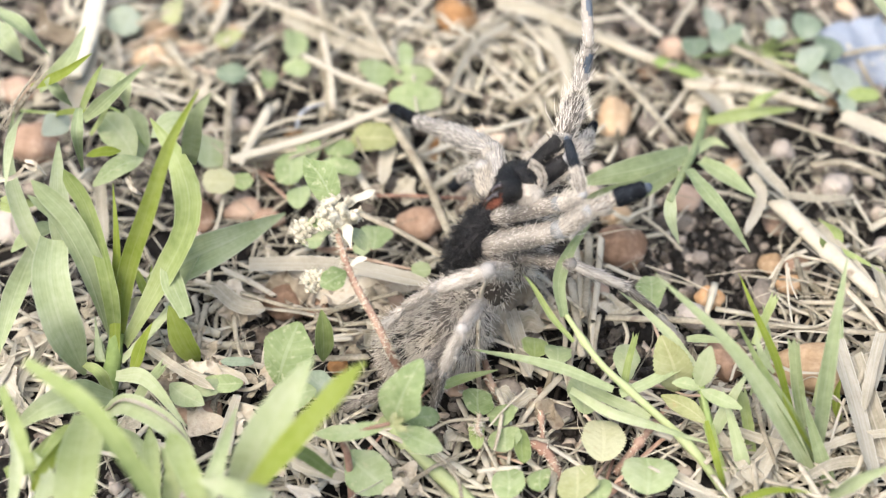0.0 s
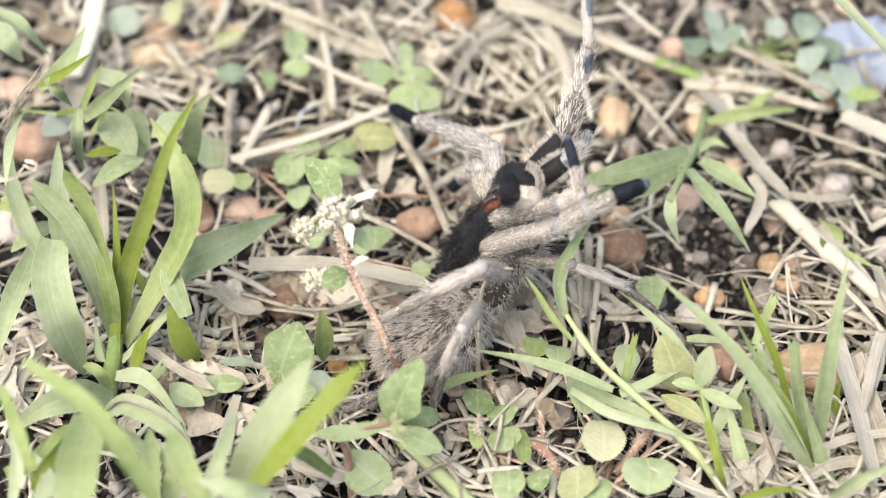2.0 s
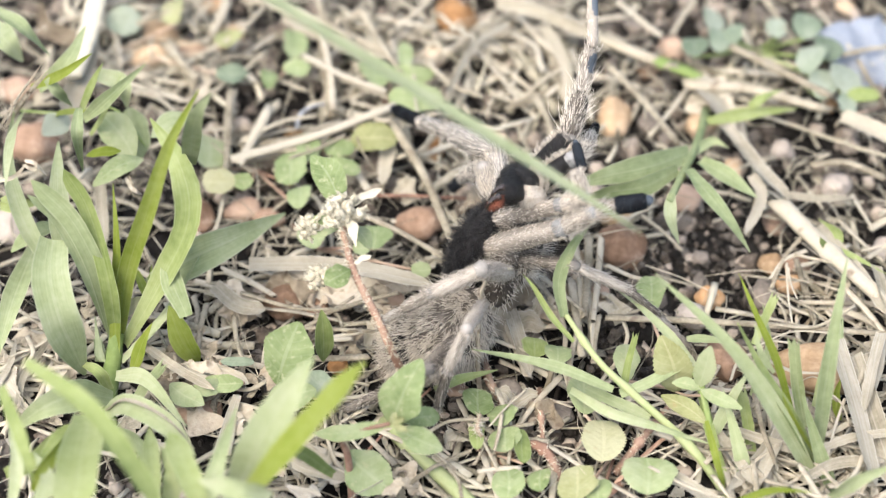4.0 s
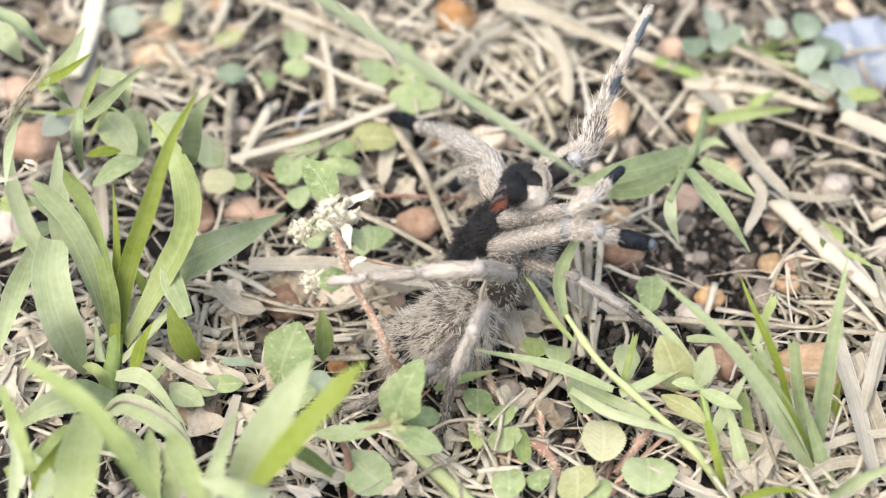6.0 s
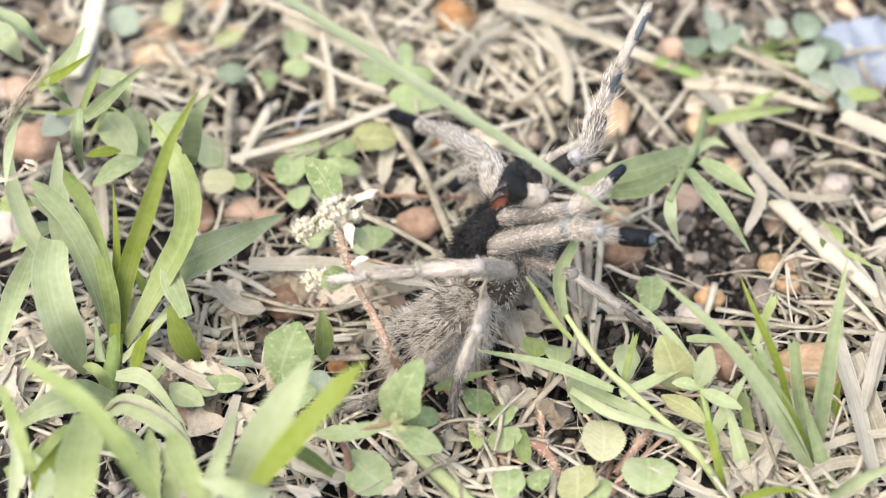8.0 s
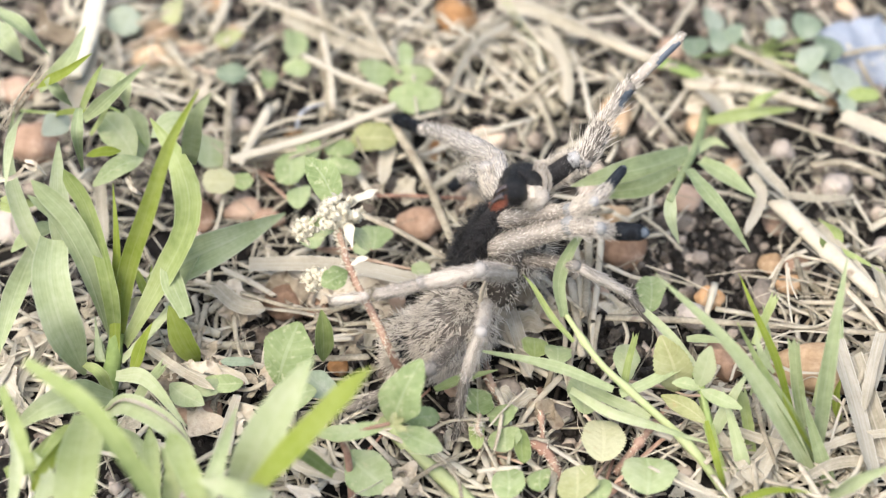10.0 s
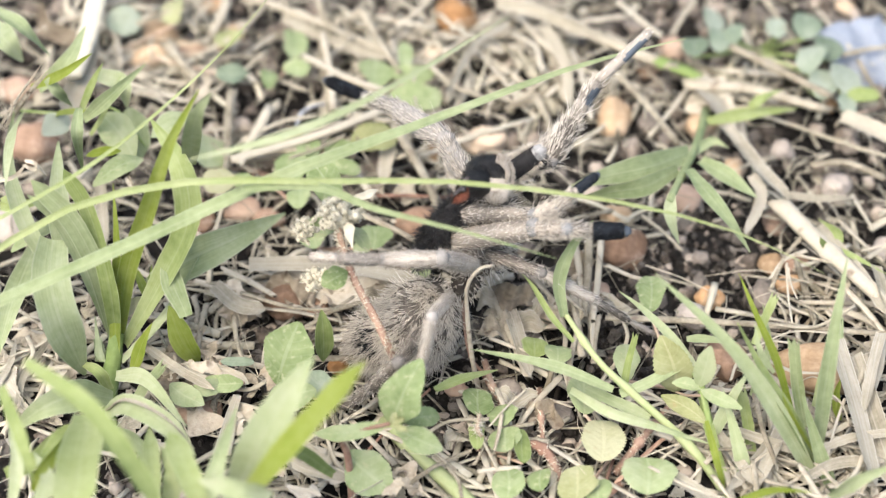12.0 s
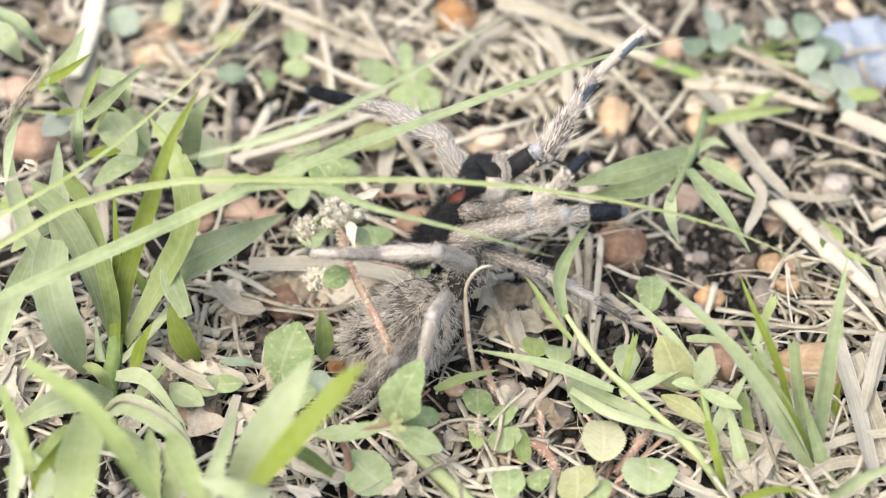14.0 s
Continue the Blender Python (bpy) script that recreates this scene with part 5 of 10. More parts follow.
straw([(0.1088, -0.0886, 0.0133), (0.1055, -0.0952, 0.0133), (0.1004, -0.0994, 0.0133)], 0.0012)
straw([(0.0872, -0.0975, 0.01), (0.0818, -0.0984, 0.01), (0.0765, -0.101, 0.01)], 0.0012)
straw([(0.0795, -0.0858, 0.0131), (0.0749, -0.0865, 0.0131), (0.0703, -0.0866, 0.0131)], 0.0014)
straw([(0.0832, -0.0886, 0.0133), (0.0773, -0.0931, 0.0133), (0.0708, -0.0925, 0.0133)], 0.0007)
straw([(0.0698, -0.0951, 0.012), (0.0719, -0.0995, 0.012), (0.0743, -0.1037, 0.012)], 0.0015)
straw([(0.0534, -0.0925, 0.0131), (0.0621, -0.0986, 0.0131), (0.0715, -0.1027, 0.0131)], 0.0011)
straw([(0.0699, -0.0801, 0.0106), (0.0601, -0.0833, 0.0106), (0.0507, -0.0879, 0.0106)], 0.0007)
straw([(0.0221, -0.0665, 0.0135), (0.0168, -0.0726, 0.0135), (0.0121, -0.0792, 0.0135)], 0.0007)
straw([(0.0155, -0.0754, 0.0137), (0.0146, -0.0814, 0.0137), (0.0134, -0.0872, 0.0137)], 0.0012)
straw([(0.0237, -0.0757, 0.0104), (0.0138, -0.0787, 0.0104), (0.0081, -0.0895, 0.0104)], 0.0013)
straw([(0.0117, -0.0768, 0.0136), (0.0014, -0.0777, 0.0136), (-0.0074, -0.0844, 0.0136)], 0.0013)
straw([(0.0061, -0.0756, 0.0123), (0.0105, -0.0834, 0.0123), (0.0137, -0.0919, 0.0123)], 0.001)
straw([(0.0193, -0.0918, 0.0118), (0.0144, -0.092, 0.0118), (0.0096, -0.0927, 0.0118)], 0.0016)
straw([(-0.0082, -0.0786, 0.0103), (-0.0026, -0.0851, 0.0103), (0.0032, -0.0911, 0.0103)], 0.0011)
straw([(0.001, -0.0925, 0.0136), (0.0039, -0.0973, 0.0136), (0.0048, -0.1031, 0.0136)], 0.0012)
straw([(-0.1064, -0.0551, 0.0104), (-0.1079, -0.0656, 0.0104), (-0.111, -0.0747, 0.0104)], 0.0015)
straw([(-0.1268, -0.0398, 0.0109), (-0.117, -0.0484, 0.0109), (-0.1064, -0.0523, 0.0109)], 0.0017)
straw([(-0.1069, -0.0347, 0.0124), (-0.1085, -0.0476, 0.0124), (-0.1167, -0.0532, 0.0124)], 0.0013)
straw([(-0.0985, -0.0586, 0.0137), (-0.1042, -0.0589, 0.0137), (-0.1093, -0.0613, 0.0137)], 0.0016)
straw([(-0.1136, -0.0468, 0.0127), (-0.1113, -0.0524, 0.0127), (-0.1127, -0.0576, 0.0127)], 0.0014)
straw([(-0.0758, 0.0415, 0.0113), (-0.0667, 0.03, 0.0113), (-0.0567, 0.0212, 0.0113)], 0.001)
straw([(-0.0293, 0.0818, 0.0129), (-0.0372, 0.0718, 0.0129), (-0.0473, 0.0698, 0.0129)], 0.0008)
straw([(-0.0298, 0.0344, 0.0139), (-0.0373, 0.0287, 0.0139), (-0.0453, 0.0247, 0.0139)], 0.0012)
straw([(-0.028, 0.0461, 0.0125), (-0.0249, 0.0311, 0.0125), (-0.0192, 0.0183, 0.0125)], 0.0008)
straw([(-0.002, 0.044, 0.0093), (-0.006, 0.0338, 0.0093), (-0.0133, 0.0299, 0.0093)], 0.0019)
straw([(-0.0091, 0.0635, 0.0126), (-0.0085, 0.052, 0.0126), (-0.0071, 0.0409, 0.0126)], 0.0011)
straw([(-0.0866, 0.0449, 0.0138), (-0.0752, 0.0372, 0.0138), (-0.0637, 0.0309, 0.0138)], 0.0009)
straw([(-0.0267, 0.0402, 0.0091), (-0.0327, 0.0353, 0.0091), (-0.0396, 0.034, 0.0091)], 0.0013)
straw([(0.0936, -0.0297, 0.0092), (0.0952, -0.0342, 0.0092), (0.0955, -0.0395, 0.0092)], 0.001)
straw([(0.0977, -0.0199, 0.0124), (0.0977, -0.0262, 0.0124), (0.0987, -0.0321, 0.0124)], 0.0007)
straw([(0.1008, -0.0151, 0.0127), (0.1072, -0.0172, 0.0127), (0.1138, -0.0184, 0.0127)], 0.0012)
straw([(0.1326, -0.0105, 0.0114), (0.1263, -0.0101, 0.0114), (0.1198, -0.0122, 0.0114)], 0.001)
straw([(0.0975, -0.018, 0.012), (0.0965, -0.0296, 0.012), (0.0963, -0.0407, 0.012)], 0.0008)
straw([(0.1036, -0.0125, 0.0117), (0.097, -0.0162, 0.0117), (0.0922, -0.0236, 0.0117)], 0.0015)
straw([(0.1139, -0.035, 0.0123), (0.1025, -0.0425, 0.0123), (0.0909, -0.0418, 0.0123)], 0.0012)
straw([(0.1047, -0.0049, 0.0118), (0.0974, -0.015, 0.0118), (0.0923, -0.0268, 0.0118)], 0.0014)

# ---- dead grass blades ----
straw([(-0.1116, 0.1085, 0.016), (-0.1115, 0.0803, 0.018), (-0.1135, 0.0604, 0.018)], 0.0068, PETAL, label="broad bleached grass stem leaning on the litter", flat=0.4)
dry_blade([(-0.1121, 0.0828, 0.014), (-0.1122, 0.0688, 0.014), (-0.1155, 0.0408, 0.014)], 0.0071)
dry_blade([(-0.1021, 0.0196, 0.008), (-0.0998, 0.0063, 0.008), (-0.0975, -0.0066, 0.008)], 0.0043)
dry_blade([(0.0855, 0.039, 0.014), (0.0931, 0.0206, 0.014), (0.1007, 0.0058, 0.014)], 0.0054)
straw([(0.0984, 0.0067, 0.012), (0.1076, -0.0105, 0.013), (0.1170, -0.0232, 0.012), (0.1264, -0.0349, 0.010)], 0.0064, label="thick bleached grass stem with a swollen joint", nodes=(0.42,), flat=0.7)
dry_blade([(0.1068, -0.0486, 0.014), (0.109, -0.0729, 0.014), (0.1103, -0.0993, 0.014)], 0.0057)
dry_blade([(0.1114, -0.0521, 0.011), (0.1138, -0.0742, 0.011), (0.1166, -0.0988, 0.011)], 0.0066)
dry_blade([(-0.0162, 0.0372, 0.008), (-0.0172, 0.0196, 0.008)], 0.0057)
dry_blade([(0.1217, 0.0445, 0.013), (0.1295, 0.0393, 0.013), (0.1371, 0.0329, 0.013)], 0.0055)
dry_blade([(0.0938, -0.0652, 0.012), (0.0872, -0.0828, 0.012), (0.0795, -0.0996, 0.012)], 0.0038)
dry_blade([(0.0908, -0.0722, 0.011), (0.0833, -0.0857, 0.011), (0.0725, -0.0988, 0.011)], 0.0032)
dry_blade([(0.0765, -0.0793, 0.012), (0.0864, -0.0837, 0.012), (0.0949, -0.0866, 0.012)], 0.0027)
dry_blade([(0.1197, -0.0465, 0.014), (0.1156, -0.0589, 0.014), (0.111, -0.0748, 0.014)], 0.0033)
dry_blade([(0.0984, -0.0864, 0.013), (0.107, -0.0826, 0.013), (0.1191, -0.0807, 0.013)], 0.0024)
dry_blade([(0.068, -0.0754, 0.012), (0.0745, -0.0847, 0.012), (0.0797, -0.0977, 0.012)], 0.0029)
dry_blade([(0.0922, -0.0959, 0.012), (0.1017, -0.0903, 0.012), (0.1147, -0.0894, 0.012)], 0.0029)
dry_blade([(0.0579, -0.0924, 0.01), (0.0634, -0.0961, 0.01), (0.0714, -0.1034, 0.01)], 0.0038)
dry_blade([(0.1227, -0.0186, 0.012), (0.1235, -0.034, 0.012), (0.1262, -0.0468, 0.012)], 0.0044)
dry_blade([(0.1088, -0.0025, 0.012), (0.1176, -0.0208, 0.012), (0.1236, -0.0383, 0.012)], 0.0032)
dry_blade([(0.0789, 0.0653, 0.01), (0.0842, 0.0559, 0.01), (0.0872, 0.0414, 0.01)], 0.0105)
dry_blade([(0.0848, -0.0711, 0.012), (0.077, -0.0741, 0.012), (0.0681, -0.0741, 0.012)], 0.0018)
dry_blade([(-0.0517, 0.0939, 0.012), (-0.0404, 0.0853, 0.012), (-0.0167, 0.0726, 0.012)], 0.0036)
dry_blade([(0.0169, -0.0266, 0.01), (0.0204, -0.0428, 0.01), (0.0235, -0.059, 0.01)], 0.0041)
dry_blade([(0.0174, 0.0953, 0.016), (0.0318, 0.0903, 0.016), (0.0475, 0.0786, 0.016)], 0.004)
dry_blade([(-0.0551, -0.0181, 0.012), (-0.0295, -0.0186, 0.012), (-0.0022, -0.0264, 0.012)], 0.0048)
dry_blade([(-0.1199, -0.0652, 0.012), (-0.1169, -0.0551, 0.012), (-0.1169, -0.0468, 0.012)], 0.0021)
dry_blade([(-0.113, -0.0711, 0.012), (-0.1125, -0.0591, 0.012), (-0.1073, -0.0468, 0.012)], 0.0018)
dry_blade([(-0.0837, -0.0486, 0.014), (-0.072, -0.0589, 0.014), (-0.0607, -0.0669, 0.014)], 0.0024)
dry_blade([(-0.0551, -0.0655, 0.01), (-0.0572, -0.0773, 0.01), (-0.0593, -0.0887, 0.01)], 0.0027)
dry_blade([(-0.074, -0.0574, 0.01), (-0.0634, -0.0564, 0.01), (-0.0523, -0.0614, 0.01)], 0.0046)
dry_blade([(-0.0646, -0.0235, 0.009), (-0.0576, -0.0312, 0.009), (-0.0496, -0.0333, 0.009)], 0.0047)
dry_blade([(-0.045, -0.083, 0.01), (-0.0357, -0.0906, 0.01), (-0.021, -0.0943, 0.01)], 0.0026)
dry_blade([(0.021, 0.0885, 0.014), (0.01, 0.0771, 0.014), (0.001, 0.0526, 0.014)], 0.0025)
dry_blade([(0.032, 0.091, 0.012), (0.0384, 0.0712, 0.012), (0.0392, 0.0496, 0.012)], 0.0039)
dry_blade([(0.0913, 0.018, 0.013), (0.0935, 0.0083, 0.013), (0.087, -0.007, 0.013)], 0.0033)
dry_blade([(0.1005, 0.0105, 0.012), (0.1103, 0.0088, 0.012), (0.1194, 0.0093, 0.012)], 0.003)
straw([(0.0121, -0.0528, 0.003), (0.0074, -0.0512, 0.01), (0.0058, -0.0467, 0.021), (0.0064, -0.0395, 0.028), (0.0135, -0.036, 0.028)], 0.0013, STEM, "thin hooked tan weed stem standing in litter", "weed_stem", group="twigs")

# ---- dry leaves ----
tagged(leaf(None, (-0.056, -0.0108, 0.006), (-0.0019, -0.02, 0.007), 0.0068, DRYLEAF, curl=0.1, blunt=0.5, crumple=0.75, name="dead_leaf"), "long pale dried leaf sheath on soil", "dead leaf", "dead leaves")
tagged(leaf(None, (-0.1368, 0.1089, 0.006), (-0.1172, 0.0806, 0.007), 0.0063, TANLEAF, curl=0.1, blunt=0.5, crumple=0.75, name="dead_leaf"), "curled brown dead leaf on soil", "dead leaf", "dead leaves")
tagged(leaf(None, (0.0798, 0.0715, 0.006), (0.09, 0.0487, 0.007), 0.0107, STRAW, curl=0.1, blunt=0.5, crumple=0.75, name="dead_leaf"), "papery bleached leaf sheath on soil", "dead leaf", "dead leaves")
tagged(leaf(None, (-0.0635, -0.0194, 0.006), (-0.0513, -0.0336, 0.007), 0.0058, DRYLEAF, curl=0.1, blunt=0.5, crumple=0.75, name="dead_leaf"), "crumpled dead leaf on soil", "dead leaf", "dead leaves")
tagged(leaf(None, (-0.0709, -0.062, 0.006), (-0.0577, -0.0747, 0.007), 0.0076, TANLEAF, curl=0.1, blunt=0.5, crumple=0.75, name="dead_leaf"), "crumpled brown dead leaf on soil", "dead leaf", "dead leaves")
tagged(leaf(None, (-0.0422, -0.0836, 0.006), (-0.0255, -0.0919, 0.007), 0.0045, DRYLEAF, curl=0.1, blunt=0.5, crumple=0.75, name="dead_leaf"), "dry curled leaf on soil", "dead leaf", "dead leaves")
tagged(leaf(None, (-0.1199, -0.0413, 0.006), (-0.1003, -0.0464, 0.007), 0.0056, DRYLEAF, curl=0.1, blunt=0.5, crumple=0.75, name="dead_leaf"), "dry curled leaf on soil", "dead leaf", "dead leaves")
tagged(leaf(None, (-0.0655, -0.0538, 0.006), (-0.0495, -0.0608, 0.007), 0.004, DRYLEAF, curl=0.1, blunt=0.5, crumple=0.75, name="dead_leaf"), "crumpled dead leaf on soil", "dead leaf", "dead leaves")
tagged(leaf(None, (-0.0686, 0.0701, 0.006), (-0.0801, 0.0594, 0.007), 0.0054, DRYLEAF, curl=0.1, blunt=0.5, crumple=0.75, name="dead_leaf"), "dry curled leaf on soil", "dead leaf", "dead leaves")
tagged(leaf(None, (-0.0297, -0.06, 0.006), (-0.0381, -0.0747, 0.007), 0.0031, DRYLEAF, curl=0.1, blunt=0.5, crumple=0.75, name="dead_leaf"), "dry curled leaf on soil", "dead leaf", "dead leaves")
tagged(leaf(None, (0.0113, -0.0331, 0.006), (0.029, -0.0379, 0.007), 0.0063, DRYBLADE, curl=0.1, blunt=0.5, crumple=0.75, name="dead_leaf"), "broad pale dead leaf on soil", "dead leaf", "dead leaves")
tagged(leaf(None, (0.0358, -0.0327, 0.006), (0.0465, -0.0249, 0.007), 0.0054, DRYLEAF, curl=0.1, blunt=0.5, crumple=0.75, name="dead_leaf"), "crumpled dead leaf on soil", "dead leaf", "dead leaves")
tagged(leaf(None, (-0.0505, -0.0206, 0.006), (-0.0358, -0.0249, 0.007), 0.0097, TANLEAF, curl=0.1, blunt=0.5, crumple=0.75, name="dead_leaf"), "crumpled brown dead leaf on soil", "dead leaf", "dead leaves")
tagged(leaf(None, (-0.0669, -0.0471, 0.0051), (-0.0783, -0.0494, 0.0053), 0.0051, TANLEAF, curl=0.1798, blunt=0.4, crumple=0.7, serrate=0.15, name="dead_leaf"), "crumpled torn scrap of dead leaf", "dead leaf", "dead leaves")
tagged(leaf(None, (-0.0677, -0.0536, 0.0072), (-0.0774, -0.0456, 0.0062), 0.0074, DRYLEAF, curl=0.1169, blunt=0.4, crumple=0.7, serrate=0.15, name="dead_leaf"), "crumpled torn scrap of dead leaf", "dead leaf", "dead leaves")
tagged(leaf(None, (-0.0682, -0.0409, 0.009), (-0.0642, -0.0506, 0.0075), 0.0075, DRYLEAF, curl=-0.15, blunt=0.4, crumple=0.7, serrate=0.15, name="dead_leaf"), "crumpled torn scrap of dead leaf", "dead leaf", "dead leaves")
tagged(leaf(None, (-0.0713, -0.056, 0.0057), (-0.0577, -0.0547, 0.0056), 0.0063, DRYLEAF, curl=0.3369, blunt=0.4, crumple=0.7, serrate=0.15, name="dead_leaf"), "crumpled torn scrap of dead leaf", "dead leaf", "dead leaves")
tagged(leaf(None, (-0.0766, -0.0573, 0.008), (-0.0688, -0.0514, 0.01), 0.0057, TANLEAF, curl=0.0976, blunt=0.4, crumple=0.7, serrate=0.15, name="dead_leaf"), "crumpled torn scrap of dead leaf", "dead leaf", "dead leaves")
tagged(leaf(None, (-0.0625, -0.0644, 0.0063), (-0.0671, -0.0616, 0.01), 0.0071, TANLEAF, curl=0.1706, blunt=0.4, crumple=0.7, serrate=0.15, name="dead_leaf"), "crumpled torn scrap of dead leaf", "dead leaf", "dead leaves")
tagged(leaf(None, (-0.0782, -0.0567, 0.0091), (-0.0711, -0.0635, 0.0101), 0.0041, TANLEAF, curl=-0.182, blunt=0.4, crumple=0.7, serrate=0.15, name="dead_leaf"), "crumpled torn scrap of dead leaf", "dead leaf", "dead leaves")
tagged(leaf(None, (-0.0713, -0.0536, 0.008), (-0.0591, -0.0579, 0.0106), 0.0048, DRYLEAF, curl=0.1827, blunt=0.4, crumple=0.7, serrate=0.15, name="dead_leaf"), "crumpled torn scrap of dead leaf", "dead leaf", "dead leaves")
tagged(leaf(None, (-0.0797, -0.0568, 0.0053), (-0.0708, -0.0596, 0.006), 0.0048, DRYBLADE, curl=0.0506, blunt=0.4, crumple=0.7, serrate=0.15, name="dead_leaf"), "crumpled torn scrap of dead leaf", "dead leaf", "dead leaves")
tagged(leaf(None, (-0.1019, -0.0663, 0.0073), (-0.1076, -0.0544, 0.0086), 0.0046, DRYLEAF, curl=0.3016, blunt=0.4, crumple=0.7, serrate=0.15, name="dead_leaf"), "crumpled torn scrap of dead leaf", "dead leaf", "dead leaves")
tagged(leaf(None, (-0.1132, -0.0358, 0.0062), (-0.1047, -0.0344, 0.0043), 0.0043, DRYLEAF, curl=0.3411, blunt=0.4, crumple=0.7, serrate=0.15, name="dead_leaf"), "crumpled torn scrap of dead leaf", "dead leaf", "dead leaves")
tagged(leaf(None, (-0.1072, -0.0448, 0.0089), (-0.0959, -0.0474, 0.0119), 0.0064, DRYLEAF, curl=0.2313, blunt=0.4, crumple=0.7, serrate=0.15, name="dead_leaf"), "crumpled torn scrap of dead leaf", "dead leaf", "dead leaves")
tagged(leaf(None, (-0.1088, -0.0496, 0.0072), (-0.1186, -0.0516, 0.0097), 0.0057, DRYLEAF, curl=-0.0469, blunt=0.4, crumple=0.7, serrate=0.15, name="dead_leaf"), "crumpled torn scrap of dead leaf", "dead leaf", "dead leaves")
tagged(leaf(None, (-0.1204, -0.0536, 0.0061), (-0.1111, -0.0493, 0.0058), 0.005, DRYLEAF, curl=0.1818, blunt=0.4, crumple=0.7, serrate=0.15, name="dead_leaf"), "crumpled torn scrap of dead leaf", "dead leaf", "dead leaves")
tagged(leaf(None, (-0.1201, -0.0578, 0.0072), (-0.1086, -0.0714, 0.0111), 0.0061, DRYBLADE, curl=0.2182, blunt=0.4, crumple=0.7, serrate=0.15, name="dead_leaf"), "crumpled torn scrap of dead leaf", "dead leaf", "dead leaves")
tagged(leaf(None, (-0.0969, -0.0528, 0.0079), (-0.1058, -0.0588, 0.008), 0.0054, TANLEAF, curl=0.1098, blunt=0.4, crumple=0.7, serrate=0.15, name="dead_leaf"), "crumpled torn scrap of dead leaf", "dead leaf", "dead leaves")
tagged(leaf(None, (-0.0499, -0.0586, 0.0095), (-0.0377, -0.063, 0.013), 0.0059, TANLEAF, curl=0.2358, blunt=0.4, crumple=0.7, serrate=0.15, name="dead_leaf"), "crumpled torn scrap of dead leaf", "dead leaf", "dead leaves")
tagged(leaf(None, (-0.0534, -0.0778, 0.0084), (-0.0558, -0.0706, 0.0094), 0.0061, DRYLEAF, curl=0.0938, blunt=0.4, crumple=0.7, serrate=0.15, name="dead_leaf"), "crumpled torn scrap of dead leaf", "dead leaf", "dead leaves")
tagged(leaf(None, (-0.0517, -0.073, 0.0066), (-0.055, -0.0653, 0.0087), 0.0044, DRYLEAF, curl=0.1964, blunt=0.4, crumple=0.7, serrate=0.15, name="dead_leaf"), "crumpled torn scrap of dead leaf", "dead leaf", "dead leaves")
tagged(leaf(None, (-0.0575, -0.0517, 0.0072), (-0.0601, -0.0589, 0.0062), 0.0048, TANLEAF, curl=0.067, blunt=0.4, crumple=0.7, serrate=0.15, name="dead_leaf"), "crumpled torn scrap of dead leaf", "dead leaf", "dead leaves")
tagged(leaf(None, (-0.065, -0.029, 0.0055), (-0.054, -0.0328, 0.0048), 0.0078, DRYBLADE, curl=-0.0462, blunt=0.4, crumple=0.7, serrate=0.15, name="dead_leaf"), "crumpled torn scrap of dead leaf", "dead leaf", "dead leaves")
tagged(leaf(None, (-0.0433, -0.0378, 0.0075), (-0.0395, -0.0502, 0.0097), 0.0047, TANLEAF, curl=0.0139, blunt=0.4, crumple=0.7, serrate=0.15, name="dead_leaf"), "crumpled torn scrap of dead leaf", "dead leaf", "dead leaves")
tagged(leaf(None, (-0.0512, -0.0303, 0.0052), (-0.0632, -0.0327, 0.0079), 0.0057, TANLEAF, curl=0.0868, blunt=0.4, crumple=0.7, serrate=0.15, name="dead_leaf"), "crumpled torn scrap of dead leaf", "dead leaf", "dead leaves")
tagged(leaf(None, (0.014, 0.0161, 0.0066), (0.0067, 0.0101, 0.0091), 0.0044, TANLEAF, curl=0.2926, blunt=0.4, crumple=0.7, serrate=0.15, name="dead_leaf"), "crumpled torn scrap of dead leaf", "dead leaf", "dead leaves")
tagged(leaf(None, (-0.0078, 0.0153, 0.0057), (-0.0138, 0.0219, 0.0066), 0.0061, DRYBLADE, curl=-0.0429, blunt=0.4, crumple=0.7, serrate=0.15, name="dead_leaf"), "crumpled torn scrap of dead leaf", "dead leaf", "dead leaves")
tagged(leaf(None, (-0.0156, -0.099, 0.0095), (-0.0059, -0.0948, 0.0094), 0.0042, DRYLEAF, curl=0.2635, blunt=0.4, crumple=0.7, serrate=0.15, name="dead_leaf"), "crumpled torn scrap of dead leaf", "dead leaf", "dead leaves")
tagged(leaf(None, (-0.0037, -0.0952, 0.0063), (-0.0131, -0.0879, 0.0068), 0.0051, TANLEAF, curl=0.3169, blunt=0.4, crumple=0.7, serrate=0.15, name="dead_leaf"), "crumpled torn scrap of dead leaf", "dead leaf", "dead leaves")
tagged(leaf(None, (0.0009, -0.0808, 0.0055), (0.0041, -0.073, 0.0052), 0.0071, DRYBLADE, curl=0.3392, blunt=0.4, crumple=0.7, serrate=0.15, name="dead_leaf"), "crumpled torn scrap of dead leaf", "dead leaf", "dead leaves")
tagged(leaf(None, (-0.0403, -0.0897, 0.0094), (-0.0301, -0.0854, 0.0119), 0.0068, DRYBLADE, curl=-0.1766, blunt=0.4, crumple=0.7, serrate=0.15, name="dead_leaf"), "crumpled torn scrap of dead leaf", "dead leaf", "dead leaves")
tagged(leaf(None, (-0.0356, -0.1028, 0.0096), (-0.0328, -0.0986, 0.0135), 0.0064, DRYLEAF, curl=0.1338, blunt=0.4, crumple=0.7, serrate=0.15, name="dead_leaf"), "crumpled torn scrap of dead leaf", "dead leaf", "dead leaves")
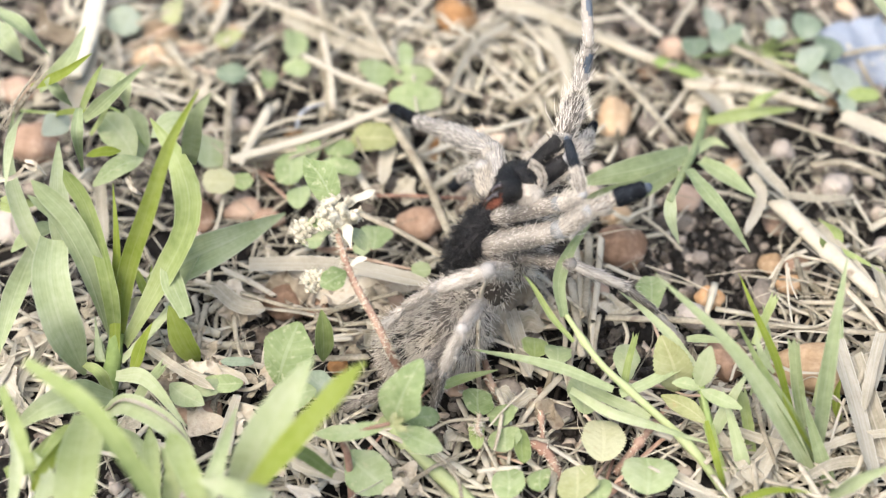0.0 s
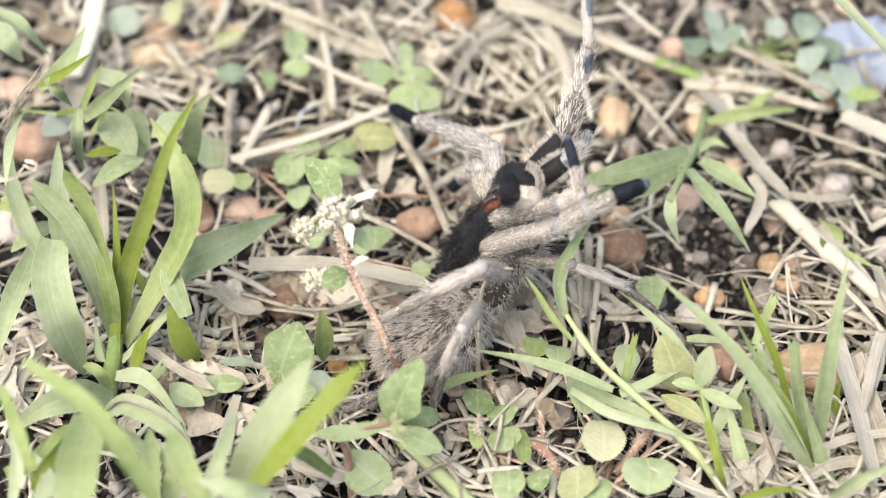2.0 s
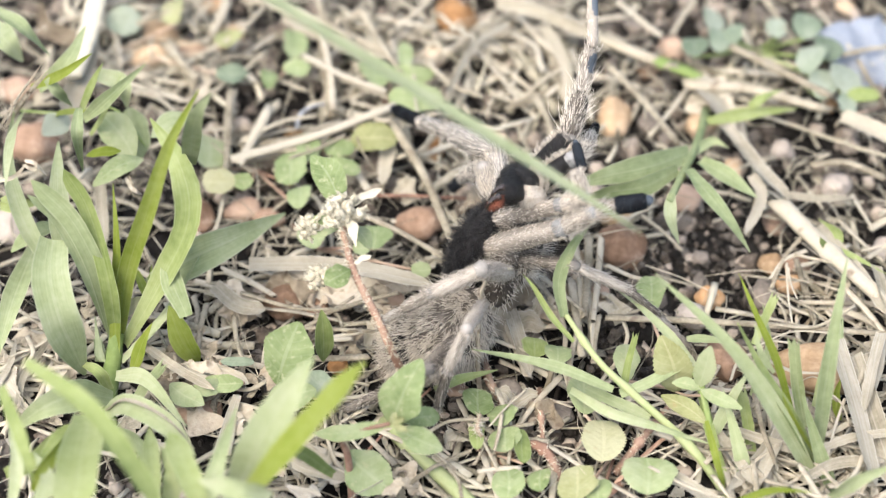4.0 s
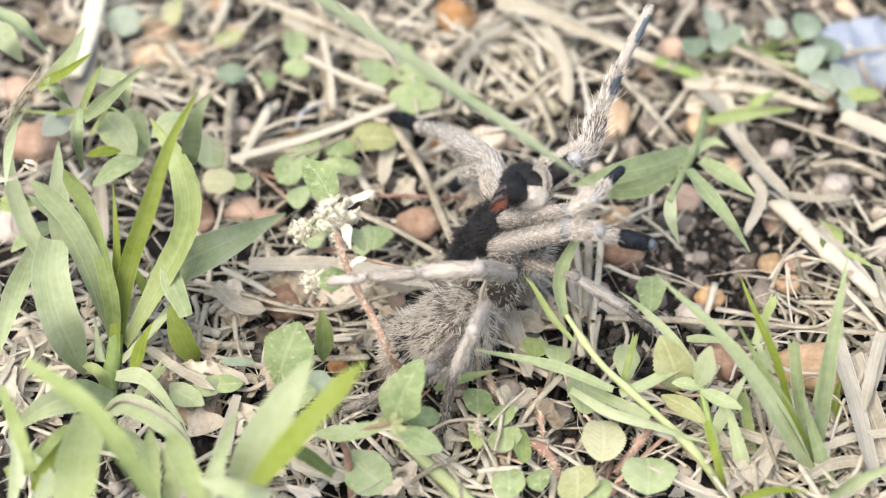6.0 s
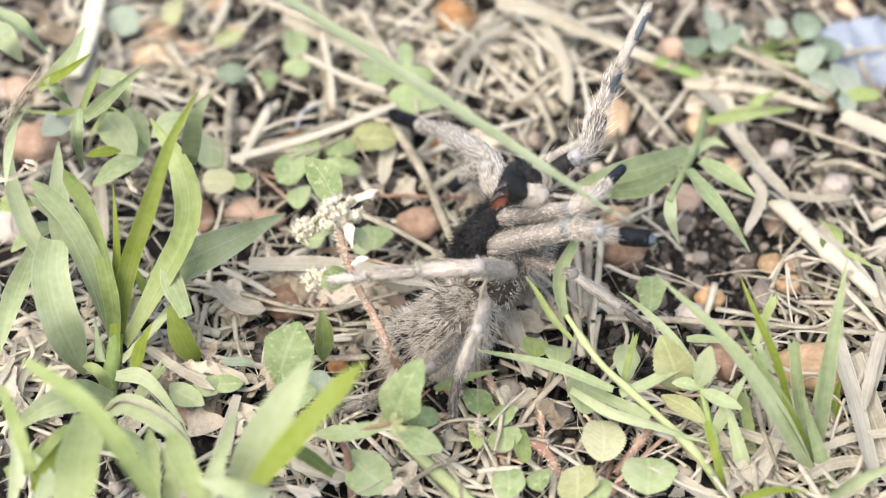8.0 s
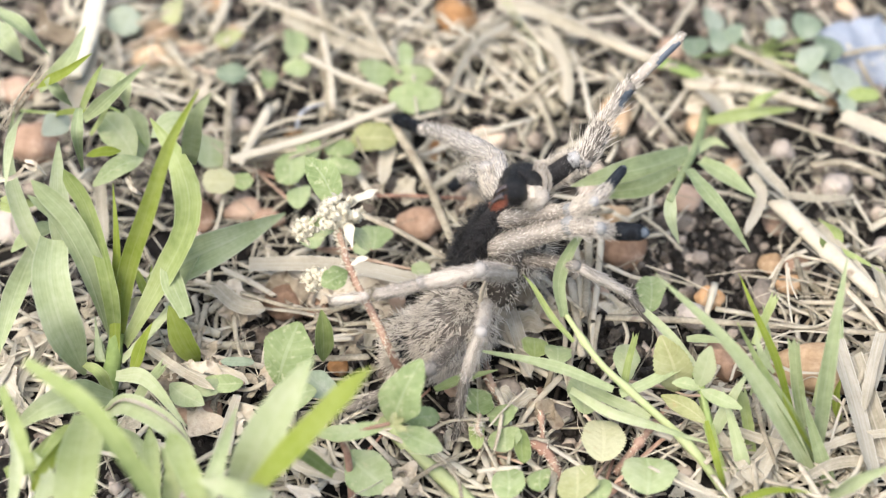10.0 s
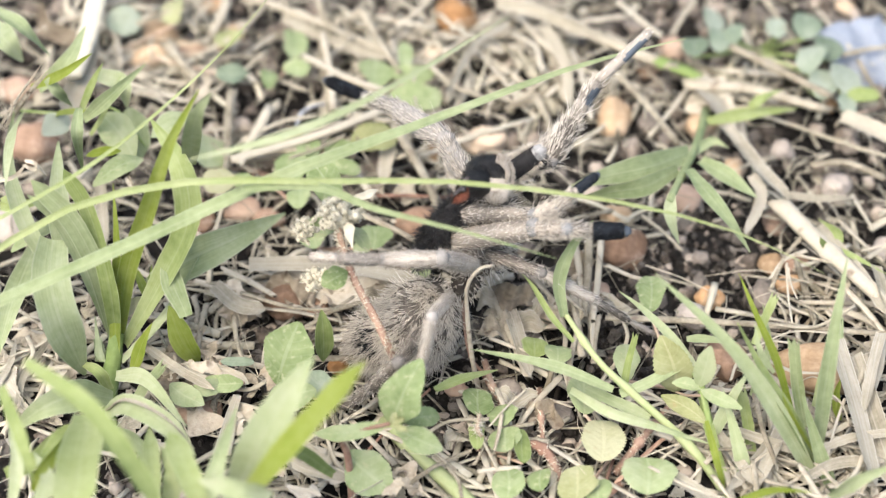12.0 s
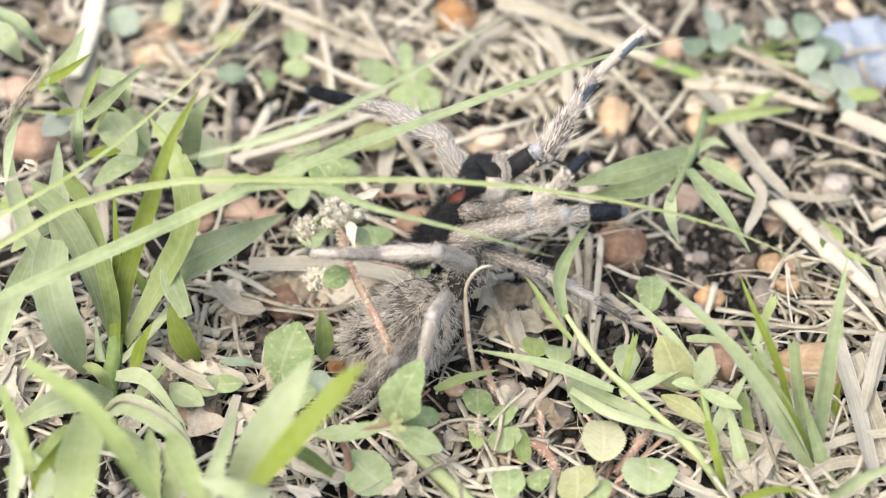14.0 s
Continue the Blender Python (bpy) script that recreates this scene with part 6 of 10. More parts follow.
tagged(leaf(None, (-0.0508, -0.0839, 0.0076), (-0.0411, -0.0924, 0.0095), 0.0067, TANLEAF, curl=0.1496, blunt=0.4, crumple=0.7, serrate=0.15, name="dead_leaf"), "crumpled torn scrap of dead leaf", "dead leaf", "dead leaves")
tagged(leaf(None, (0.0215, -0.038, 0.0076), (0.01, -0.0427, 0.0099), 0.0051, DRYLEAF, curl=0.0704, blunt=0.4, crumple=0.7, serrate=0.15, name="dead_leaf"), "crumpled torn scrap of dead leaf", "dead leaf", "dead leaves")
tagged(leaf(None, (0.028, -0.0376, 0.0071), (0.0359, -0.0274, 0.0076), 0.0064, DRYLEAF, curl=0.2615, blunt=0.4, crumple=0.7, serrate=0.15, name="dead_leaf"), "crumpled torn scrap of dead leaf", "dead leaf", "dead leaves")
tagged(leaf(None, (0.0214, -0.0317, 0.0053), (0.0264, -0.0358, 0.0033), 0.0051, DRYLEAF, curl=0.1776, blunt=0.4, crumple=0.7, serrate=0.15, name="dead_leaf"), "crumpled torn scrap of dead leaf", "dead leaf", "dead leaves")
tagged(leaf(None, (0.0264, -0.0311, 0.0092), (0.0135, -0.0287, 0.0131), 0.0064, TANLEAF, curl=0.1461, blunt=0.4, crumple=0.7, serrate=0.15, name="dead_leaf"), "crumpled torn scrap of dead leaf", "dead leaf", "dead leaves")
tagged(leaf(None, (0.0184, -0.026, 0.009), (0.009, -0.0289, 0.0093), 0.0067, DRYBLADE, curl=0.324, blunt=0.4, crumple=0.7, serrate=0.15, name="dead_leaf"), "crumpled torn scrap of dead leaf", "dead leaf", "dead leaves")
tagged(leaf(None, (0.0214, -0.0325, 0.0065), (0.0339, -0.0346, 0.01), 0.0064, DRYBLADE, curl=-0.1931, blunt=0.4, crumple=0.7, serrate=0.15, name="dead_leaf"), "crumpled torn scrap of dead leaf", "dead leaf", "dead leaves")
tagged(leaf(None, (0.0377, -0.0089, 0.0088), (0.0386, -0.021, 0.0088), 0.0057, TANLEAF, curl=-0.0116, blunt=0.4, crumple=0.7, serrate=0.15, name="dead_leaf"), "crumpled torn scrap of dead leaf", "dead leaf", "dead leaves")
tagged(leaf(None, (0.0328, -0.0273, 0.0067), (0.0424, -0.0184, 0.0063), 0.0063, TANLEAF, curl=0.2097, blunt=0.4, crumple=0.7, serrate=0.15, name="dead_leaf"), "crumpled torn scrap of dead leaf", "dead leaf", "dead leaves")
tagged(leaf(None, (0.0487, -0.0264, 0.0082), (0.048, -0.0366, 0.0072), 0.0062, DRYBLADE, curl=0.0081, blunt=0.4, crumple=0.7, serrate=0.15, name="dead_leaf"), "crumpled torn scrap of dead leaf", "dead leaf", "dead leaves")
tagged(leaf(None, (-0.0147, -0.0291, 0.0075), (-0.018, -0.0396, 0.0083), 0.0048, TANLEAF, curl=0.2891, blunt=0.4, crumple=0.7, serrate=0.15, name="dead_leaf"), "crumpled torn scrap of dead leaf", "dead leaf", "dead leaves")
tagged(leaf(None, (-0.0391, -0.0267, 0.0057), (-0.0283, -0.0219, 0.0057), 0.008, TANLEAF, curl=-0.1764, blunt=0.4, crumple=0.7, serrate=0.15, name="dead_leaf"), "crumpled torn scrap of dead leaf", "dead leaf", "dead leaves")
tagged(leaf(None, (-0.0159, -0.024, 0.0093), (-0.0209, -0.0338, 0.0083), 0.006, DRYLEAF, curl=0.1706, blunt=0.4, crumple=0.7, serrate=0.15, name="dead_leaf"), "crumpled torn scrap of dead leaf", "dead leaf", "dead leaves")
tagged(leaf(None, (-0.0278, -0.0392, 0.0062), (-0.0228, -0.0482, 0.0053), 0.0065, DRYLEAF, curl=0.1244, blunt=0.4, crumple=0.7, serrate=0.15, name="dead_leaf"), "crumpled torn scrap of dead leaf", "dead leaf", "dead leaves")
tagged(leaf(None, (0.021, -0.0653, 0.007), (0.0074, -0.0679, 0.0078), 0.0053, DRYLEAF, curl=-0.0684, blunt=0.4, crumple=0.7, serrate=0.15, name="dead_leaf"), "crumpled torn scrap of dead leaf", "dead leaf", "dead leaves")
tagged(leaf(None, (0.0256, -0.0647, 0.0081), (0.0137, -0.0647, 0.0104), 0.0052, DRYBLADE, curl=-0.1248, blunt=0.4, crumple=0.7, serrate=0.15, name="dead_leaf"), "crumpled torn scrap of dead leaf", "dead leaf", "dead leaves")
tagged(leaf(None, (0.0219, -0.0677, 0.0064), (0.0319, -0.0739, 0.0073), 0.0065, TANLEAF, curl=0.1174, blunt=0.4, crumple=0.7, serrate=0.15, name="dead_leaf"), "crumpled torn scrap of dead leaf", "dead leaf", "dead leaves")

# ---- grass tuft with broad blades ----
tuft = thing("grass_tuft", (-0.0913, -0.0639, 0), "leafy green grass tuft with broad upright blades", "grass")
stem(tuft, [(-0.0911, -0.0679, 0), (-0.0912, -0.0603, 0.004), (-0.0898, -0.0533, 0.01), (-0.0886, -0.0484, 0.016)], 0.0031, 0.002, GSTEM)
blade(tuft, [(-0.0894, -0.0468, 0.012), (-0.0843, -0.0433, 0.035), (-0.0764, -0.0433, 0.058), (-0.0692, -0.0404, 0.078), (-0.061, -0.0355, 0.092)], 0.005, OLIVE, sheath=0.8)
blade(tuft, [(-0.0893, -0.0533, 0.01), (-0.0878, -0.045, 0.028), (-0.0866, -0.0397, 0.042), (-0.0873, -0.0305, 0.055)], 0.0036, OLIVE, sheath=0.8)
blade(tuft, [(-0.0895, -0.0468, 0.012), (-0.0913, -0.0446, 0.032), (-0.0971, -0.0403, 0.05), (-0.1071, -0.0365, 0.062)], 0.0056, PALE, sharp=0.1)
blade(tuft, [(-0.089, -0.0489, 0.012), (-0.089, -0.0465, 0.034), (-0.094, -0.035, 0.05), (-0.1003, -0.0282, 0.058)], 0.0051, GRASS, sharp=0.1)
blade(tuft, [(-0.0903, -0.0468, 0.012), (-0.0954, -0.0443, 0.036), (-0.1017, -0.0393, 0.05), (-0.1085, -0.038, 0.058)], 0.003, PALE, sharp=0.15)
blade(tuft, [(-0.0867, -0.0489, 0.012), (-0.0745, -0.0444, 0.034), (-0.0665, -0.0403, 0.052), (-0.069, -0.0304, 0.062), (-0.0794, -0.0079, 0.058)], 0.008, GRASS, sharp=0.35, sheath=0.4)
blade(tuft, [(-0.1032, -0.0406, 0.044), (-0.1028, -0.0522, 0.042), (-0.1003, -0.0599, 0.034), (-0.0982, -0.06, 0.022), (-0.0967, -0.0582, 0.01)], 0.0106, PALE, sharp=0.4, sheath=0.7)
blade(tuft, [(-0.0816, -0.0321, 0.018), (-0.0702, -0.0316, 0.027), (-0.0586, -0.0225, 0.026), (-0.0452, -0.0036, 0.018)], 0.0103, PALE, sharp=0.5, sheath=0.35)
blade(tuft, [(-0.104, -0.03, 0.028), (-0.105, -0.02, 0.042), (-0.1065, -0.0038, 0.046)], 0.0074, PALE, sharp=0.8)
blade(tuft, [(-0.105, -0.033, 0.02), (-0.1142, -0.025, 0.034), (-0.1209, -0.0065, 0.04), (-0.122, 0.0151, 0.042)], 0.0053, PALE)
blade(tuft, [(-0.1268, -0.0026, 0.02), (-0.1189, -0.0071, 0.025), (-0.1121, -0.0044, 0.025)], 0.0042, GRASS, sharp=0.7)
blade(tuft, [(-0.1161, -0.0148, 0.015), (-0.1177, -0.0416, 0.02), (-0.1203, -0.0578, 0.015)], 0.0062, PALE)
blade(tuft, [(-0.0837, -0.0596, 0.012), (-0.0807, -0.0566, 0.02), (-0.0775, -0.0539, 0.026)], 0.0039, OLIVE)
blade(tuft, [(-0.0876, -0.042, 0.016), (-0.0828, -0.0424, 0.022), (-0.0775, -0.0399, 0.02)], 0.0034, YELLOW)
blade(tuft, [(-0.0888, -0.0758, 0.014), (-0.0806, -0.0841, 0.028), (-0.0695, -0.0925, 0.03), (-0.0628, -0.0957, 0.022)], 0.0057, PALE, sharp=0.3)
blade(tuft, [(-0.0887, -0.0757, 0.0155), (-0.0804, -0.0843, 0.03), (-0.0693, -0.0924, 0.032), (-0.0627, -0.0955, 0.024)], 0.0013, DRYBLADE)
blade(tuft, [(-0.0879, -0.0682, 0.012), (-0.0947, -0.0758, 0.022), (-0.1031, -0.0818, 0.024), (-0.1129, -0.0816, 0.014)], 0.0084, PALE, sheath=0.4)
blade(tuft, [(-0.088, -0.0602, 0.012), (-0.078, -0.0686, 0.02), (-0.0661, -0.0847, 0.02)], 0.0045, PALE)
blade(tuft, [(-0.0897, -0.0617, 0.008), (-0.0927, -0.0617, 0.016), (-0.1001, -0.0551, 0.012)], 0.0033, GRASS)
blade(tuft, [(-0.0682, -0.0533, 0.028), (-0.073, -0.0422, 0.036), (-0.0686, -0.0209, 0.03)], 0.006, PALE, sharp=0.7)
blade(tuft, [(-0.0875, -0.0533, 0.01), (-0.0753, -0.0477, 0.022), (-0.0661, -0.032, 0.03)], 0.0031, PALE)
blade(tuft, [(-0.0856, -0.0582, 0.004), (-0.0833, -0.0753, 0.003), (-0.0805, -0.0879, 0.002)], 0.0027, DRYLEAF)
blade(tuft, [(-0.0946, -0.0468, 0.012), (-0.0929, -0.0533, 0.01), (-0.0949, -0.0439, 0.018)], 0.0037, PALE)
blade(tuft, [(-0.0852, -0.0286, 0.02), (-0.0805, -0.0392, 0.022), (-0.081, -0.0264, 0.02)], 0.0028, OLIVE)
near_tuft = thing("grass_tuft", (-0.0944, -0.0882, 0), "leafy green grass tuft with broad drooping blades", "grass")
blade(near_tuft, [(-0.095, -0.1142, 0.078), (-0.0804, -0.1251, 0.076), (-0.0714, -0.1341, 0.07), (-0.0635, -0.1406, 0.058)], 0.0048, GRASS, sheath=0.5, sharp=0.1)
blade(near_tuft, [(-0.0894, -0.0894, 0.03), (-0.0866, -0.1128, 0.044), (-0.0852, -0.1278, 0.05), (-0.0849, -0.1377, 0.05)], 0.0108, GRASS, sheath=0.7, sharp=0.2)
blade(near_tuft, [(-0.1068, -0.0991, 0.052), (-0.099, -0.1168, 0.052), (-0.0967, -0.123, 0.045)], 0.0036, GRASS)
blade(near_tuft, [(-0.1104, -0.1001, 0.02), (-0.1024, -0.1029, 0.028), (-0.0976, -0.0949, 0.03)], 0.0042, GRASS)
blade(near_tuft, [(-0.0999, -0.1137, 0.03), (-0.097, -0.109, 0.034), (-0.0905, -0.0894, 0.03)], 0.0036, OLIVE)
blade(near_tuft, [(-0.0701, -0.1174, 0.028), (-0.0717, -0.1065, 0.032), (-0.0742, -0.0914, 0.028)], 0.0042, GRASS, sharp=0.3)
blade(near_tuft, [(-0.0558, -0.1267, 0.04), (-0.0528, -0.1153, 0.046), (-0.0501, -0.1003, 0.046)], 0.0054, PALE, sharp=0.8)
blade(near_tuft, [(-0.0566, -0.1267, 0.04), (-0.0609, -0.1188, 0.045), (-0.0668, -0.1033, 0.04)], 0.0059, GRASS, sharp=0.2)
blade(near_tuft, [(-0.068, -0.1112, 0.02), (-0.0666, -0.1085, 0.03), (-0.0703, -0.0995, 0.03)], 0.0047, GRASS)
blade(near_tuft, [(-0.0992, -0.1189, 0.03), (-0.096, -0.1134, 0.034), (-0.1017, -0.1013, 0.03)], 0.0041, PALE)
blade(near_tuft, [(-0.0843, -0.0913, 0.02), (-0.094, -0.0958, 0.03), (-0.1014, -0.1051, 0.028)], 0.0057, GRASS)
blade(near_tuft, [(-0.106, -0.1151, 0.025), (-0.1054, -0.1049, 0.03), (-0.1097, -0.0903, 0.03)], 0.0034, PALE)
blade(near_tuft, [(-0.0866, -0.0789, 0.012), (-0.0771, -0.0913, 0.02), (-0.0762, -0.0983, 0.015)], 0.004, PALE)
blade(near_tuft, [(-0.0397, -0.1311, 0.05), (-0.0471, -0.1328, 0.055), (-0.0571, -0.1262, 0.05)], 0.0044, PALE, sharp=0.3)
front_tuft = thing("grass_tuft", (-0.0541, -0.0901, 0), "pair of fresh green grass blades close together", "grass")
front_blade = blade(front_tuft, [(-0.0474, -0.1289, 0.045), (-0.0356, -0.1242, 0.06), (-0.0242, -0.12, 0.074), (-0.0173, -0.1178, 0.082)], 0.0059, OLIVE, sharp=0.3)
blade(front_tuft, [(-0.0506, -0.1189, 0.03), (-0.0447, -0.1185, 0.05), (-0.0375, -0.1131, 0.062), (-0.0299, -0.107, 0.072)], 0.0095, PALE, sharp=0.45)
blade(front_tuft, [(-0.0459, -0.1172, 0.03), (-0.0448, -0.1111, 0.042), (-0.0421, -0.0984, 0.048)], 0.0054, PALE, sharp=0.4)
blade(front_tuft, [(-0.0282, -0.094, 0.012), (-0.0371, -0.1013, 0.03), (-0.0434, -0.112, 0.03)], 0.0037, GRASS)

# ---- upper grass sprigs ----
sprig = thing("grass_sprig", (-0.12, 0.0607, 0), "small pale green grass sprig among litter", "grass")
blade(sprig, [(-0.1303, 0.0412, 0.057), (-0.1196, 0.028, 0.0608), (-0.1129, 0.0293, 0.0494)], 0.0054, PALE)
blade(sprig, [(-0.1368, 0.0585, 0.038), (-0.1279, 0.0411, 0.0456), (-0.1239, 0.04, 0.038)], 0.0076, PALE)
blade(sprig, [(-0.1174, 0.0193, 0.0456), (-0.1063, 0.0117, 0.057), (-0.0969, 0.0116, 0.0646)], 0.0031, OLIVE)
blade(sprig, [(-0.1175, 0.0277, 0.038), (-0.1074, 0.0268, 0.0494), (-0.1032, 0.0382, 0.0532)], 0.0049, PALE)
blade(sprig, [(-0.1007, 0.0057, 0.0456), (-0.092, 0.0021, 0.057), (-0.0815, 0.0073, 0.0646)], 0.004, PALE)
blade(sprig, [(-0.1018, 0.0105, 0.0456), (-0.0968, 0.0086, 0.057), (-0.0933, 0.0075, 0.0646)], 0.0031, GRASS)
blade(sprig, [(-0.1, 0.0117, 0.0418), (-0.0934, 0.0046, 0.0532), (-0.0895, 0.0074, 0.057)], 0.0025, OLIVE)
blade(sprig, [(-0.0985, -0.007, 0.0608), (-0.0987, -0.0137, 0.057), (-0.1002, -0.0075, 0.038)], 0.0034, PALE)
blade(sprig, [(-0.1113, 0.0143, 0.0532), (-0.1079, 0.0126, 0.0494), (-0.1066, 0.0197, 0.038)], 0.0032, PALE)
blade(sprig, [(-0.1145, 0.0247, 0.0304), (-0.1061, 0.0177, 0.038), (-0.098, 0.0216, 0.0342)], 0.0023, OLIVE)
blade(sprig, [(-0.1206, 0.0172, 0.038), (-0.1172, -0.0118, 0.0532), (-0.1149, -0.0337, 0.057)], 0.0046, PALE)
blade(sprig, [(-0.1009, 0.0118, 0.0342), (-0.0961, 0.0129, 0.0418), (-0.0914, 0.0213, 0.0494)], 0.0019, GRASS)
blade(sprig, [(-0.1026, 0.0393, 0.0342), (-0.0918, 0.0208, 0.0456), (-0.0909, 0.0197, 0.038)], 0.0058, PALE)
blade(sprig, [(-0.0674, -0.0249, 0.057), (-0.0622, -0.0392, 0.0855), (-0.0575, -0.0405, 0.095)], 0.0057, PALE, sharp=0.8)
leaf(sprig, (-0.1093, 0.0247, 0.0304), (-0.1157, 0.0165, 0.0304), 0.0076, GREYLEAF)
leaf(sprig, (-0.0881, 0.0059, 0.0304), (-0.0982, 0.0168, 0.038), 0.0106, LEAF)
leaf(sprig, (-0.087, 0.0105, 0.0266), (-0.0913, 0.0241, 0.0342), 0.0098, PALE)
leaf(sprig, (-0.1002, -0.001, 0.038), (-0.0906, 0.0013, 0.038), 0.0032, OLIVE, serrate=0.05)
leaf(sprig, (-0.0847, 0.0017, 0.0342), (-0.0975, -0.009, 0.0342), 0.0058, LEAF, serrate=0.05)
leaf(sprig, (-0.0719, 0.016, 0.038), (-0.0827, 0.0075, 0.038), 0.0071, PALE)
leaf(sprig, (-0.1228, -0.0145, 0.0342), (-0.1159, -0.0168, 0.0342), 0.0034, GRASS)
leaf(sprig, (-0.1072, -0.0136, 0.0228), (-0.119, -0.0264, 0.0266), 0.007, PALE)
stem(sprig, [(-0.1263, 0.0356, 0.0228), (-0.1114, 0.0259, 0.0304), (-0.0958, 0.0236, 0.0342), (-0.0854, 0.0112, 0.0304)], 0.0004, 0.00035, GSTEM)
seedhead = thing("dry_grass_head", (-0.1369, 0.0607, 0), "withered pale grass flower head", "grass")
blade(seedhead, [(-0.1276, 0.018, 0.033), (-0.1183, 0.0101, 0.051), (-0.1098, 0.0049, 0.066)], 0.0011, DRYLEAF)
blade(seedhead, [(-0.1262, 0.017, 0.033), (-0.1169, 0.0091, 0.051), (-0.1077, 0.003, 0.066)], 0.0011, DRYLEAF)
blade(seedhead, [(-0.1283, 0.0161, 0.033), (-0.119, 0.0081, 0.051), (-0.1106, 0.0011, 0.066)], 0.0011, DRYLEAF)
blade(seedhead, [(-0.1253, 0.0175, 0.033), (-0.116, 0.0096, 0.051), (-0.1064, 0.0039, 0.066)], 0.0011, DRYLEAF)
blade(seedhead, [(-0.121, -0.0192, 0.045), (-0.114, -0.0266, 0.054), (-0.1085, -0.0306, 0.063)], 0.0012, DRYLEAF)
blade(seedhead, [(-0.1095, -0.0302, 0.063), (-0.1066, -0.0315, 0.063), (-0.1044, -0.0298, 0.057)], 0.0012, DRYLEAF)
blade(seedhead, [(-0.1107, -0.0286, 0.06), (-0.1057, -0.0369, 0.066), (-0.1045, -0.0363, 0.069)], 0.001, DRYLEAF)
blade(seedhead, [(-0.0899, -0.0015, 0.03), (-0.0852, -0.0157, 0.039), (-0.0831, -0.0148, 0.036)], 0.0014, DRYLEAF)
blade(seedhead, [(-0.0882, -0.0085, 0.03), (-0.0853, -0.015, 0.039), (-0.0863, -0.0137, 0.042)], 0.0012, DRYLEAF)

# ---- flowering weed ----
weed = thing("flowering_weed", (-0.006, -0.0609, 0), "wilted weed with hairy reddish stem and cream flower cluster", "weed")
stem(weed, [(-0.006, -0.0609, 0), (-0.0124, -0.0694, 0.028), (-0.017, -0.0641, 0.037), (-0.0234, -0.0542, 0.044), (-0.0264, -0.0467, 0.049), (-0.0275, -0.0423, 0.054)], 0.0012, 0.001, STEM, spiky=420)
leaf(weed, (-0.0281, -0.0375, 0.052), (-0.0362, -0.0256, 0.06), 0.0077, LEAF, serrate=0.06, name="leaf")
leaf(weed, (-0.0276, -0.0385, 0.053), (-0.0173, -0.0314, 0.054), 0.0025, PETAL, name="bract", crumple=0.3)
leaf(weed, (-0.0266, -0.0413, 0.053), (-0.0235, -0.0534, 0.054), 0.0024, PETAL, name="bract", crumple=0.3)
leaf(weed, (-0.0234, -0.0589, 0.053), (-0.0191, -0.0569, 0.054), 0.0017, PETAL, name="bract", crumple=0.3)
flower_cluster(weed, (-0.0357, -0.0394, 0.047), 0.0036, 34)
flower_cluster(weed, (-0.0331, -0.0492, 0.038), 0.0034, 30)
leaf(weed, (-0.0276, -0.0362, 0.046), (-0.0371, -0.0416, 0.046), 0.0069, LEAF, blunt=0.6)
leaf(weed, (-0.0248, -0.0541, 0.046), (-0.0312, -0.0592, 0.046), 0.0064, LEAF, blunt=0.6)
leaf(weed, (-0.0268, -0.0384, 0.046), (-0.0199, -0.0458, 0.046), 0.0051, LEAF, blunt=0.6)
flower_cluster(weed, (-0.0271, -0.0415, 0.055), 0.0054, 74)

# ---- broad-leaved weeds ----
weedling = thing("broad_leaved_weed", (-0.0239, -0.0938, 0), "low weed with pointed ovate leaves", "weed")
stem(weedling, [(-0.0233, -0.0966, 0), (-0.0244, -0.0917, 0.016), (-0.0252, -0.092, 0.025), (-0.0133, -0.093, 0.031)], 0.00115, 0.00055, STEM)
leaf(weedling, (-0.0128, -0.0917, 0.029), (-0.0056, -0.0833, 0.044), 0.0111, LEAF, blunt=0.3, curl=0.2, serrate=0.03)
leaf(weedling, (-0.0136, -0.0925, 0.03), (-0.0328, -0.0905, 0.024), 0.0048, LEAF)
leaf(weedling, (-0.0108, -0.0906, 0.029), (-0.0003, -0.0848, 0.024), 0.0054, LEAF)
leaf(weedling, (-0.012, -0.092, 0.028), (0, -0.0957, 0.024), 0.0066, LEAF)
leaf(weedling, (-0.0251, -0.0882, 0.014), (-0.0131, -0.0976, 0.01), 0.0111, LEAF, serrate=0.06)
leaf(weedling, (-0.0133, -0.0934, 0.031), (-0.0096, -0.0932, 0.033), 0.0023, YELLOW, name="bract", crumple=0.3)
leaf(weedling, (-0.0125, -0.0941, 0.031), (-0.0087, -0.0964, 0.032), 0.002, YELLOW, name="bract", crumple=0.3)
leaf(weedling, (-0.0128, -0.0934, 0.031), (-0.0119, -0.0918, 0.034), 0.0017, YELLOW, name="bract", crumple=0.3)
weedling = thing("broad_leaved_weed", (-0.0441, -0.0547, 0), "low weed with pale serrated leaves", "weed")
leaf(weedling, (-0.0437, -0.0702, 0.02), (-0.0377, -0.0591, 0.032), 0.0128, LEAF, serrate=0.04)
leaf(weedling, (-0.0322, -0.0578, 0.015), (-0.0318, -0.0569, 0.034), 0.0055, GRASS)
leaf(weedling, (-0.0332, -0.0722, 0.02), (-0.0464, -0.0763, 0.018), 0.0089, LEAF)
leaf(weedling, (-0.0667, -0.0519, 0.008), (-0.073, -0.0492, 0.027), 0.0071, OLIVE, curl=0.2)
leaf(weedling, (-0.0275, -0.0698, 0.015), (-0.0364, -0.0662, 0.02), 0.0075, GREYLEAF)
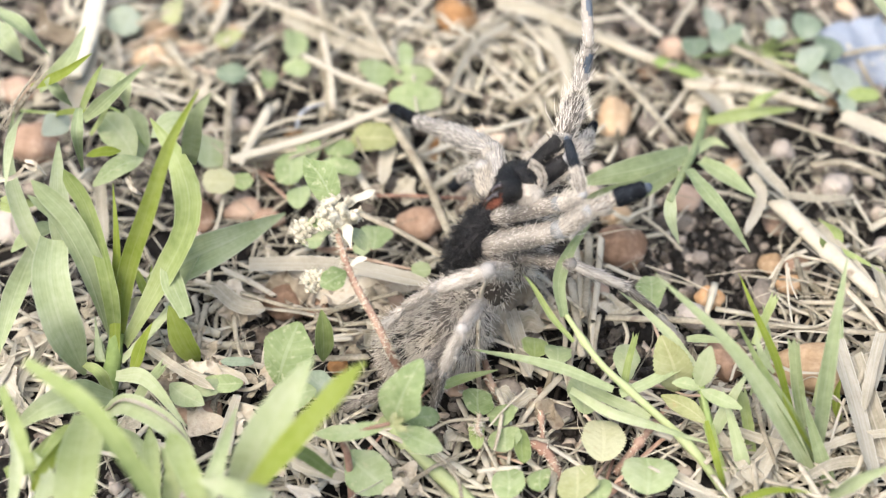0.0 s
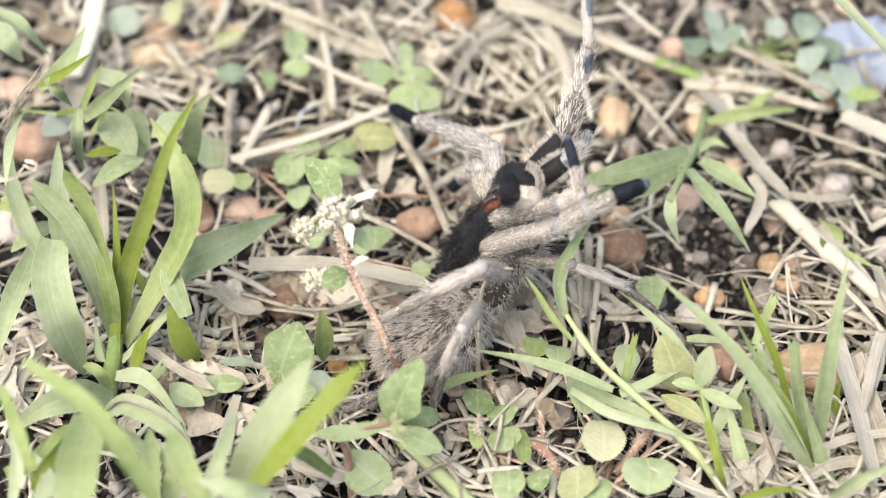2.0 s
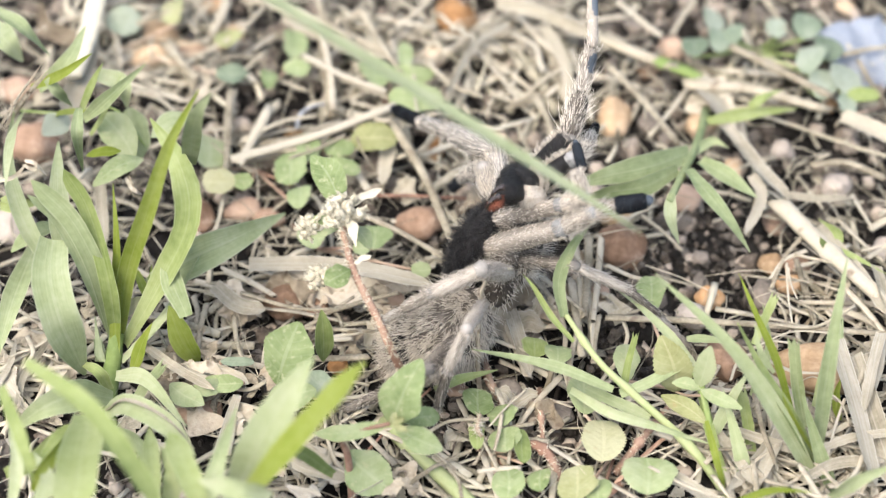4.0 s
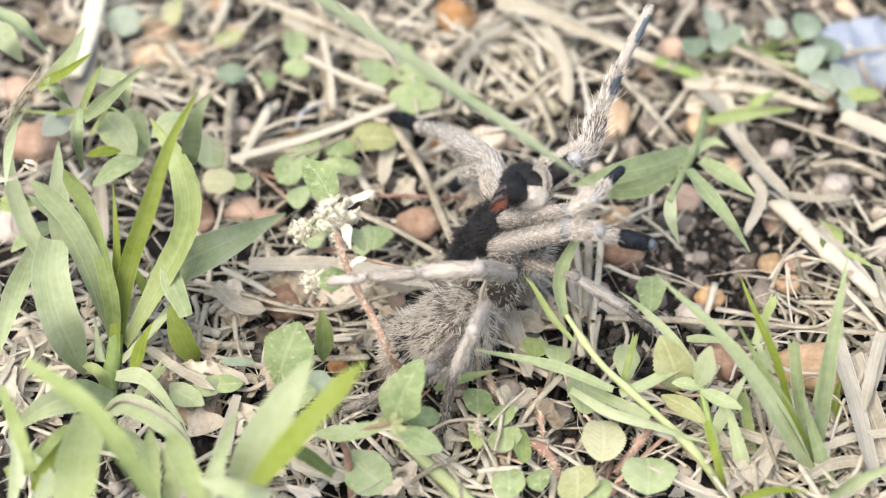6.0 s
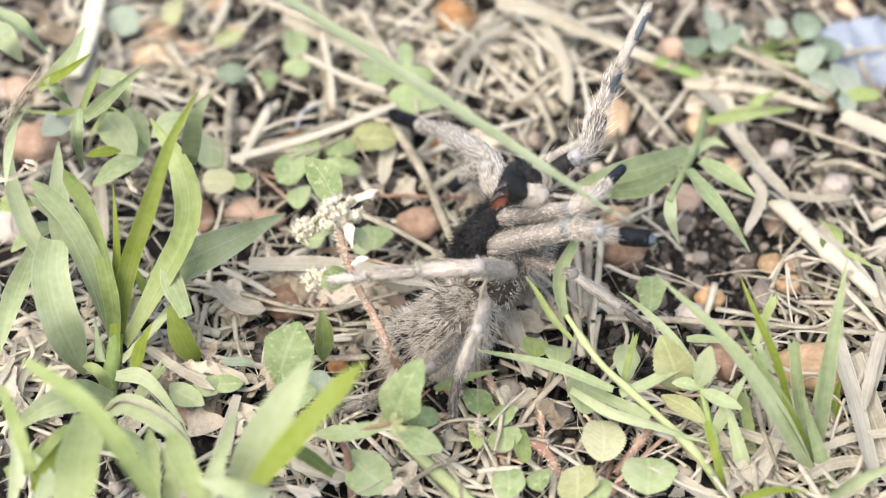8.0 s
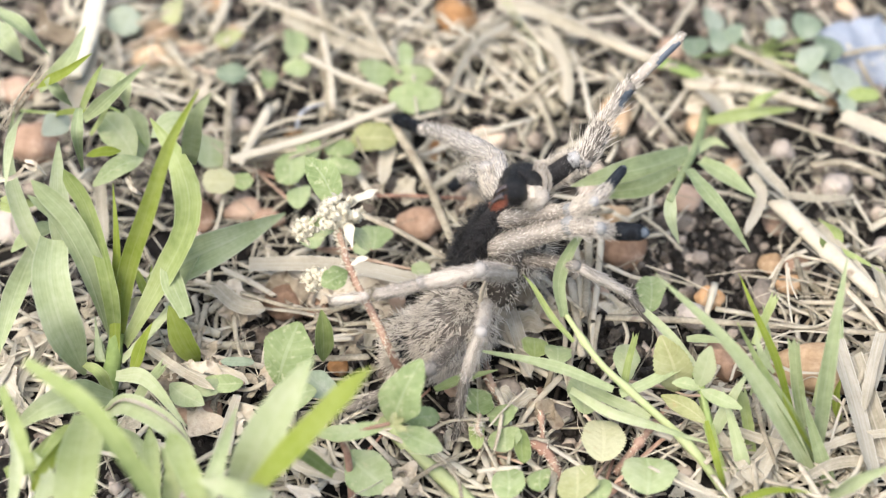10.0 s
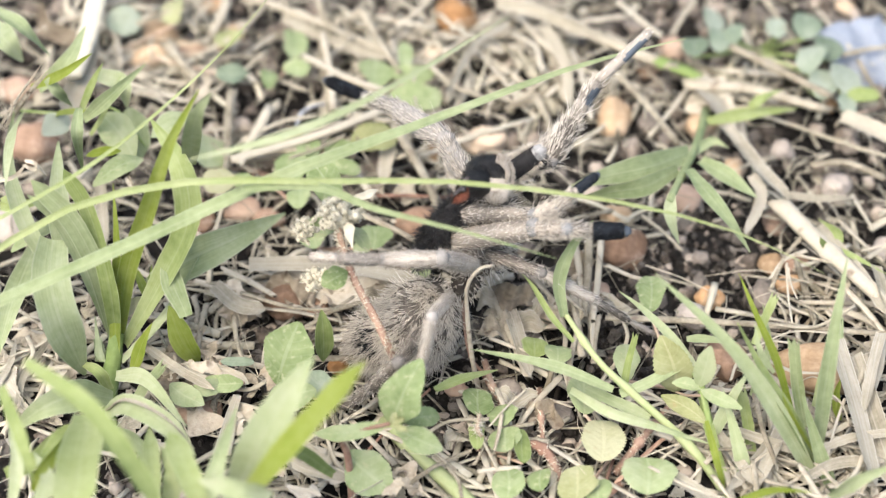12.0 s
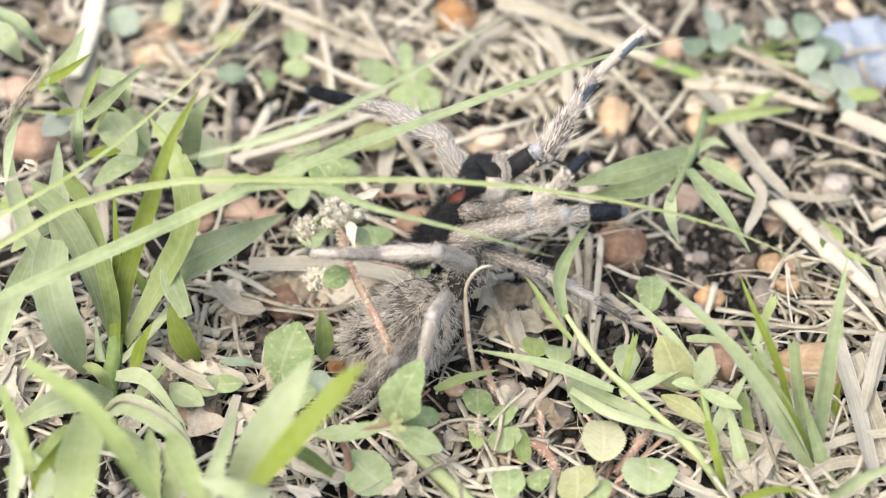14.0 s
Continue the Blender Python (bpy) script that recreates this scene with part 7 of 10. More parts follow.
leaf(weedling, (-0.0678, -0.0652, 0.012), (-0.0582, -0.0622, 0.012), 0.0045, LEAF)
leaf(weedling, (-0.0733, -0.0632, 0.012), (-0.0636, -0.0702, 0.012), 0.0067, LEAF)
stem(weedling, [(-0.0158, -0.0693, 0.004), (-0.008, -0.0816, 0.006), (0.0023, -0.093, 0.006), (0.0082, -0.0988, 0.004)], 0.002, 0.0022, GSTEM)

# ---- round-leaved creepers ----
creeper = thing("round_leaved_creeper", (0.0115, -0.0767, 0), "creeping weed with small round leaves", "weed", "creeping weeds")
leaf(creeper, (0.0093, -0.0743, 0.012), (0.0094, -0.0648, 0.012), 0.0082, LEAF, blunt=0.75, curl=0.1, serrate=0.09)
stem(creeper, [(0.0114, -0.0784, 0.002), (0.0103, -0.0765, 0.0072), (0.0093, -0.074, 0.0117)], 0.0005, 0.0004, STEM)
leaf(creeper, (0.0157, -0.078, 0.012), (0.0159, -0.0702, 0.012), 0.0075, LEAF, blunt=0.75, curl=0.1, serrate=0.09)
stem(creeper, [(0.0114, -0.0784, 0.002), (0.0136, -0.0783, 0.0072), (0.0158, -0.0777, 0.0117)], 0.0005, 0.0004, STEM)
leaf(creeper, (0.0163, -0.0866, 0.012), (0.0165, -0.0782, 0.012), 0.0087, LEAF, blunt=0.75, curl=0.1, serrate=0.09)
stem(creeper, [(0.0114, -0.0784, 0.002), (0.0139, -0.0826, 0.0072), (0.0163, -0.0863, 0.0117)], 0.0005, 0.0004, STEM)
leaf(creeper, (0.0164, -0.1021, 0.012), (0.0166, -0.0918, 0.012), 0.0082, LEAF, blunt=0.75, curl=0.1, serrate=0.09)
stem(creeper, [(0.0114, -0.0784, 0.002), (0.014, -0.0906, 0.0072), (0.0164, -0.1019, 0.0117)], 0.0005, 0.0004, STEM)
leaf(creeper, (0.025, -0.0996, 0.012), (0.0252, -0.0922, 0.012), 0.0064, LEAF, blunt=0.75, curl=0.1, serrate=0.09)
stem(creeper, [(0.0114, -0.0784, 0.002), (0.0183, -0.0893, 0.0072), (0.025, -0.0993, 0.0117)], 0.0005, 0.0004, STEM)
leaf(creeper, (0.009, -0.0858, 0.012), (0.0091, -0.0758, 0.012), 0.0045, GRASS, blunt=0.75, curl=0.1, serrate=0.09)
stem(creeper, [(0.0114, -0.0784, 0.002), (0.0102, -0.0822, 0.0072), (0.009, -0.0856, 0.0117)], 0.0005, 0.0004, STEM)
leaf(creeper, (0.0206, -0.0903, 0.012), (0.0209, -0.0789, 0.012), 0.0045, GRASS, blunt=0.75, curl=0.1, serrate=0.09)
stem(creeper, [(0.0114, -0.0784, 0.002), (0.0161, -0.0845, 0.0072), (0.0206, -0.0901, 0.0117)], 0.0005, 0.0004, STEM)
creeper = thing("round_leaved_creeper", (0.0462, -0.0767, 0), "creeping weed with large pale rounded leaves", "weed", "creeping weeds")
leaf(creeper, (0.0411, -0.0899, 0.012), (0.0419, -0.0754, 0.012), 0.0119, YELLOW, blunt=0.75, curl=0.1, serrate=0.09)
stem(creeper, [(0.046, -0.0784, 0.002), (0.0435, -0.0843, 0.0072), (0.0411, -0.0897, 0.0117)], 0.0005, 0.0004, STEM)
leaf(creeper, (0.052, -0.1007, 0.012), (0.0529, -0.0881, 0.012), 0.0133, LEAF, blunt=0.75, curl=0.1, serrate=0.09)
stem(creeper, [(0.046, -0.0784, 0.002), (0.0491, -0.0898, 0.0072), (0.0521, -0.1004, 0.0117)], 0.0005, 0.0004, STEM)
leaf(creeper, (0.0339, -0.1028, 0.012), (0.0345, -0.0911, 0.012), 0.0095, YELLOW, blunt=0.75, curl=0.1, serrate=0.09)
stem(creeper, [(0.046, -0.0784, 0.002), (0.0398, -0.0909, 0.0072), (0.0339, -0.1026, 0.0117)], 0.0005, 0.0004, STEM)
leaf(creeper, (0.0396, -0.1035, 0.012), (0.04, -0.0955, 0.012), 0.007, LEAF, blunt=0.75, curl=0.1, serrate=0.09)
stem(creeper, [(0.046, -0.0784, 0.002), (0.0427, -0.0913, 0.0072), (0.0396, -0.1033, 0.0117)], 0.0005, 0.0004, STEM)
leaf(creeper, (0.0375, -0.0739, 0.012), (0.0382, -0.0604, 0.012), 0.0092, LEAF, blunt=0.75, curl=0.1, serrate=0.09)
stem(creeper, [(0.046, -0.0784, 0.002), (0.0417, -0.0763, 0.0072), (0.0375, -0.0736, 0.0117)], 0.0005, 0.0004, STEM)
creeper = thing("serrated_weed", (0.0736, -0.0825, 0), "low weed with yellow-green serrated leaves on a jointed stem", "weed", "creeping weeds")
stem(creeper, [(0.0753, -0.092, 0), (0.0711, -0.0821, 0.01), (0.0679, -0.0725, 0.02), (0.0656, -0.0698, 0.024)], 0.0011, 0.00065, GSTEM, nodes=(0.72,))
leaf(creeper, (0.0619, -0.0677, 0.014), (0.0571, -0.0629, 0.03), 0.0102, YELLOW, serrate=0.09)
leaf(creeper, (0.0668, -0.0722, 0.021), (0.069, -0.0697, 0.034), 0.0053, LEAF, serrate=0.1)
leaf(creeper, (0.0693, -0.0787, 0.014), (0.0574, -0.0715, 0.017), 0.005, YELLOW, serrate=0.05)
leaf(creeper, (0.0674, -0.073, 0.021), (0.0768, -0.0818, 0.024), 0.0038, LEAF)
leaf(creeper, (0.0674, -0.073, 0.021), (0.0601, -0.0712, 0.022), 0.0035, LEAF)
stem(creeper, [(0.0681, -0.0724, 0.018), (0.0643, -0.0706, 0.016), (0.0619, -0.0677, 0.014)], 0.00045, 0.0003, STEM)
creeper = thing("round_leaved_creeper", (0.0647, -0.0547, 0), "low weed with yellow-green oval leaves", "weed", "creeping weeds")
leaf(creeper, (0.0573, -0.037, 0.012), (0.0584, -0.0221, 0.012), 0.0083, LEAF, blunt=0.75, curl=0.1, serrate=0.09)
stem(creeper, [(0.0644, -0.0565, 0.002), (0.0608, -0.047, 0.0072), (0.0573, -0.0367, 0.0117)], 0.0005, 0.0004, STEM)
leaf(creeper, (0.0494, -0.062, 0.012), (0.0503, -0.048, 0.012), 0.0067, LEAF, blunt=0.75, curl=0.1, serrate=0.09)
stem(creeper, [(0.0644, -0.0565, 0.002), (0.0568, -0.0594, 0.0072), (0.0495, -0.0617, 0.0117)], 0.0005, 0.0004, STEM)
creeper = thing("round_leaved_creeper", (0.0292, -0.0464, 0), "creeping weed with small round leaves", "weed", "creeping weeds")
leaf(creeper, (0.0307, -0.0563, 0.012), (0.031, -0.0489, 0.012), 0.0074, LEAF, blunt=0.75, curl=0.1, serrate=0.09)
stem(creeper, [(0.0291, -0.0482, 0.002), (0.0299, -0.0524, 0.0072), (0.0307, -0.056, 0.0117)], 0.0005, 0.0004, STEM)
leaf(creeper, (0.0247, -0.0536, 0.012), (0.0249, -0.0461, 0.012), 0.0074, GRASS, blunt=0.75, curl=0.1, serrate=0.09)
stem(creeper, [(0.0291, -0.0482, 0.002), (0.0268, -0.0511, 0.0072), (0.0247, -0.0534, 0.0117)], 0.0005, 0.0004, STEM)
creeper = thing("round_leaved_creeper", (-0.0578, 0.0345, 0), "creeping weed with small round leaves", "weed", "creeping weeds")
leaf(creeper, (-0.0705, 0.0222, 0.012), (-0.0717, 0.0374, 0.012), 0.0119, LEAF, blunt=0.75, curl=0.1, serrate=0.09)
stem(creeper, [(-0.0575, 0.0323, 0.002), (-0.064, 0.0271, 0.0072), (-0.0705, 0.0226, 0.0117)], 0.0006, 0.0004, STEM)
leaf(creeper, (-0.0613, 0.0166, 0.012), (-0.0713, 0.0166, 0.012), 0.0074, YELLOW, blunt=0.75, curl=0.1, serrate=0.09)
stem(creeper, [(-0.0575, 0.0323, 0.002), (-0.0594, 0.0242, 0.0072), (-0.0614, 0.0169, 0.0117)], 0.0006, 0.0004, STEM)
leaf(creeper, (-0.0448, 0.0146, 0.012), (-0.0456, 0.0295, 0.012), 0.0099, LEAF, blunt=0.75, curl=0.1, serrate=0.09)
stem(creeper, [(-0.0575, 0.0323, 0.002), (-0.051, 0.0232, 0.0072), (-0.0449, 0.015, 0.0117)], 0.0006, 0.0004, STEM)
leaf(creeper, (-0.0418, 0.0045, 0.012), (-0.0423, 0.0142, 0.012), 0.0073, LEAF, blunt=0.75, curl=0.1, serrate=0.09)
stem(creeper, [(-0.0575, 0.0323, 0.002), (-0.0495, 0.018, 0.0072), (-0.0419, 0.0048, 0.0117)], 0.0006, 0.0004, STEM)
leaf(creeper, (-0.0561, 0.0166, 0.012), (-0.0621, 0.0166, 0.012), 0.0052, LEAF, blunt=0.75, curl=0.1, serrate=0.09)
stem(creeper, [(-0.0575, 0.0323, 0.002), (-0.0568, 0.0242, 0.0072), (-0.0562, 0.0169, 0.0117)], 0.0006, 0.0004, STEM)
creeper = thing("round_leaved_creeper", (-0.0167, 0.0607, 0), "creeping weed with flat oval leaves", "weed", "creeping weeds")
leaf(creeper, (-0.0169, 0.0544, 0.012), (-0.0002, 0.0544, 0.012), 0.0096, LEAF, blunt=0.75, curl=0.1, serrate=0.09)
stem(creeper, [(-0.0167, 0.0584, 0.002), (-0.0168, 0.0562, 0.0072), (-0.0169, 0.0547, 0.0117)], 0.0006, 0.0004, STEM)
leaf(creeper, (-0.0137, 0.0348, 0.012), (-0.028, 0.0348, 0.012), 0.009, YELLOW, blunt=0.75, curl=0.1, serrate=0.09)
stem(creeper, [(-0.0167, 0.0584, 0.002), (-0.0151, 0.0463, 0.0072), (-0.0137, 0.0351, 0.0117)], 0.0006, 0.0004, STEM)
leaf(creeper, (-0.0203, 0.0592, 0.012), (-0.0206, 0.0723, 0.012), 0.0101, LEAF, blunt=0.75, curl=0.1, serrate=0.09)
stem(creeper, [(-0.0167, 0.0584, 0.002), (-0.0185, 0.0586, 0.0072), (-0.0204, 0.0595, 0.0117)], 0.0006, 0.0004, STEM)
leaf(creeper, (-0.0166, 0.0657, 0.012), (-0.0025, 0.0657, 0.012), 0.0062, LEAF, blunt=0.75, curl=0.1, serrate=0.09)
stem(creeper, [(-0.0167, 0.0584, 0.002), (-0.0166, 0.0618, 0.0072), (-0.0166, 0.0661, 0.0117)], 0.0006, 0.0004, STEM)
leaf(creeper, (-0.0122, 0.0668, 0.012), (-0.0124, 0.0813, 0.012), 0.0047, LEAF, blunt=0.75, curl=0.1, serrate=0.09)
stem(creeper, [(-0.0167, 0.0584, 0.002), (-0.0144, 0.0624, 0.0072), (-0.0122, 0.0672, 0.0117)], 0.0006, 0.0004, STEM)
creeper = thing("round_leaved_creeper", (-0.0483, 0.0856, 0), "creeping weed with small round leaves", "weed", "creeping weeds")
leaf(creeper, (-0.0474, 0.0729, 0.012), (-0.0481, 0.0876, 0.012), 0.0079, LEAF, blunt=0.75, curl=0.1, serrate=0.09)
stem(creeper, [(-0.0481, 0.0832, 0.002), (-0.0477, 0.0778, 0.0072), (-0.0474, 0.0732, 0.0117)], 0.0006, 0.0004, STEM)
leaf(creeper, (-0.0502, 0.0685, 0.012), (-0.0416, 0.0685, 0.012), 0.0063, LEAF, blunt=0.75, curl=0.1, serrate=0.09)
stem(creeper, [(-0.0481, 0.0832, 0.002), (-0.0491, 0.0756, 0.0072), (-0.0502, 0.0688, 0.0117)], 0.0006, 0.0004, STEM)
leaf(creeper, (-0.0541, 0.0581, 0.012), (-0.0547, 0.0679, 0.012), 0.0054, LEAF, blunt=0.75, curl=0.1, serrate=0.09)
stem(creeper, [(-0.0481, 0.0832, 0.002), (-0.0511, 0.0703, 0.0072), (-0.0542, 0.0585, 0.0117)], 0.0006, 0.0004, STEM)
creeper = thing("round_leaved_creeper", (-0.0372, 0.0383, 0), "creeping weed with small round leaves", "weed", "creeping weeds")
leaf(creeper, (-0.0403, 0.0245, 0.012), (-0.0409, 0.0376, 0.012), 0.0067, LEAF, blunt=0.75, curl=0.1, serrate=0.09)
stem(creeper, [(-0.037, 0.0361, 0.002), (-0.0387, 0.0301, 0.0072), (-0.0403, 0.0248, 0.0117)], 0.0006, 0.0004, STEM)
leaf(creeper, (-0.0373, 0.0215, 0.012), (-0.0245, 0.0215, 0.012), 0.0059, LEAF, blunt=0.75, curl=0.1, serrate=0.09)
stem(creeper, [(-0.037, 0.0361, 0.002), (-0.0371, 0.0286, 0.0072), (-0.0373, 0.0218, 0.0117)], 0.0006, 0.0004, STEM)
leaf(creeper, (-0.036, 0.031, 0.012), (-0.0265, 0.031, 0.012), 0.006, LEAF, blunt=0.75, curl=0.1, serrate=0.09)
stem(creeper, [(-0.037, 0.0361, 0.002), (-0.0365, 0.0334, 0.0072), (-0.036, 0.0313, 0.0117)], 0.0006, 0.0004, STEM)
grey = thing("round_leaved_creeper", (0.1023, 0.0914, 0), "creeping weed with dull grey-green round leaves", "weed", "creeping weeds")
leaf(grey, (0.1148, 0.0824, 0.012), (0.1165, 0.0962, 0.012), 0.0095, GREYLEAF, blunt=0.75, curl=0.1, serrate=0.09)
stem(grey, [(0.1019, 0.0889, 0.002), (0.1083, 0.0855, 0.0072), (0.1149, 0.0828, 0.0117)], 0.0006, 0.0005, GSTEM)
leaf(grey, (0.1206, 0.0718, 0.012), (0.1222, 0.0841, 0.012), 0.0094, GREYLEAF, blunt=0.75, curl=0.1, serrate=0.09)
stem(grey, [(0.1019, 0.0889, 0.002), (0.1113, 0.0801, 0.0072), (0.1207, 0.0721, 0.0117)], 0.0006, 0.0004, GSTEM)
leaf(grey, (0.0791, 0.0734, 0.012), (0.08, 0.0836, 0.012), 0.0086, GREYLEAF, blunt=0.75, curl=0.1, serrate=0.09)
stem(grey, [(0.1019, 0.0889, 0.002), (0.0903, 0.0809, 0.0072), (0.0792, 0.0738, 0.0117)], 0.0006, 0.0004, GSTEM)
leaf(grey, (0.0865, 0.0762, 0.012), (0.0877, 0.0887, 0.012), 0.0071, GREYLEAF, blunt=0.75, curl=0.1, serrate=0.09)
stem(grey, [(0.1019, 0.0889, 0.002), (0.0941, 0.0823, 0.0072), (0.0866, 0.0766, 0.0117)], 0.0006, 0.0004, GSTEM)
leaf(grey, (0.1141, 0.0652, 0.012), (0.1159, 0.0796, 0.012), 0.0086, GREYLEAF, blunt=0.75, curl=0.1, serrate=0.09)
stem(grey, [(0.1019, 0.0889, 0.002), (0.108, 0.0767, 0.0072), (0.1142, 0.0655, 0.0117)], 0.0006, 0.0004, GSTEM)
leaf(grey, (0.1243, 0.056, 0.012), (0.1262, 0.0701, 0.012), 0.0108, GREYLEAF, blunt=0.75, curl=0.1, serrate=0.09)
stem(grey, [(0.1019, 0.0889, 0.002), (0.1133, 0.072, 0.0072), (0.1244, 0.0563, 0.0117)], 0.0006, 0.0004, GSTEM)
leaf(grey, (0.1169, 0.0528, 0.012), (0.1188, 0.0679, 0.012), 0.0084, GREYLEAF, blunt=0.75, curl=0.1, serrate=0.09)
stem(grey, [(0.1019, 0.0889, 0.002), (0.1095, 0.0703, 0.0072), (0.1169, 0.0531, 0.0117)], 0.0006, 0.0004, GSTEM)
leaf(grey, (0.0861, 0.0867, 0.012), (0.0871, 0.0983, 0.012), 0.008, GREYLEAF, blunt=0.75, curl=0.1, serrate=0.09)
stem(grey, [(0.1019, 0.0889, 0.002), (0.0939, 0.0876, 0.0072), (0.0861, 0.0871, 0.0117)], 0.0006, 0.0005, GSTEM)
leaf(grey, (0.1064, 0.083, 0.012), (0.1076, 0.0933, 0.012), 0.0064, GREYLEAF, blunt=0.75, curl=0.1, serrate=0.09)
stem(grey, [(0.1019, 0.0889, 0.002), (0.1041, 0.0857, 0.0072), (0.1065, 0.0834, 0.0117)], 0.0006, 0.0005, GSTEM)
leaf(grey, (0.0926, 0.0802, 0.012), (0.0937, 0.0904, 0.012), 0.0063, GREYLEAF, blunt=0.75, curl=0.1, serrate=0.09)
stem(grey, [(0.1019, 0.0889, 0.002), (0.0972, 0.0843, 0.0072), (0.0927, 0.0805, 0.0117)], 0.0006, 0.0004, GSTEM)
creeper = thing("round_leaved_creeper", (0.1386, 0.0634, 0), "creeping weed with small round leaves", "weed", "creeping weeds")
leaf(creeper, (0.1351, 0.0549, 0.012), (0.1246, 0.0549, 0.012), 0.0046, GRASS, blunt=0.75, curl=0.1, serrate=0.09)
stem(creeper, [(0.1379, 0.0611, 0.002), (0.1365, 0.0578, 0.0072), (0.1352, 0.0553, 0.0117)], 0.0006, 0.0004, STEM)
leaf(creeper, (0.1237, 0.0457, 0.012), (0.1252, 0.0562, 0.012), 0.0061, GREYLEAF, blunt=0.75, curl=0.1, serrate=0.09)
stem(creeper, [(0.1379, 0.0611, 0.002), (0.1307, 0.0531, 0.0072), (0.1238, 0.046, 0.0117)], 0.0006, 0.0004, STEM)
creeper = thing("round_leaved_creeper", (-0.1047, 0.0914, 0), "creeping weed with dull leaves", "weed", "creeping weeds")
leaf(creeper, (-0.1086, 0.091, 0.012), (-0.0963, 0.091, 0.012), 0.0096, GREYLEAF, blunt=0.75, curl=0.1, serrate=0.09)
stem(creeper, [(-0.1042, 0.0889, 0.002), (-0.1064, 0.0898, 0.0072), (-0.1087, 0.0914, 0.0117)], 0.0006, 0.0005, STEM)
leaf(creeper, (-0.086, 0.0899, 0.012), (-0.0873, 0.1039, 0.012), 0.008, YELLOW, blunt=0.75, curl=0.1, serrate=0.09)
stem(creeper, [(-0.1042, 0.0889, 0.002), (-0.095, 0.0892, 0.0072), (-0.0861, 0.0902, 0.0117)], 0.0006, 0.0005, STEM)
leaf(creeper, (-0.0688, 0.0779, 0.012), (-0.0694, 0.087, 0.012), 0.0079, YELLOW, blunt=0.75, curl=0.1, serrate=0.09)
stem(creeper, [(-0.1042, 0.0889, 0.002), (-0.0863, 0.0832, 0.0072), (-0.0688, 0.0783, 0.0117)], 0.0006, 0.0004, STEM)
leaf(creeper, (-0.071, 0.0657, 0.012), (-0.0611, 0.0657, 0.012), 0.0062, GREYLEAF, blunt=0.75, curl=0.1, serrate=0.09)
stem(creeper, [(-0.1042, 0.0889, 0.002), (-0.0873, 0.077, 0.0072), (-0.0711, 0.0661, 0.0117)], 0.0006, 0.0004, STEM)
creeper = thing("round_leaved_creeper", (-0.0372, 0.0002, 0), "creeping weed with small round leaves", "weed", "creeping weeds")
leaf(creeper, (-0.02, -0.0122, 0.012), (-0.0203, -0.0021, 0.012), 0.0085, LEAF, blunt=0.75, curl=0.1, serrate=0.09)
stem(creeper, [(-0.0371, -0.0018, 0.002), (-0.0284, -0.0072, 0.0072), (-0.02, -0.0119, 0.0117)], 0.0006, 0.0004, STEM)
leaf(creeper, (-0.0091, -0.0201, 0.012), (-0.0034, -0.0201, 0.012), 0.0049, LEAF, blunt=0.75, curl=0.1, serrate=0.09)
stem(creeper, [(-0.0371, -0.0018, 0.002), (-0.0228, -0.0112, 0.0072), (-0.0091, -0.0198, 0.0117)], 0.0006, 0.0004, STEM)
leaf(creeper, (-0.0258, -0.0118, 0.012), (-0.0207, -0.0118, 0.012), 0.0043, LEAF, blunt=0.75, curl=0.1, serrate=0.09)
stem(creeper, [(-0.0371, -0.0018, 0.002), (-0.0314, -0.007, 0.0072), (-0.0259, -0.0115, 0.0117)], 0.0006, 0.0004, STEM)
creeper = thing("round_leaved_creeper", (-0.0444, 0.0097, 0), "creeping weed with small round leaves", "weed", "creeping weeds")
leaf(creeper, (-0.0362, -0.0118, 0.012), (-0.0368, 0.0022, 0.012), 0.01, LEAF, blunt=0.75, curl=0.1, serrate=0.09)
stem(creeper, [(-0.0442, 0.0077, 0.002), (-0.0401, -0.0023, 0.0072), (-0.0362, -0.0115, 0.0117)], 0.0006, 0.0004, STEM)
creeper = thing("round_leaved_creeper", (-0.0597, -0.0547, 0), "creeping weed with small round leaves", "weed", "creeping weeds")
leaf(creeper, (-0.0535, -0.0628, 0.012), (-0.0644, -0.0628, 0.012), 0.0047, LEAF, blunt=0.75, curl=0.1, serrate=0.09)
stem(creeper, [(-0.0594, -0.0565, 0.002), (-0.0564, -0.0598, 0.0072), (-0.0535, -0.0625, 0.0117)], 0.0005, 0.0004, STEM)
leaf(creeper, (-0.0603, -0.0551, 0.012), (-0.0511, -0.0551, 0.012), 0.0027, GREYLEAF, blunt=0.75, curl=0.1, serrate=0.09)
stem(creeper, [(-0.0594, -0.0565, 0.002), (-0.0598, -0.0559, 0.0072), (-0.0603, -0.0548, 0.0117)], 0.0005, 0.0004, STEM)

runner_stem = thing("creeping_stem", (0.0174, -0.0803, 0), "knobbly pinkish-red creeping stem on soil", "stem", "creeping stems")
stem(runner_stem, [(0.0174, -0.0803, 0.003), (0.0238, -0.0826, 0.01), (0.0281, -0.0872, 0.01), (0.0312, -0.0918, 0.004)], 0.00145, 0.0011, STEM, nodes=(0.5,), spiky=90)
runner_stem = thing("creeping_stem", (0.0455, -0.0865, 0), "hairy reddish-brown creeping stem on soil", "stem", "creeping stems")
stem(runner_stem, [(0.0455, -0.0865, 0.003), (0.0513, -0.0821, 0.01), (0.0605, -0.0664, 0.006)], 0.00125, 0.00095, STEM, nodes=(0.5,), spiky=90)
runner_stem = thing("creeping_stem", (0.0115, -0.0479, 0), "reddish-brown creeping stem on soil", "stem", "creeping stems")
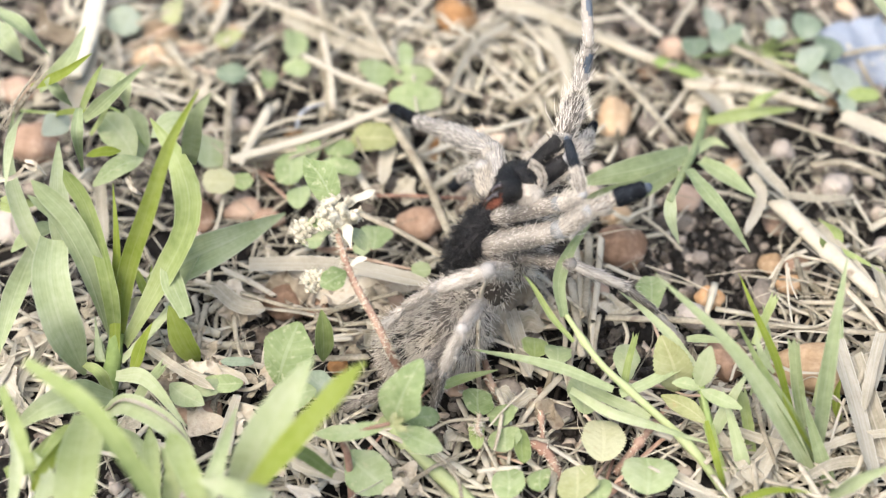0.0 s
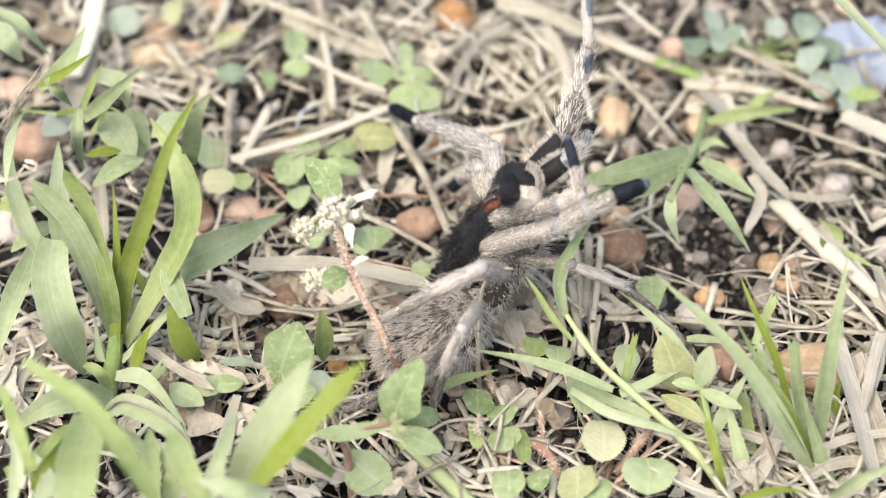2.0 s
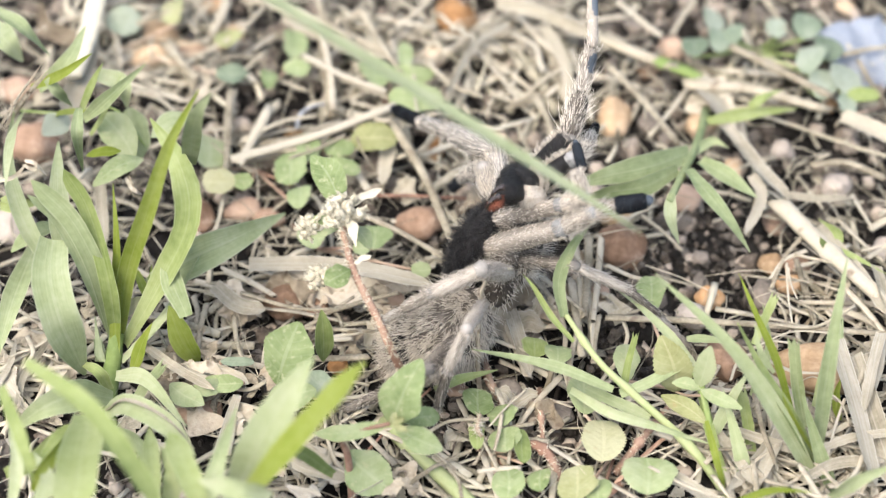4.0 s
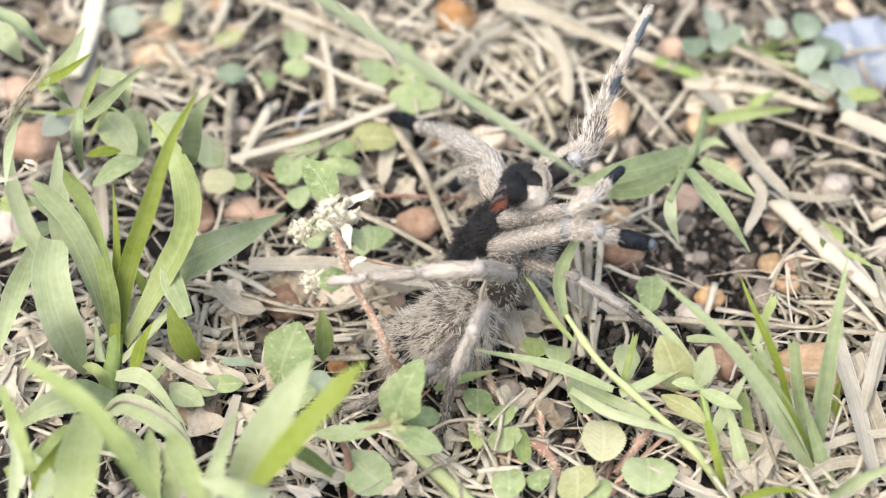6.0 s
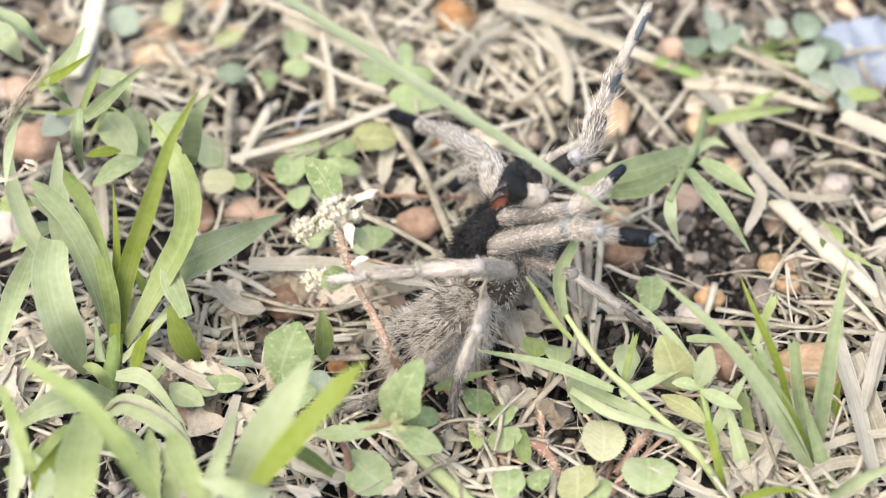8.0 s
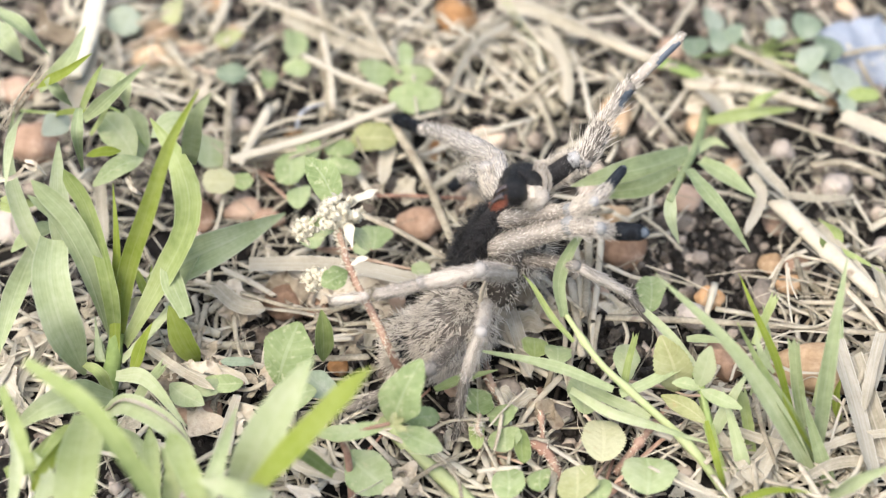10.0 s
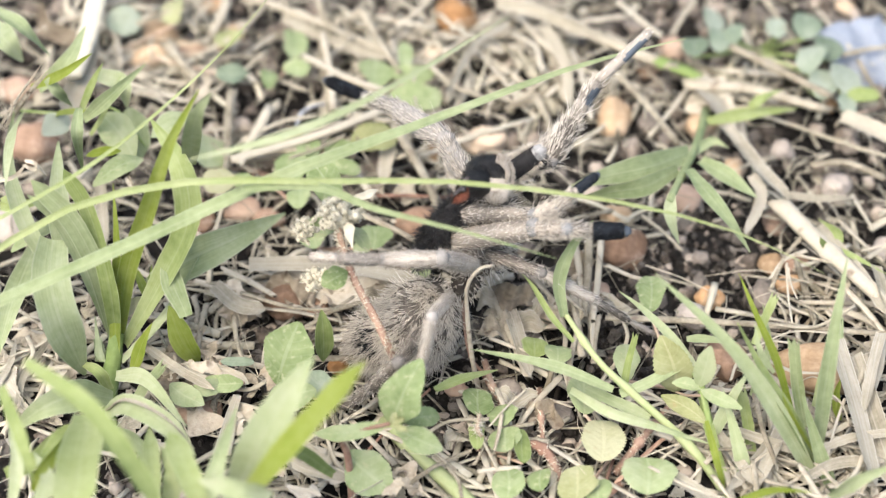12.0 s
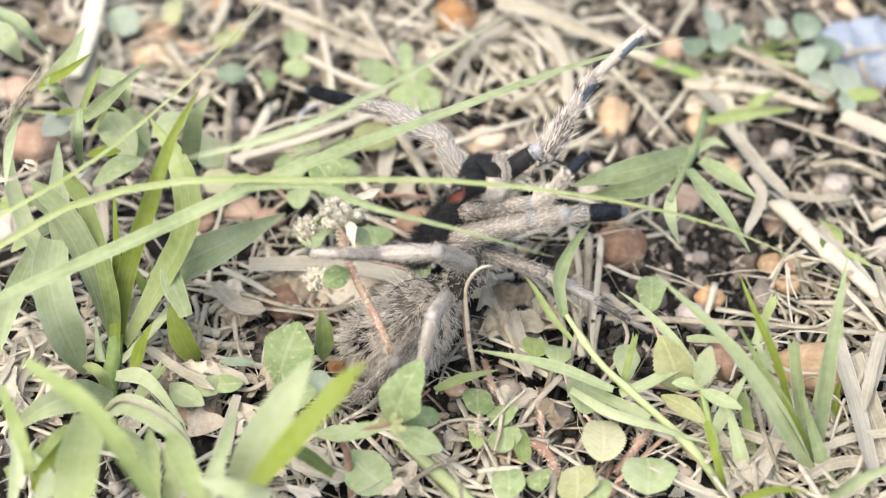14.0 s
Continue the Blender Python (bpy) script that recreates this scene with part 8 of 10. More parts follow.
stem(runner_stem, [(0.0115, -0.0479, 0.004), (0.0134, -0.0616, 0.009), (0.0162, -0.0647, 0.004)], 0.001, 0.00075, STEM, nodes=(0.5,), spiky=90)
runner_stem = thing("creeping_stem", (0.0263, -0.0582, 0), "reddish-brown creeping stem on soil", "stem", "creeping stems")
stem(runner_stem, [(0.0263, -0.0582, 0.004), (0.0262, -0.0717, 0.008), (0.0267, -0.079, 0.004)], 0.0009, 0.0007, STEM, nodes=(0.5,), spiky=90)
runner_stem = thing("creeping_stem", (0.0113, -0.0811, 0), "reddish-brown creeping stem on soil", "stem", "creeping stems")
stem(runner_stem, [(0.0113, -0.0811, 0.01), (0.009, -0.0823, 0.016), (0.0099, -0.0741, 0.012)], 0.00065, 0.0005, STEM, nodes=(0.5,), spiky=90)

# ---- running grass with jointed stems ----
runner = thing("running_grass", (0.0749, -0.0924, 0), "running grass with jointed green stem and narrow blades", "grass")
stem(runner, [(0.0761, -0.0957, 0), (0.0658, -0.0849, 0.01), (0.0513, -0.0734, 0.018), (0.041, -0.0658, 0.024), (0.0323, -0.0541, 0.03)], 0.0013, 0.0007, GSTEM, nodes=(0.3, 0.6, 0.85))
blade(runner, [(0.0345, -0.0606, 0.026), (0.0286, -0.0552, 0.03), (0.0242, -0.0477, 0.033), (0.0212, -0.0444, 0.035)], 0.0018, GRASS)
blade(runner, [(0.032, -0.0552, 0.03), (0.0304, -0.0504, 0.038), (0.0335, -0.0458, 0.046), (0.0393, -0.0413, 0.052)], 0.0039, PALE)
blade(runner, [(0.0446, -0.0722, 0.02), (0.032, -0.0688, 0.024), (0.0201, -0.0666, 0.026), (0.0071, -0.0632, 0.026)], 0.0033, PALE)
blade(runner, [(0.0674, -0.0652, 0.02), (0.0613, -0.0559, 0.022), (0.0542, -0.0475, 0.024), (0.0475, -0.042, 0.026)], 0.0026, PALE)
blade(runner, [(0.0338, -0.0687, 0.016), (0.0436, -0.0782, 0.018), (0.0553, -0.0813, 0.016), (0.0716, -0.0847, 0.012)], 0.0029, PALE)
blade(runner, [(-0.0021, -0.0722, 0.02), (0.0054, -0.0665, 0.018), (0.0149, -0.0581, 0.012)], 0.003, GRASS)
blade(runner, [(0.0667, -0.0468, 0.012), (0.0721, -0.0468, 0.012), (0.0796, -0.0484, 0.012)], 0.0025, PALE)
blade(runner, [(0.0682, -0.0687, 0.016), (0.0706, -0.0828, 0.012), (0.0757, -0.0951, 0.004)], 0.003, GRASS)
blade(runner, [(0.0681, -0.0828, 0.02), (0.0705, -0.0928, 0.015), (0.0746, -0.0957, 0)], 0.002, OLIVE)
tuft_b = thing("grass_tuft", (0.0977, -0.0882, 0), "upright tuft of narrow blue-green grass blades", "grass")
blade(tuft_b, [(0.0989, -0.0901, 0), (0.0861, -0.0861, 0.025), (0.0718, -0.0789, 0.045), (0.053, -0.0688, 0.06)], 0.0048, PALE)
blade(tuft_b, [(0.1009, -0.0863, 0), (0.0911, -0.0856, 0.02), (0.0814, -0.0795, 0.035), (0.0747, -0.0712, 0.045)], 0.0049, GRASS)
blade(tuft_b, [(0.0918, -0.0786, 0.015), (0.0865, -0.0712, 0.03), (0.081, -0.0645, 0.04), (0.0769, -0.0541, 0.045)], 0.0022, OLIVE)
blade(tuft_b, [(0.0982, -0.0844, 0), (0.0974, -0.0823, 0.025), (0.0986, -0.0751, 0.045), (0.1018, -0.0628, 0.06)], 0.0046, PALE)
blade(tuft_b, [(0.0807, -0.0938, 0), (0.0769, -0.0882, 0.014), (0.0731, -0.0739, 0.022)], 0.0041, PALE)
blade(tuft_b, [(0.0703, -0.0811, 0.01), (0.0745, -0.077, 0.02), (0.0801, -0.0714, 0.028)], 0.0035, PALE)
blade(tuft_b, [(0.1029, -0.0938, 0), (0.0971, -0.089, 0.015), (0.0916, -0.0828, 0.03)], 0.0038, PALE)
blade(tuft_b, [(0.0968, -0.1076, 0.02), (0.1021, -0.1102, 0.03), (0.1112, -0.109, 0.035)], 0.0039, PALE)
blade(tuft_b, [(0.0727, -0.1094, 0.02), (0.0819, -0.1094, 0.025), (0.0916, -0.1101, 0.025)], 0.002, OLIVE)
blade(tuft_b, [(0.1084, -0.0582, 0.004), (0.1079, -0.0533, 0.01), (0.1101, -0.0402, 0.014)], 0.0025, PALE)
blade(tuft_b, [(0.1064, -0.0693, 0.004), (0.1057, -0.0647, 0.008), (0.1069, -0.0612, 0.012)], 0.0024, OLIVE)
blade(tuft_b, [(0.099, -0.0857, 0.004), (0.0911, -0.0856, 0.02), (0.0866, -0.0828, 0.03)], 0.0026, OLIVE)
blade(tuft_b, [(0.0853, -0.0751, 0.03), (0.0813, -0.0727, 0.036), (0.0801, -0.0665, 0.04)], 0.0017, PALE)
blade(tuft_b, [(0.0827, -0.0655, 0.01), (0.0869, -0.0582, 0.02), (0.0851, -0.051, 0.03)], 0.0024, PALE)
blade(tuft_b, [(0.0988, -0.0694, 0.01), (0.1012, -0.0642, 0.02), (0.1027, -0.0653, 0.03)], 0.0021, GRASS)
blade(tuft_b, [(0.0956, -0.0773, 0.01), (0.0928, -0.0719, 0.022), (0.0909, -0.0679, 0.034)], 0.0033, PALE, sharp=0.02, sheath=0.8)
blade(tuft_b, [(0.0813, -0.0653, 0.03), (0.0838, -0.0609, 0.034), (0.0865, -0.0575, 0.04)], 0.0024, GRASS, sharp=0.02, sheath=0.8)
blade(runner, [(0.0477, -0.0689, 0.014), (0.0492, -0.0632, 0.02), (0.0513, -0.0567, 0.024)], 0.0025, GRASS, sharp=0.02, sheath=0.8)
blade(runner, [(0.0466, -0.072, 0.018), (0.0528, -0.0706, 0.02), (0.0607, -0.067, 0.022)], 0.003, PALE, sharp=0.02, sheath=0.8)
blade(runner, [(0.0542, -0.0776, 0.015), (0.0462, -0.0736, 0.016), (0.0382, -0.0695, 0.017)], 0.0039, PALE, sharp=0.02, sheath=0.8)
blade(tuft_b, [(0.081, -0.0833, 0.008), (0.0798, -0.0767, 0.014), (0.0779, -0.0722, 0.02)], 0.003, GRASS, sharp=0.02, sheath=0.8)
blade(near_tuft, [(-0.0833, -0.068, 0.006), (-0.0793, -0.0678, 0.015), (-0.0739, -0.0642, 0.02)], 0.0039, PALE, sharp=0.02, sheath=0.8)
shoot = thing("grass_shoot", (0.0828, 0.0593, 0), "pale green grass shoot with spreading blades", "grass")
stem(shoot, [(0.0815, 0.0529, 0.008), (0.0758, 0.0274, 0.018), (0.069, 0.0052, 0.026), (0.0634, -0.0108, 0.03)], 0.0014, 0.0011, PALE)
blade(shoot, [(0.0717, 0.0158, 0.024), (0.0589, 0.0032, 0.03), (0.0474, -0.0003, 0.03), (0.0364, -0.0007, 0.026)], 0.0077, PALE)
blade(shoot, [(0.0675, 0.0064, 0.026), (0.057, -0.0029, 0.028), (0.0475, -0.0031, 0.026), (0.0398, -0.0012, 0.022)], 0.0058, PALE)
blade(shoot, [(0.0641, -0.0085, 0.03), (0.0634, -0.0155, 0.028), (0.0663, -0.018, 0.02)], 0.0038, PALE)
blade(shoot, [(0.0701, 0.0042, 0.028), (0.074, -0.0073, 0.03), (0.0801, -0.0146, 0.026), (0.0864, -0.0193, 0.018)], 0.0051, PALE)
blade(shoot, [(0.0751, 0.0143, 0.022), (0.0822, 0.0049, 0.024), (0.0903, 0.0009, 0.02)], 0.0055, PALE)
blade(shoot, [(0.0803, 0.0431, 0.012), (0.0935, 0.0424, 0.016), (0.1079, 0.0445, 0.016)], 0.0041, GRASS)
blade(shoot, [(0.093, 0.045, 0.016), (0.0967, 0.0443, 0.02), (0.1032, 0.0488, 0.02)], 0.0038, GRASS)
blade(shoot, [(0.0732, 0.019, 0.02), (0.0796, 0.0252, 0.02), (0.0843, 0.0222, 0.02)], 0.003, PALE)
sproutlet = thing("grass_sprout", (0.1149, 0.0002, 0), "tiny green sprout on a dry grass stem", "grass")
blade(sproutlet, [(0.114, -0.0095, 0.012), (0.1128, -0.0069, 0.014), (0.1078, -0.0038, 0.016)], 0.0029, GRASS)
blade(sproutlet, [(0.1073, -0.0128, 0.013), (0.115, -0.015, 0.013), (0.1251, -0.0219, 0.012)], 0.0022, GRASS)
blade(sproutlet, [(0.1106, -0.0129, 0.012), (0.1076, -0.0135, 0.016), (0.1069, -0.0132, 0.018)], 0.0022, GRASS)

tendril = thing("dry_tendril", (0.0102, -0.0568, 0), "pale hooked dry tendril standing beside the spider", "stem")
stem(tendril, [(0.0102, -0.0568, 0), (0.0094, -0.0569, 0.014), (0.0096, -0.0533, 0.028), (0.0107, -0.0515, 0.038), (0.0145, -0.0498, 0.042), (0.0184, -0.0484, 0.041)], 0.0008, 0.00045, DRYLEAF)

# ---- scraps in the litter ----
scrap((0.1352, 0.0827, 0.006), 0.0115)
thread([(-0.0451, 0.0464, 0.006), (-0.044, 0.051, 0.008), (-0.0401, 0.0547, 0.008), (-0.036, 0.0581, 0.006)])

# ---- tarantula rearing up ----
tarantula = thing("tarantula", (0.009, -0.0271, 0), "rearing grey-brown hairy tarantula with black underside and raised front legs", "spider")
abdomen_part(tarantula, (-0.0081, -0.0214, 0.0175), (0.003, -0.0109, 0.024))
front_body(tarantula, (0.003, -0.0109, 0.024), (0.0078, 0.0007, 0.047), (-0.003, -0.0114, 0.04))
jaws(tarantula, (0.0095, -0.0047, 0.056), (0.0114, -0.0057, 0.0573), (0.0033, -0.0225, 0.066))
far1 = build_leg(tarantula, "leg", (0.0167, 0.0117, 0.0125, 0.0192), (0.0026, 0.003, 0.0023, 0.0017), True, "stripe", BACKSKIN, long=0.0046)
near1 = build_leg(tarantula, "leg", (0.0264, 0.0099, 0.0069, 0.0093), (0.0031, 0.0025, 0.002, 0.0027), False, "full", long=0.0025)
palp = build_leg(tarantula, "pedipalp", (0.0235, 0.0076, 0.0067, 0.0088), (0.0025, 0.0021, 0.0018, 0.0016), False, "full", long=0.0023)
palp2 = build_leg(tarantula, "pedipalp", (0.0124, 0.0064, 0.0105, 0.0097), (0.003, 0.0022, 0.0018, 0.0015), True, "full", long=0.0038)
near2 = build_leg(tarantula, "leg", (0.0249, 0.0153, 0.013, 0.0106), (0.0027, 0.0023, 0.0019, 0.0014), False, "none", thin=0.95)
near3 = build_leg(tarantula, "leg", (0.021, 0.0181, 0.0174, 0.0148), (0.0019, 0.0016, 0.0012, 0.0009), False, "none", thin=0.7)
near4 = build_leg(tarantula, "leg", (0.0272, 0.0146, 0.0152, 0.0122), (0.0021, 0.002, 0.0016, 0.0011), False, "none", thin=0.7)
far4 = build_leg(tarantula, "leg", (0.0211, 0.0181, 0.0108, 0.0089), (0.0023, 0.0022, 0.0017, 0.0013), False, "none", thin=0.7)
far2 = build_leg(tarantula, "leg", (0.0157, 0.025, 0.0172, 0.0197), (0.0031, 0.0034, 0.0025, 0.0023), False, "full", JOINT)
far3 = build_leg(tarantula, "leg", (0.0106, 0.017, 0.0132, 0.0119), (0.0026, 0.0026, 0.0022, 0.002), False, "full", JOINT)

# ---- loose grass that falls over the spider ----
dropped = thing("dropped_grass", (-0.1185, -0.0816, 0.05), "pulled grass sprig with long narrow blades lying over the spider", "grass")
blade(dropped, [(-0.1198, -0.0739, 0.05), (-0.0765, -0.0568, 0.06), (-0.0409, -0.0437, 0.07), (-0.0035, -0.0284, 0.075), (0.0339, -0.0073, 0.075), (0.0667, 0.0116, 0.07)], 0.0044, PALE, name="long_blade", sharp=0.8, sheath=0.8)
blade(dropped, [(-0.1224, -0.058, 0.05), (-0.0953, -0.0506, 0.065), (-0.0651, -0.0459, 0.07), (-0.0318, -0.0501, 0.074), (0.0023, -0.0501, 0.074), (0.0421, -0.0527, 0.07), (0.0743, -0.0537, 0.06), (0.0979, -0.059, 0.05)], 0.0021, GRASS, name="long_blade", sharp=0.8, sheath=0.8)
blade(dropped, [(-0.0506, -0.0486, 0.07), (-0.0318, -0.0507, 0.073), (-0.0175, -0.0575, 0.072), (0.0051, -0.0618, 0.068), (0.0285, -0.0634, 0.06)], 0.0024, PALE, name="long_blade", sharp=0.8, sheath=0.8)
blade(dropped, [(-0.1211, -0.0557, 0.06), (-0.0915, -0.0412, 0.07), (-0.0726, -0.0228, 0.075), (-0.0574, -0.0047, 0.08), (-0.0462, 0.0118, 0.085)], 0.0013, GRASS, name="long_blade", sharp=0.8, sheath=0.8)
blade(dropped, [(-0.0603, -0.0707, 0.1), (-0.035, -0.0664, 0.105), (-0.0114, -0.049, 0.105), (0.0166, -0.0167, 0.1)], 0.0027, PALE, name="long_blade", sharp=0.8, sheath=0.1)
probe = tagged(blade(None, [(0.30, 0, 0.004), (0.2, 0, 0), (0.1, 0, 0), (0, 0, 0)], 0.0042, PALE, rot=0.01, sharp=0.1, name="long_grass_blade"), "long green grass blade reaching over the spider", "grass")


def motions():
    walk(tarantula, [(0, pose(0.0096, -0.0267, 0.0003)), (0.4, pose(0.009, -0.0271, 0)), (3.2, pose(0.009, -0.0271, 0)), (5.3, pose(0.0124, -0.0269, 0.0002)), (5.6, pose(0.0109, -0.0273, -0.0002)), (6, pose(0.0109, -0.0271, 0)), (8.2, pose(0.0109, -0.0266, 0.0004)), (10.3, pose(0.0109, -0.0273, -0.0002)), (10.6, pose(0.0093, -0.0276, -0.0005)), (10.8, pose(0.0078, -0.0271, 0)), (11, pose(0.0005, -0.024, 0.003)), (11.2, pose(-0.0018, -0.0243, 0.0027)), (11.5, pose(0.0013, -0.0255, 0.0015)), (13, pose(0.0007, -0.0258, 0.0013)), (14, pose(0.0002, -0.0255, 0.0015))])
    stance(far1, 0, (0.45, -0.75, 0.2), (0.0124, 0.0041, 0.05), (0.0227, 0.0059, 0.063), (0.026, 0.0142, 0.0707), (0.0291, 0.0234, 0.0786), (0.0284, 0.0385, 0.0904))
    stance(far1, 0.4, (0.45, -0.75, 0.2), (0.0124, 0.0041, 0.05), (0.0234, 0.0078, 0.062), (0.0266, 0.0142, 0.0713), (0.0297, 0.0234, 0.0791), (0.0289, 0.0386, 0.0909))
    stance(far1, 3.2, (0.45, -0.75, 0.2), (0.0124, 0.0041, 0.05), (0.0234, 0.0078, 0.062), (0.0266, 0.0142, 0.0713), (0.0297, 0.0234, 0.0791), (0.0289, 0.0386, 0.0909))
    stance(far1, 5.3, (0.45, -0.75, 0.2), (0.0124, 0.0041, 0.05), (0.0239, 0.0085, 0.0613), (0.0269, 0.0157, 0.0701), (0.03, 0.0232, 0.0796), (0.0323, 0.0391, 0.0902))
    stance(far1, 5.6, (0.45, -0.75, 0.2), (0.0124, 0.0041, 0.05), (0.0261, 0.0098, 0.0577), (0.0296, 0.0169, 0.0664), (0.0335, 0.0242, 0.0758), (0.0381, 0.0352, 0.0908))
    stance(far1, 6, (0.45, -0.75, 0.2), (0.0124, 0.0041, 0.05), (0.0278, 0.0077, 0.0555), (0.0312, 0.0148, 0.0642), (0.036, 0.0218, 0.0734), (0.0446, 0.0316, 0.0875))
    stance(far1, 8.2, (0.45, -0.75, 0.2), (0.0124, 0.0041, 0.05), (0.0279, 0.0075, 0.0553), (0.0313, 0.0147, 0.064), (0.036, 0.0217, 0.0732), (0.0444, 0.0315, 0.0874))
    stance(far1, 10.3, (0.45, -0.75, 0.2), (0.0124, 0.0041, 0.05), (0.0267, 0.0017, 0.0582), (0.032, 0.0083, 0.0664), (0.0395, 0.0142, 0.0745), (0.0536, 0.0211, 0.0856))
    stance(far1, 10.6, (0.45, -0.75, 0.2), (0.0124, 0.0041, 0.05), (0.0285, 0.0064, 0.0541), (0.0344, 0.0127, 0.062), (0.0413, 0.0189, 0.0703), (0.055, 0.0259, 0.0818))
    stance(far1, 10.8, (0.45, -0.75, 0.2), (0.0124, 0.0041, 0.05), (0.0245, 0.0039, 0.0615), (0.0278, 0.014, 0.0666), (0.0333, 0.0208, 0.0754), (0.0403, 0.0373, 0.0824))
    stance(far1, 11, (0.45, -0.75, 0.2), (0.0124, 0.0041, 0.05), (0.0269, 0.0088, 0.0569), (0.0296, 0.0113, 0.0681), (0.0343, 0.0218, 0.073), (0.0396, 0.0377, 0.0825))
    stance(far1, 11.2, (0.45, -0.75, 0.2), (0.0124, 0.0041, 0.05), (0.025, -0.0017, 0.0593), (0.0317, 0.0048, 0.0665), (0.039, 0.0109, 0.0746), (0.0492, 0.0259, 0.0808))
    stance(far1, 11.5, (0.45, -0.75, 0.2), (0.0124, 0.0041, 0.05), (0.0268, 0.0002, 0.0575), (0.0325, 0.0067, 0.0654), (0.0394, 0.013, 0.0738), (0.0528, 0.0204, 0.0854))
    stance(far1, 13, (0.45, -0.75, 0.2), (0.0124, 0.0041, 0.05), (0.0281, 0.003, 0.0557), (0.0336, 0.0095, 0.0637), (0.0405, 0.0158, 0.0721), (0.0544, 0.0229, 0.0833))
    stance(far1, 14, (0.45, -0.75, 0.2), (0.0124, 0.0041, 0.05), (0.0277, 0.0028, 0.0565), (0.0334, 0.0093, 0.0645), (0.04, 0.0157, 0.073), (0.0541, 0.0227, 0.0841))
    stance(near1, 0, (0.2, -0.5, -0.8), (0.0009, -0.0127, 0.04), (0.0207, -0.0217, 0.0549), (0.0276, -0.0221, 0.062), (0.0337, -0.0202, 0.0647), (0.0425, -0.0189, 0.0674))
    stance(near1, 0.4, (0.2, -0.5, -0.8), (0.0009, -0.0127, 0.04), (0.0214, -0.0199, 0.055), (0.0283, -0.0208, 0.062), (0.0339, -0.0204, 0.066), (0.0426, -0.0177, 0.0682))
    stance(near1, 3.2, (0.2, -0.5, -0.8), (0.0009, -0.0127, 0.04), (0.0214, -0.0199, 0.055), (0.0283, -0.0208, 0.062), (0.0339, -0.0204, 0.066), (0.0426, -0.0177, 0.0682))
    stance(near1, 5.3, (0.2, -0.5, -0.8), (0.0009, -0.0127, 0.04), (0.019, -0.0229, 0.0563), (0.0273, -0.0251, 0.0611), (0.0327, -0.0232, 0.0573), (0.0406, -0.0282, 0.0581))
    stance(near1, 5.6, (0.2, -0.5, -0.8), (0.0009, -0.0127, 0.04), (0.0214, -0.0206, 0.0546), (0.029, -0.0246, 0.0595), (0.0344, -0.0228, 0.0557), (0.0428, -0.0269, 0.0566))
    stance(near1, 6, (0.2, -0.5, -0.8), (0.0009, -0.0127, 0.04), (0.0219, -0.0198, 0.0543), (0.029, -0.0252, 0.0586), (0.0343, -0.0232, 0.0546), (0.0426, -0.0272, 0.0561))
    stance(near1, 8.2, (0.2, -0.5, -0.8), (0.0009, -0.0127, 0.04), (0.0219, -0.0204, 0.054), (0.029, -0.0258, 0.0583), (0.0343, -0.0233, 0.0546), (0.0426, -0.027, 0.0567))
    stance(near1, 10.3, (0.2, -0.5, -0.8), (0.0009, -0.0127, 0.04), (0.0223, -0.0184, 0.0544), (0.0291, -0.024, 0.0589), (0.0331, -0.0204, 0.0547), (0.0406, -0.0246, 0.0584))
    stance(near1, 10.6, (0.2, -0.5, -0.8), (0.0009, -0.0127, 0.04), (0.0208, -0.0194, 0.056), (0.0276, -0.024, 0.0615), (0.0323, -0.0199, 0.0586), (0.039, -0.0246, 0.0632))
    stance(near1, 10.8, (0.2, -0.5, -0.8), (0.0009, -0.0127, 0.04), (0.0209, -0.0194, 0.0559), (0.0277, -0.0227, 0.0622), (0.031, -0.0175, 0.0592), (0.0362, -0.022, 0.0655))
    stance(near1, 11, (0.2, -0.5, -0.8), (0.0009, -0.0127, 0.04), (0.0223, -0.0186, 0.0542), (0.0285, -0.0233, 0.0604), (0.0311, -0.0184, 0.0562), (0.0364, -0.0242, 0.0613))
    stance(near1, 11.2, (0.2, -0.5, -0.8), (0.0009, -0.0127, 0.04), (0.0256, -0.0177, 0.0479), (0.0334, -0.0209, 0.053), (0.0374, -0.0253, 0.0564), (0.0441, -0.0305, 0.0604))
    stance(near1, 11.5, (0.2, -0.5, -0.8), (0.0009, -0.0127, 0.04), (0.023, -0.0214, 0.0515), (0.0307, -0.0266, 0.0549), (0.0371, -0.0253, 0.0528), (0.0464, -0.0261, 0.0533))
    stance(near1, 13, (0.2, -0.5, -0.8), (0.0009, -0.0127, 0.04), (0.0237, -0.0176, 0.0523), (0.0312, -0.0212, 0.0578), (0.0371, -0.0185, 0.0556), (0.0464, -0.019, 0.0563))
    stance(near1, 14, (0.2, -0.5, -0.8), (0.0009, -0.0127, 0.04), (0.0239, -0.0174, 0.052), (0.0312, -0.0211, 0.0576), (0.0372, -0.0185, 0.0556), (0.0465, -0.0188, 0.0565))
    stance(palp, 0, (0.1, -0.6, -0.6), (0.0021, -0.0081, 0.046), (0.0205, -0.0156, 0.0584), (0.0261, -0.0173, 0.0634), (0.0246, -0.0124, 0.0677), (0.0223, -0.0049, 0.0717))
    stance(palp, 0.4, (0.1, -0.6, -0.6), (0.0021, -0.0081, 0.046), (0.0212, -0.0145, 0.058), (0.0267, -0.0162, 0.063), (0.0253, -0.012, 0.068), (0.0229, -0.0045, 0.072))
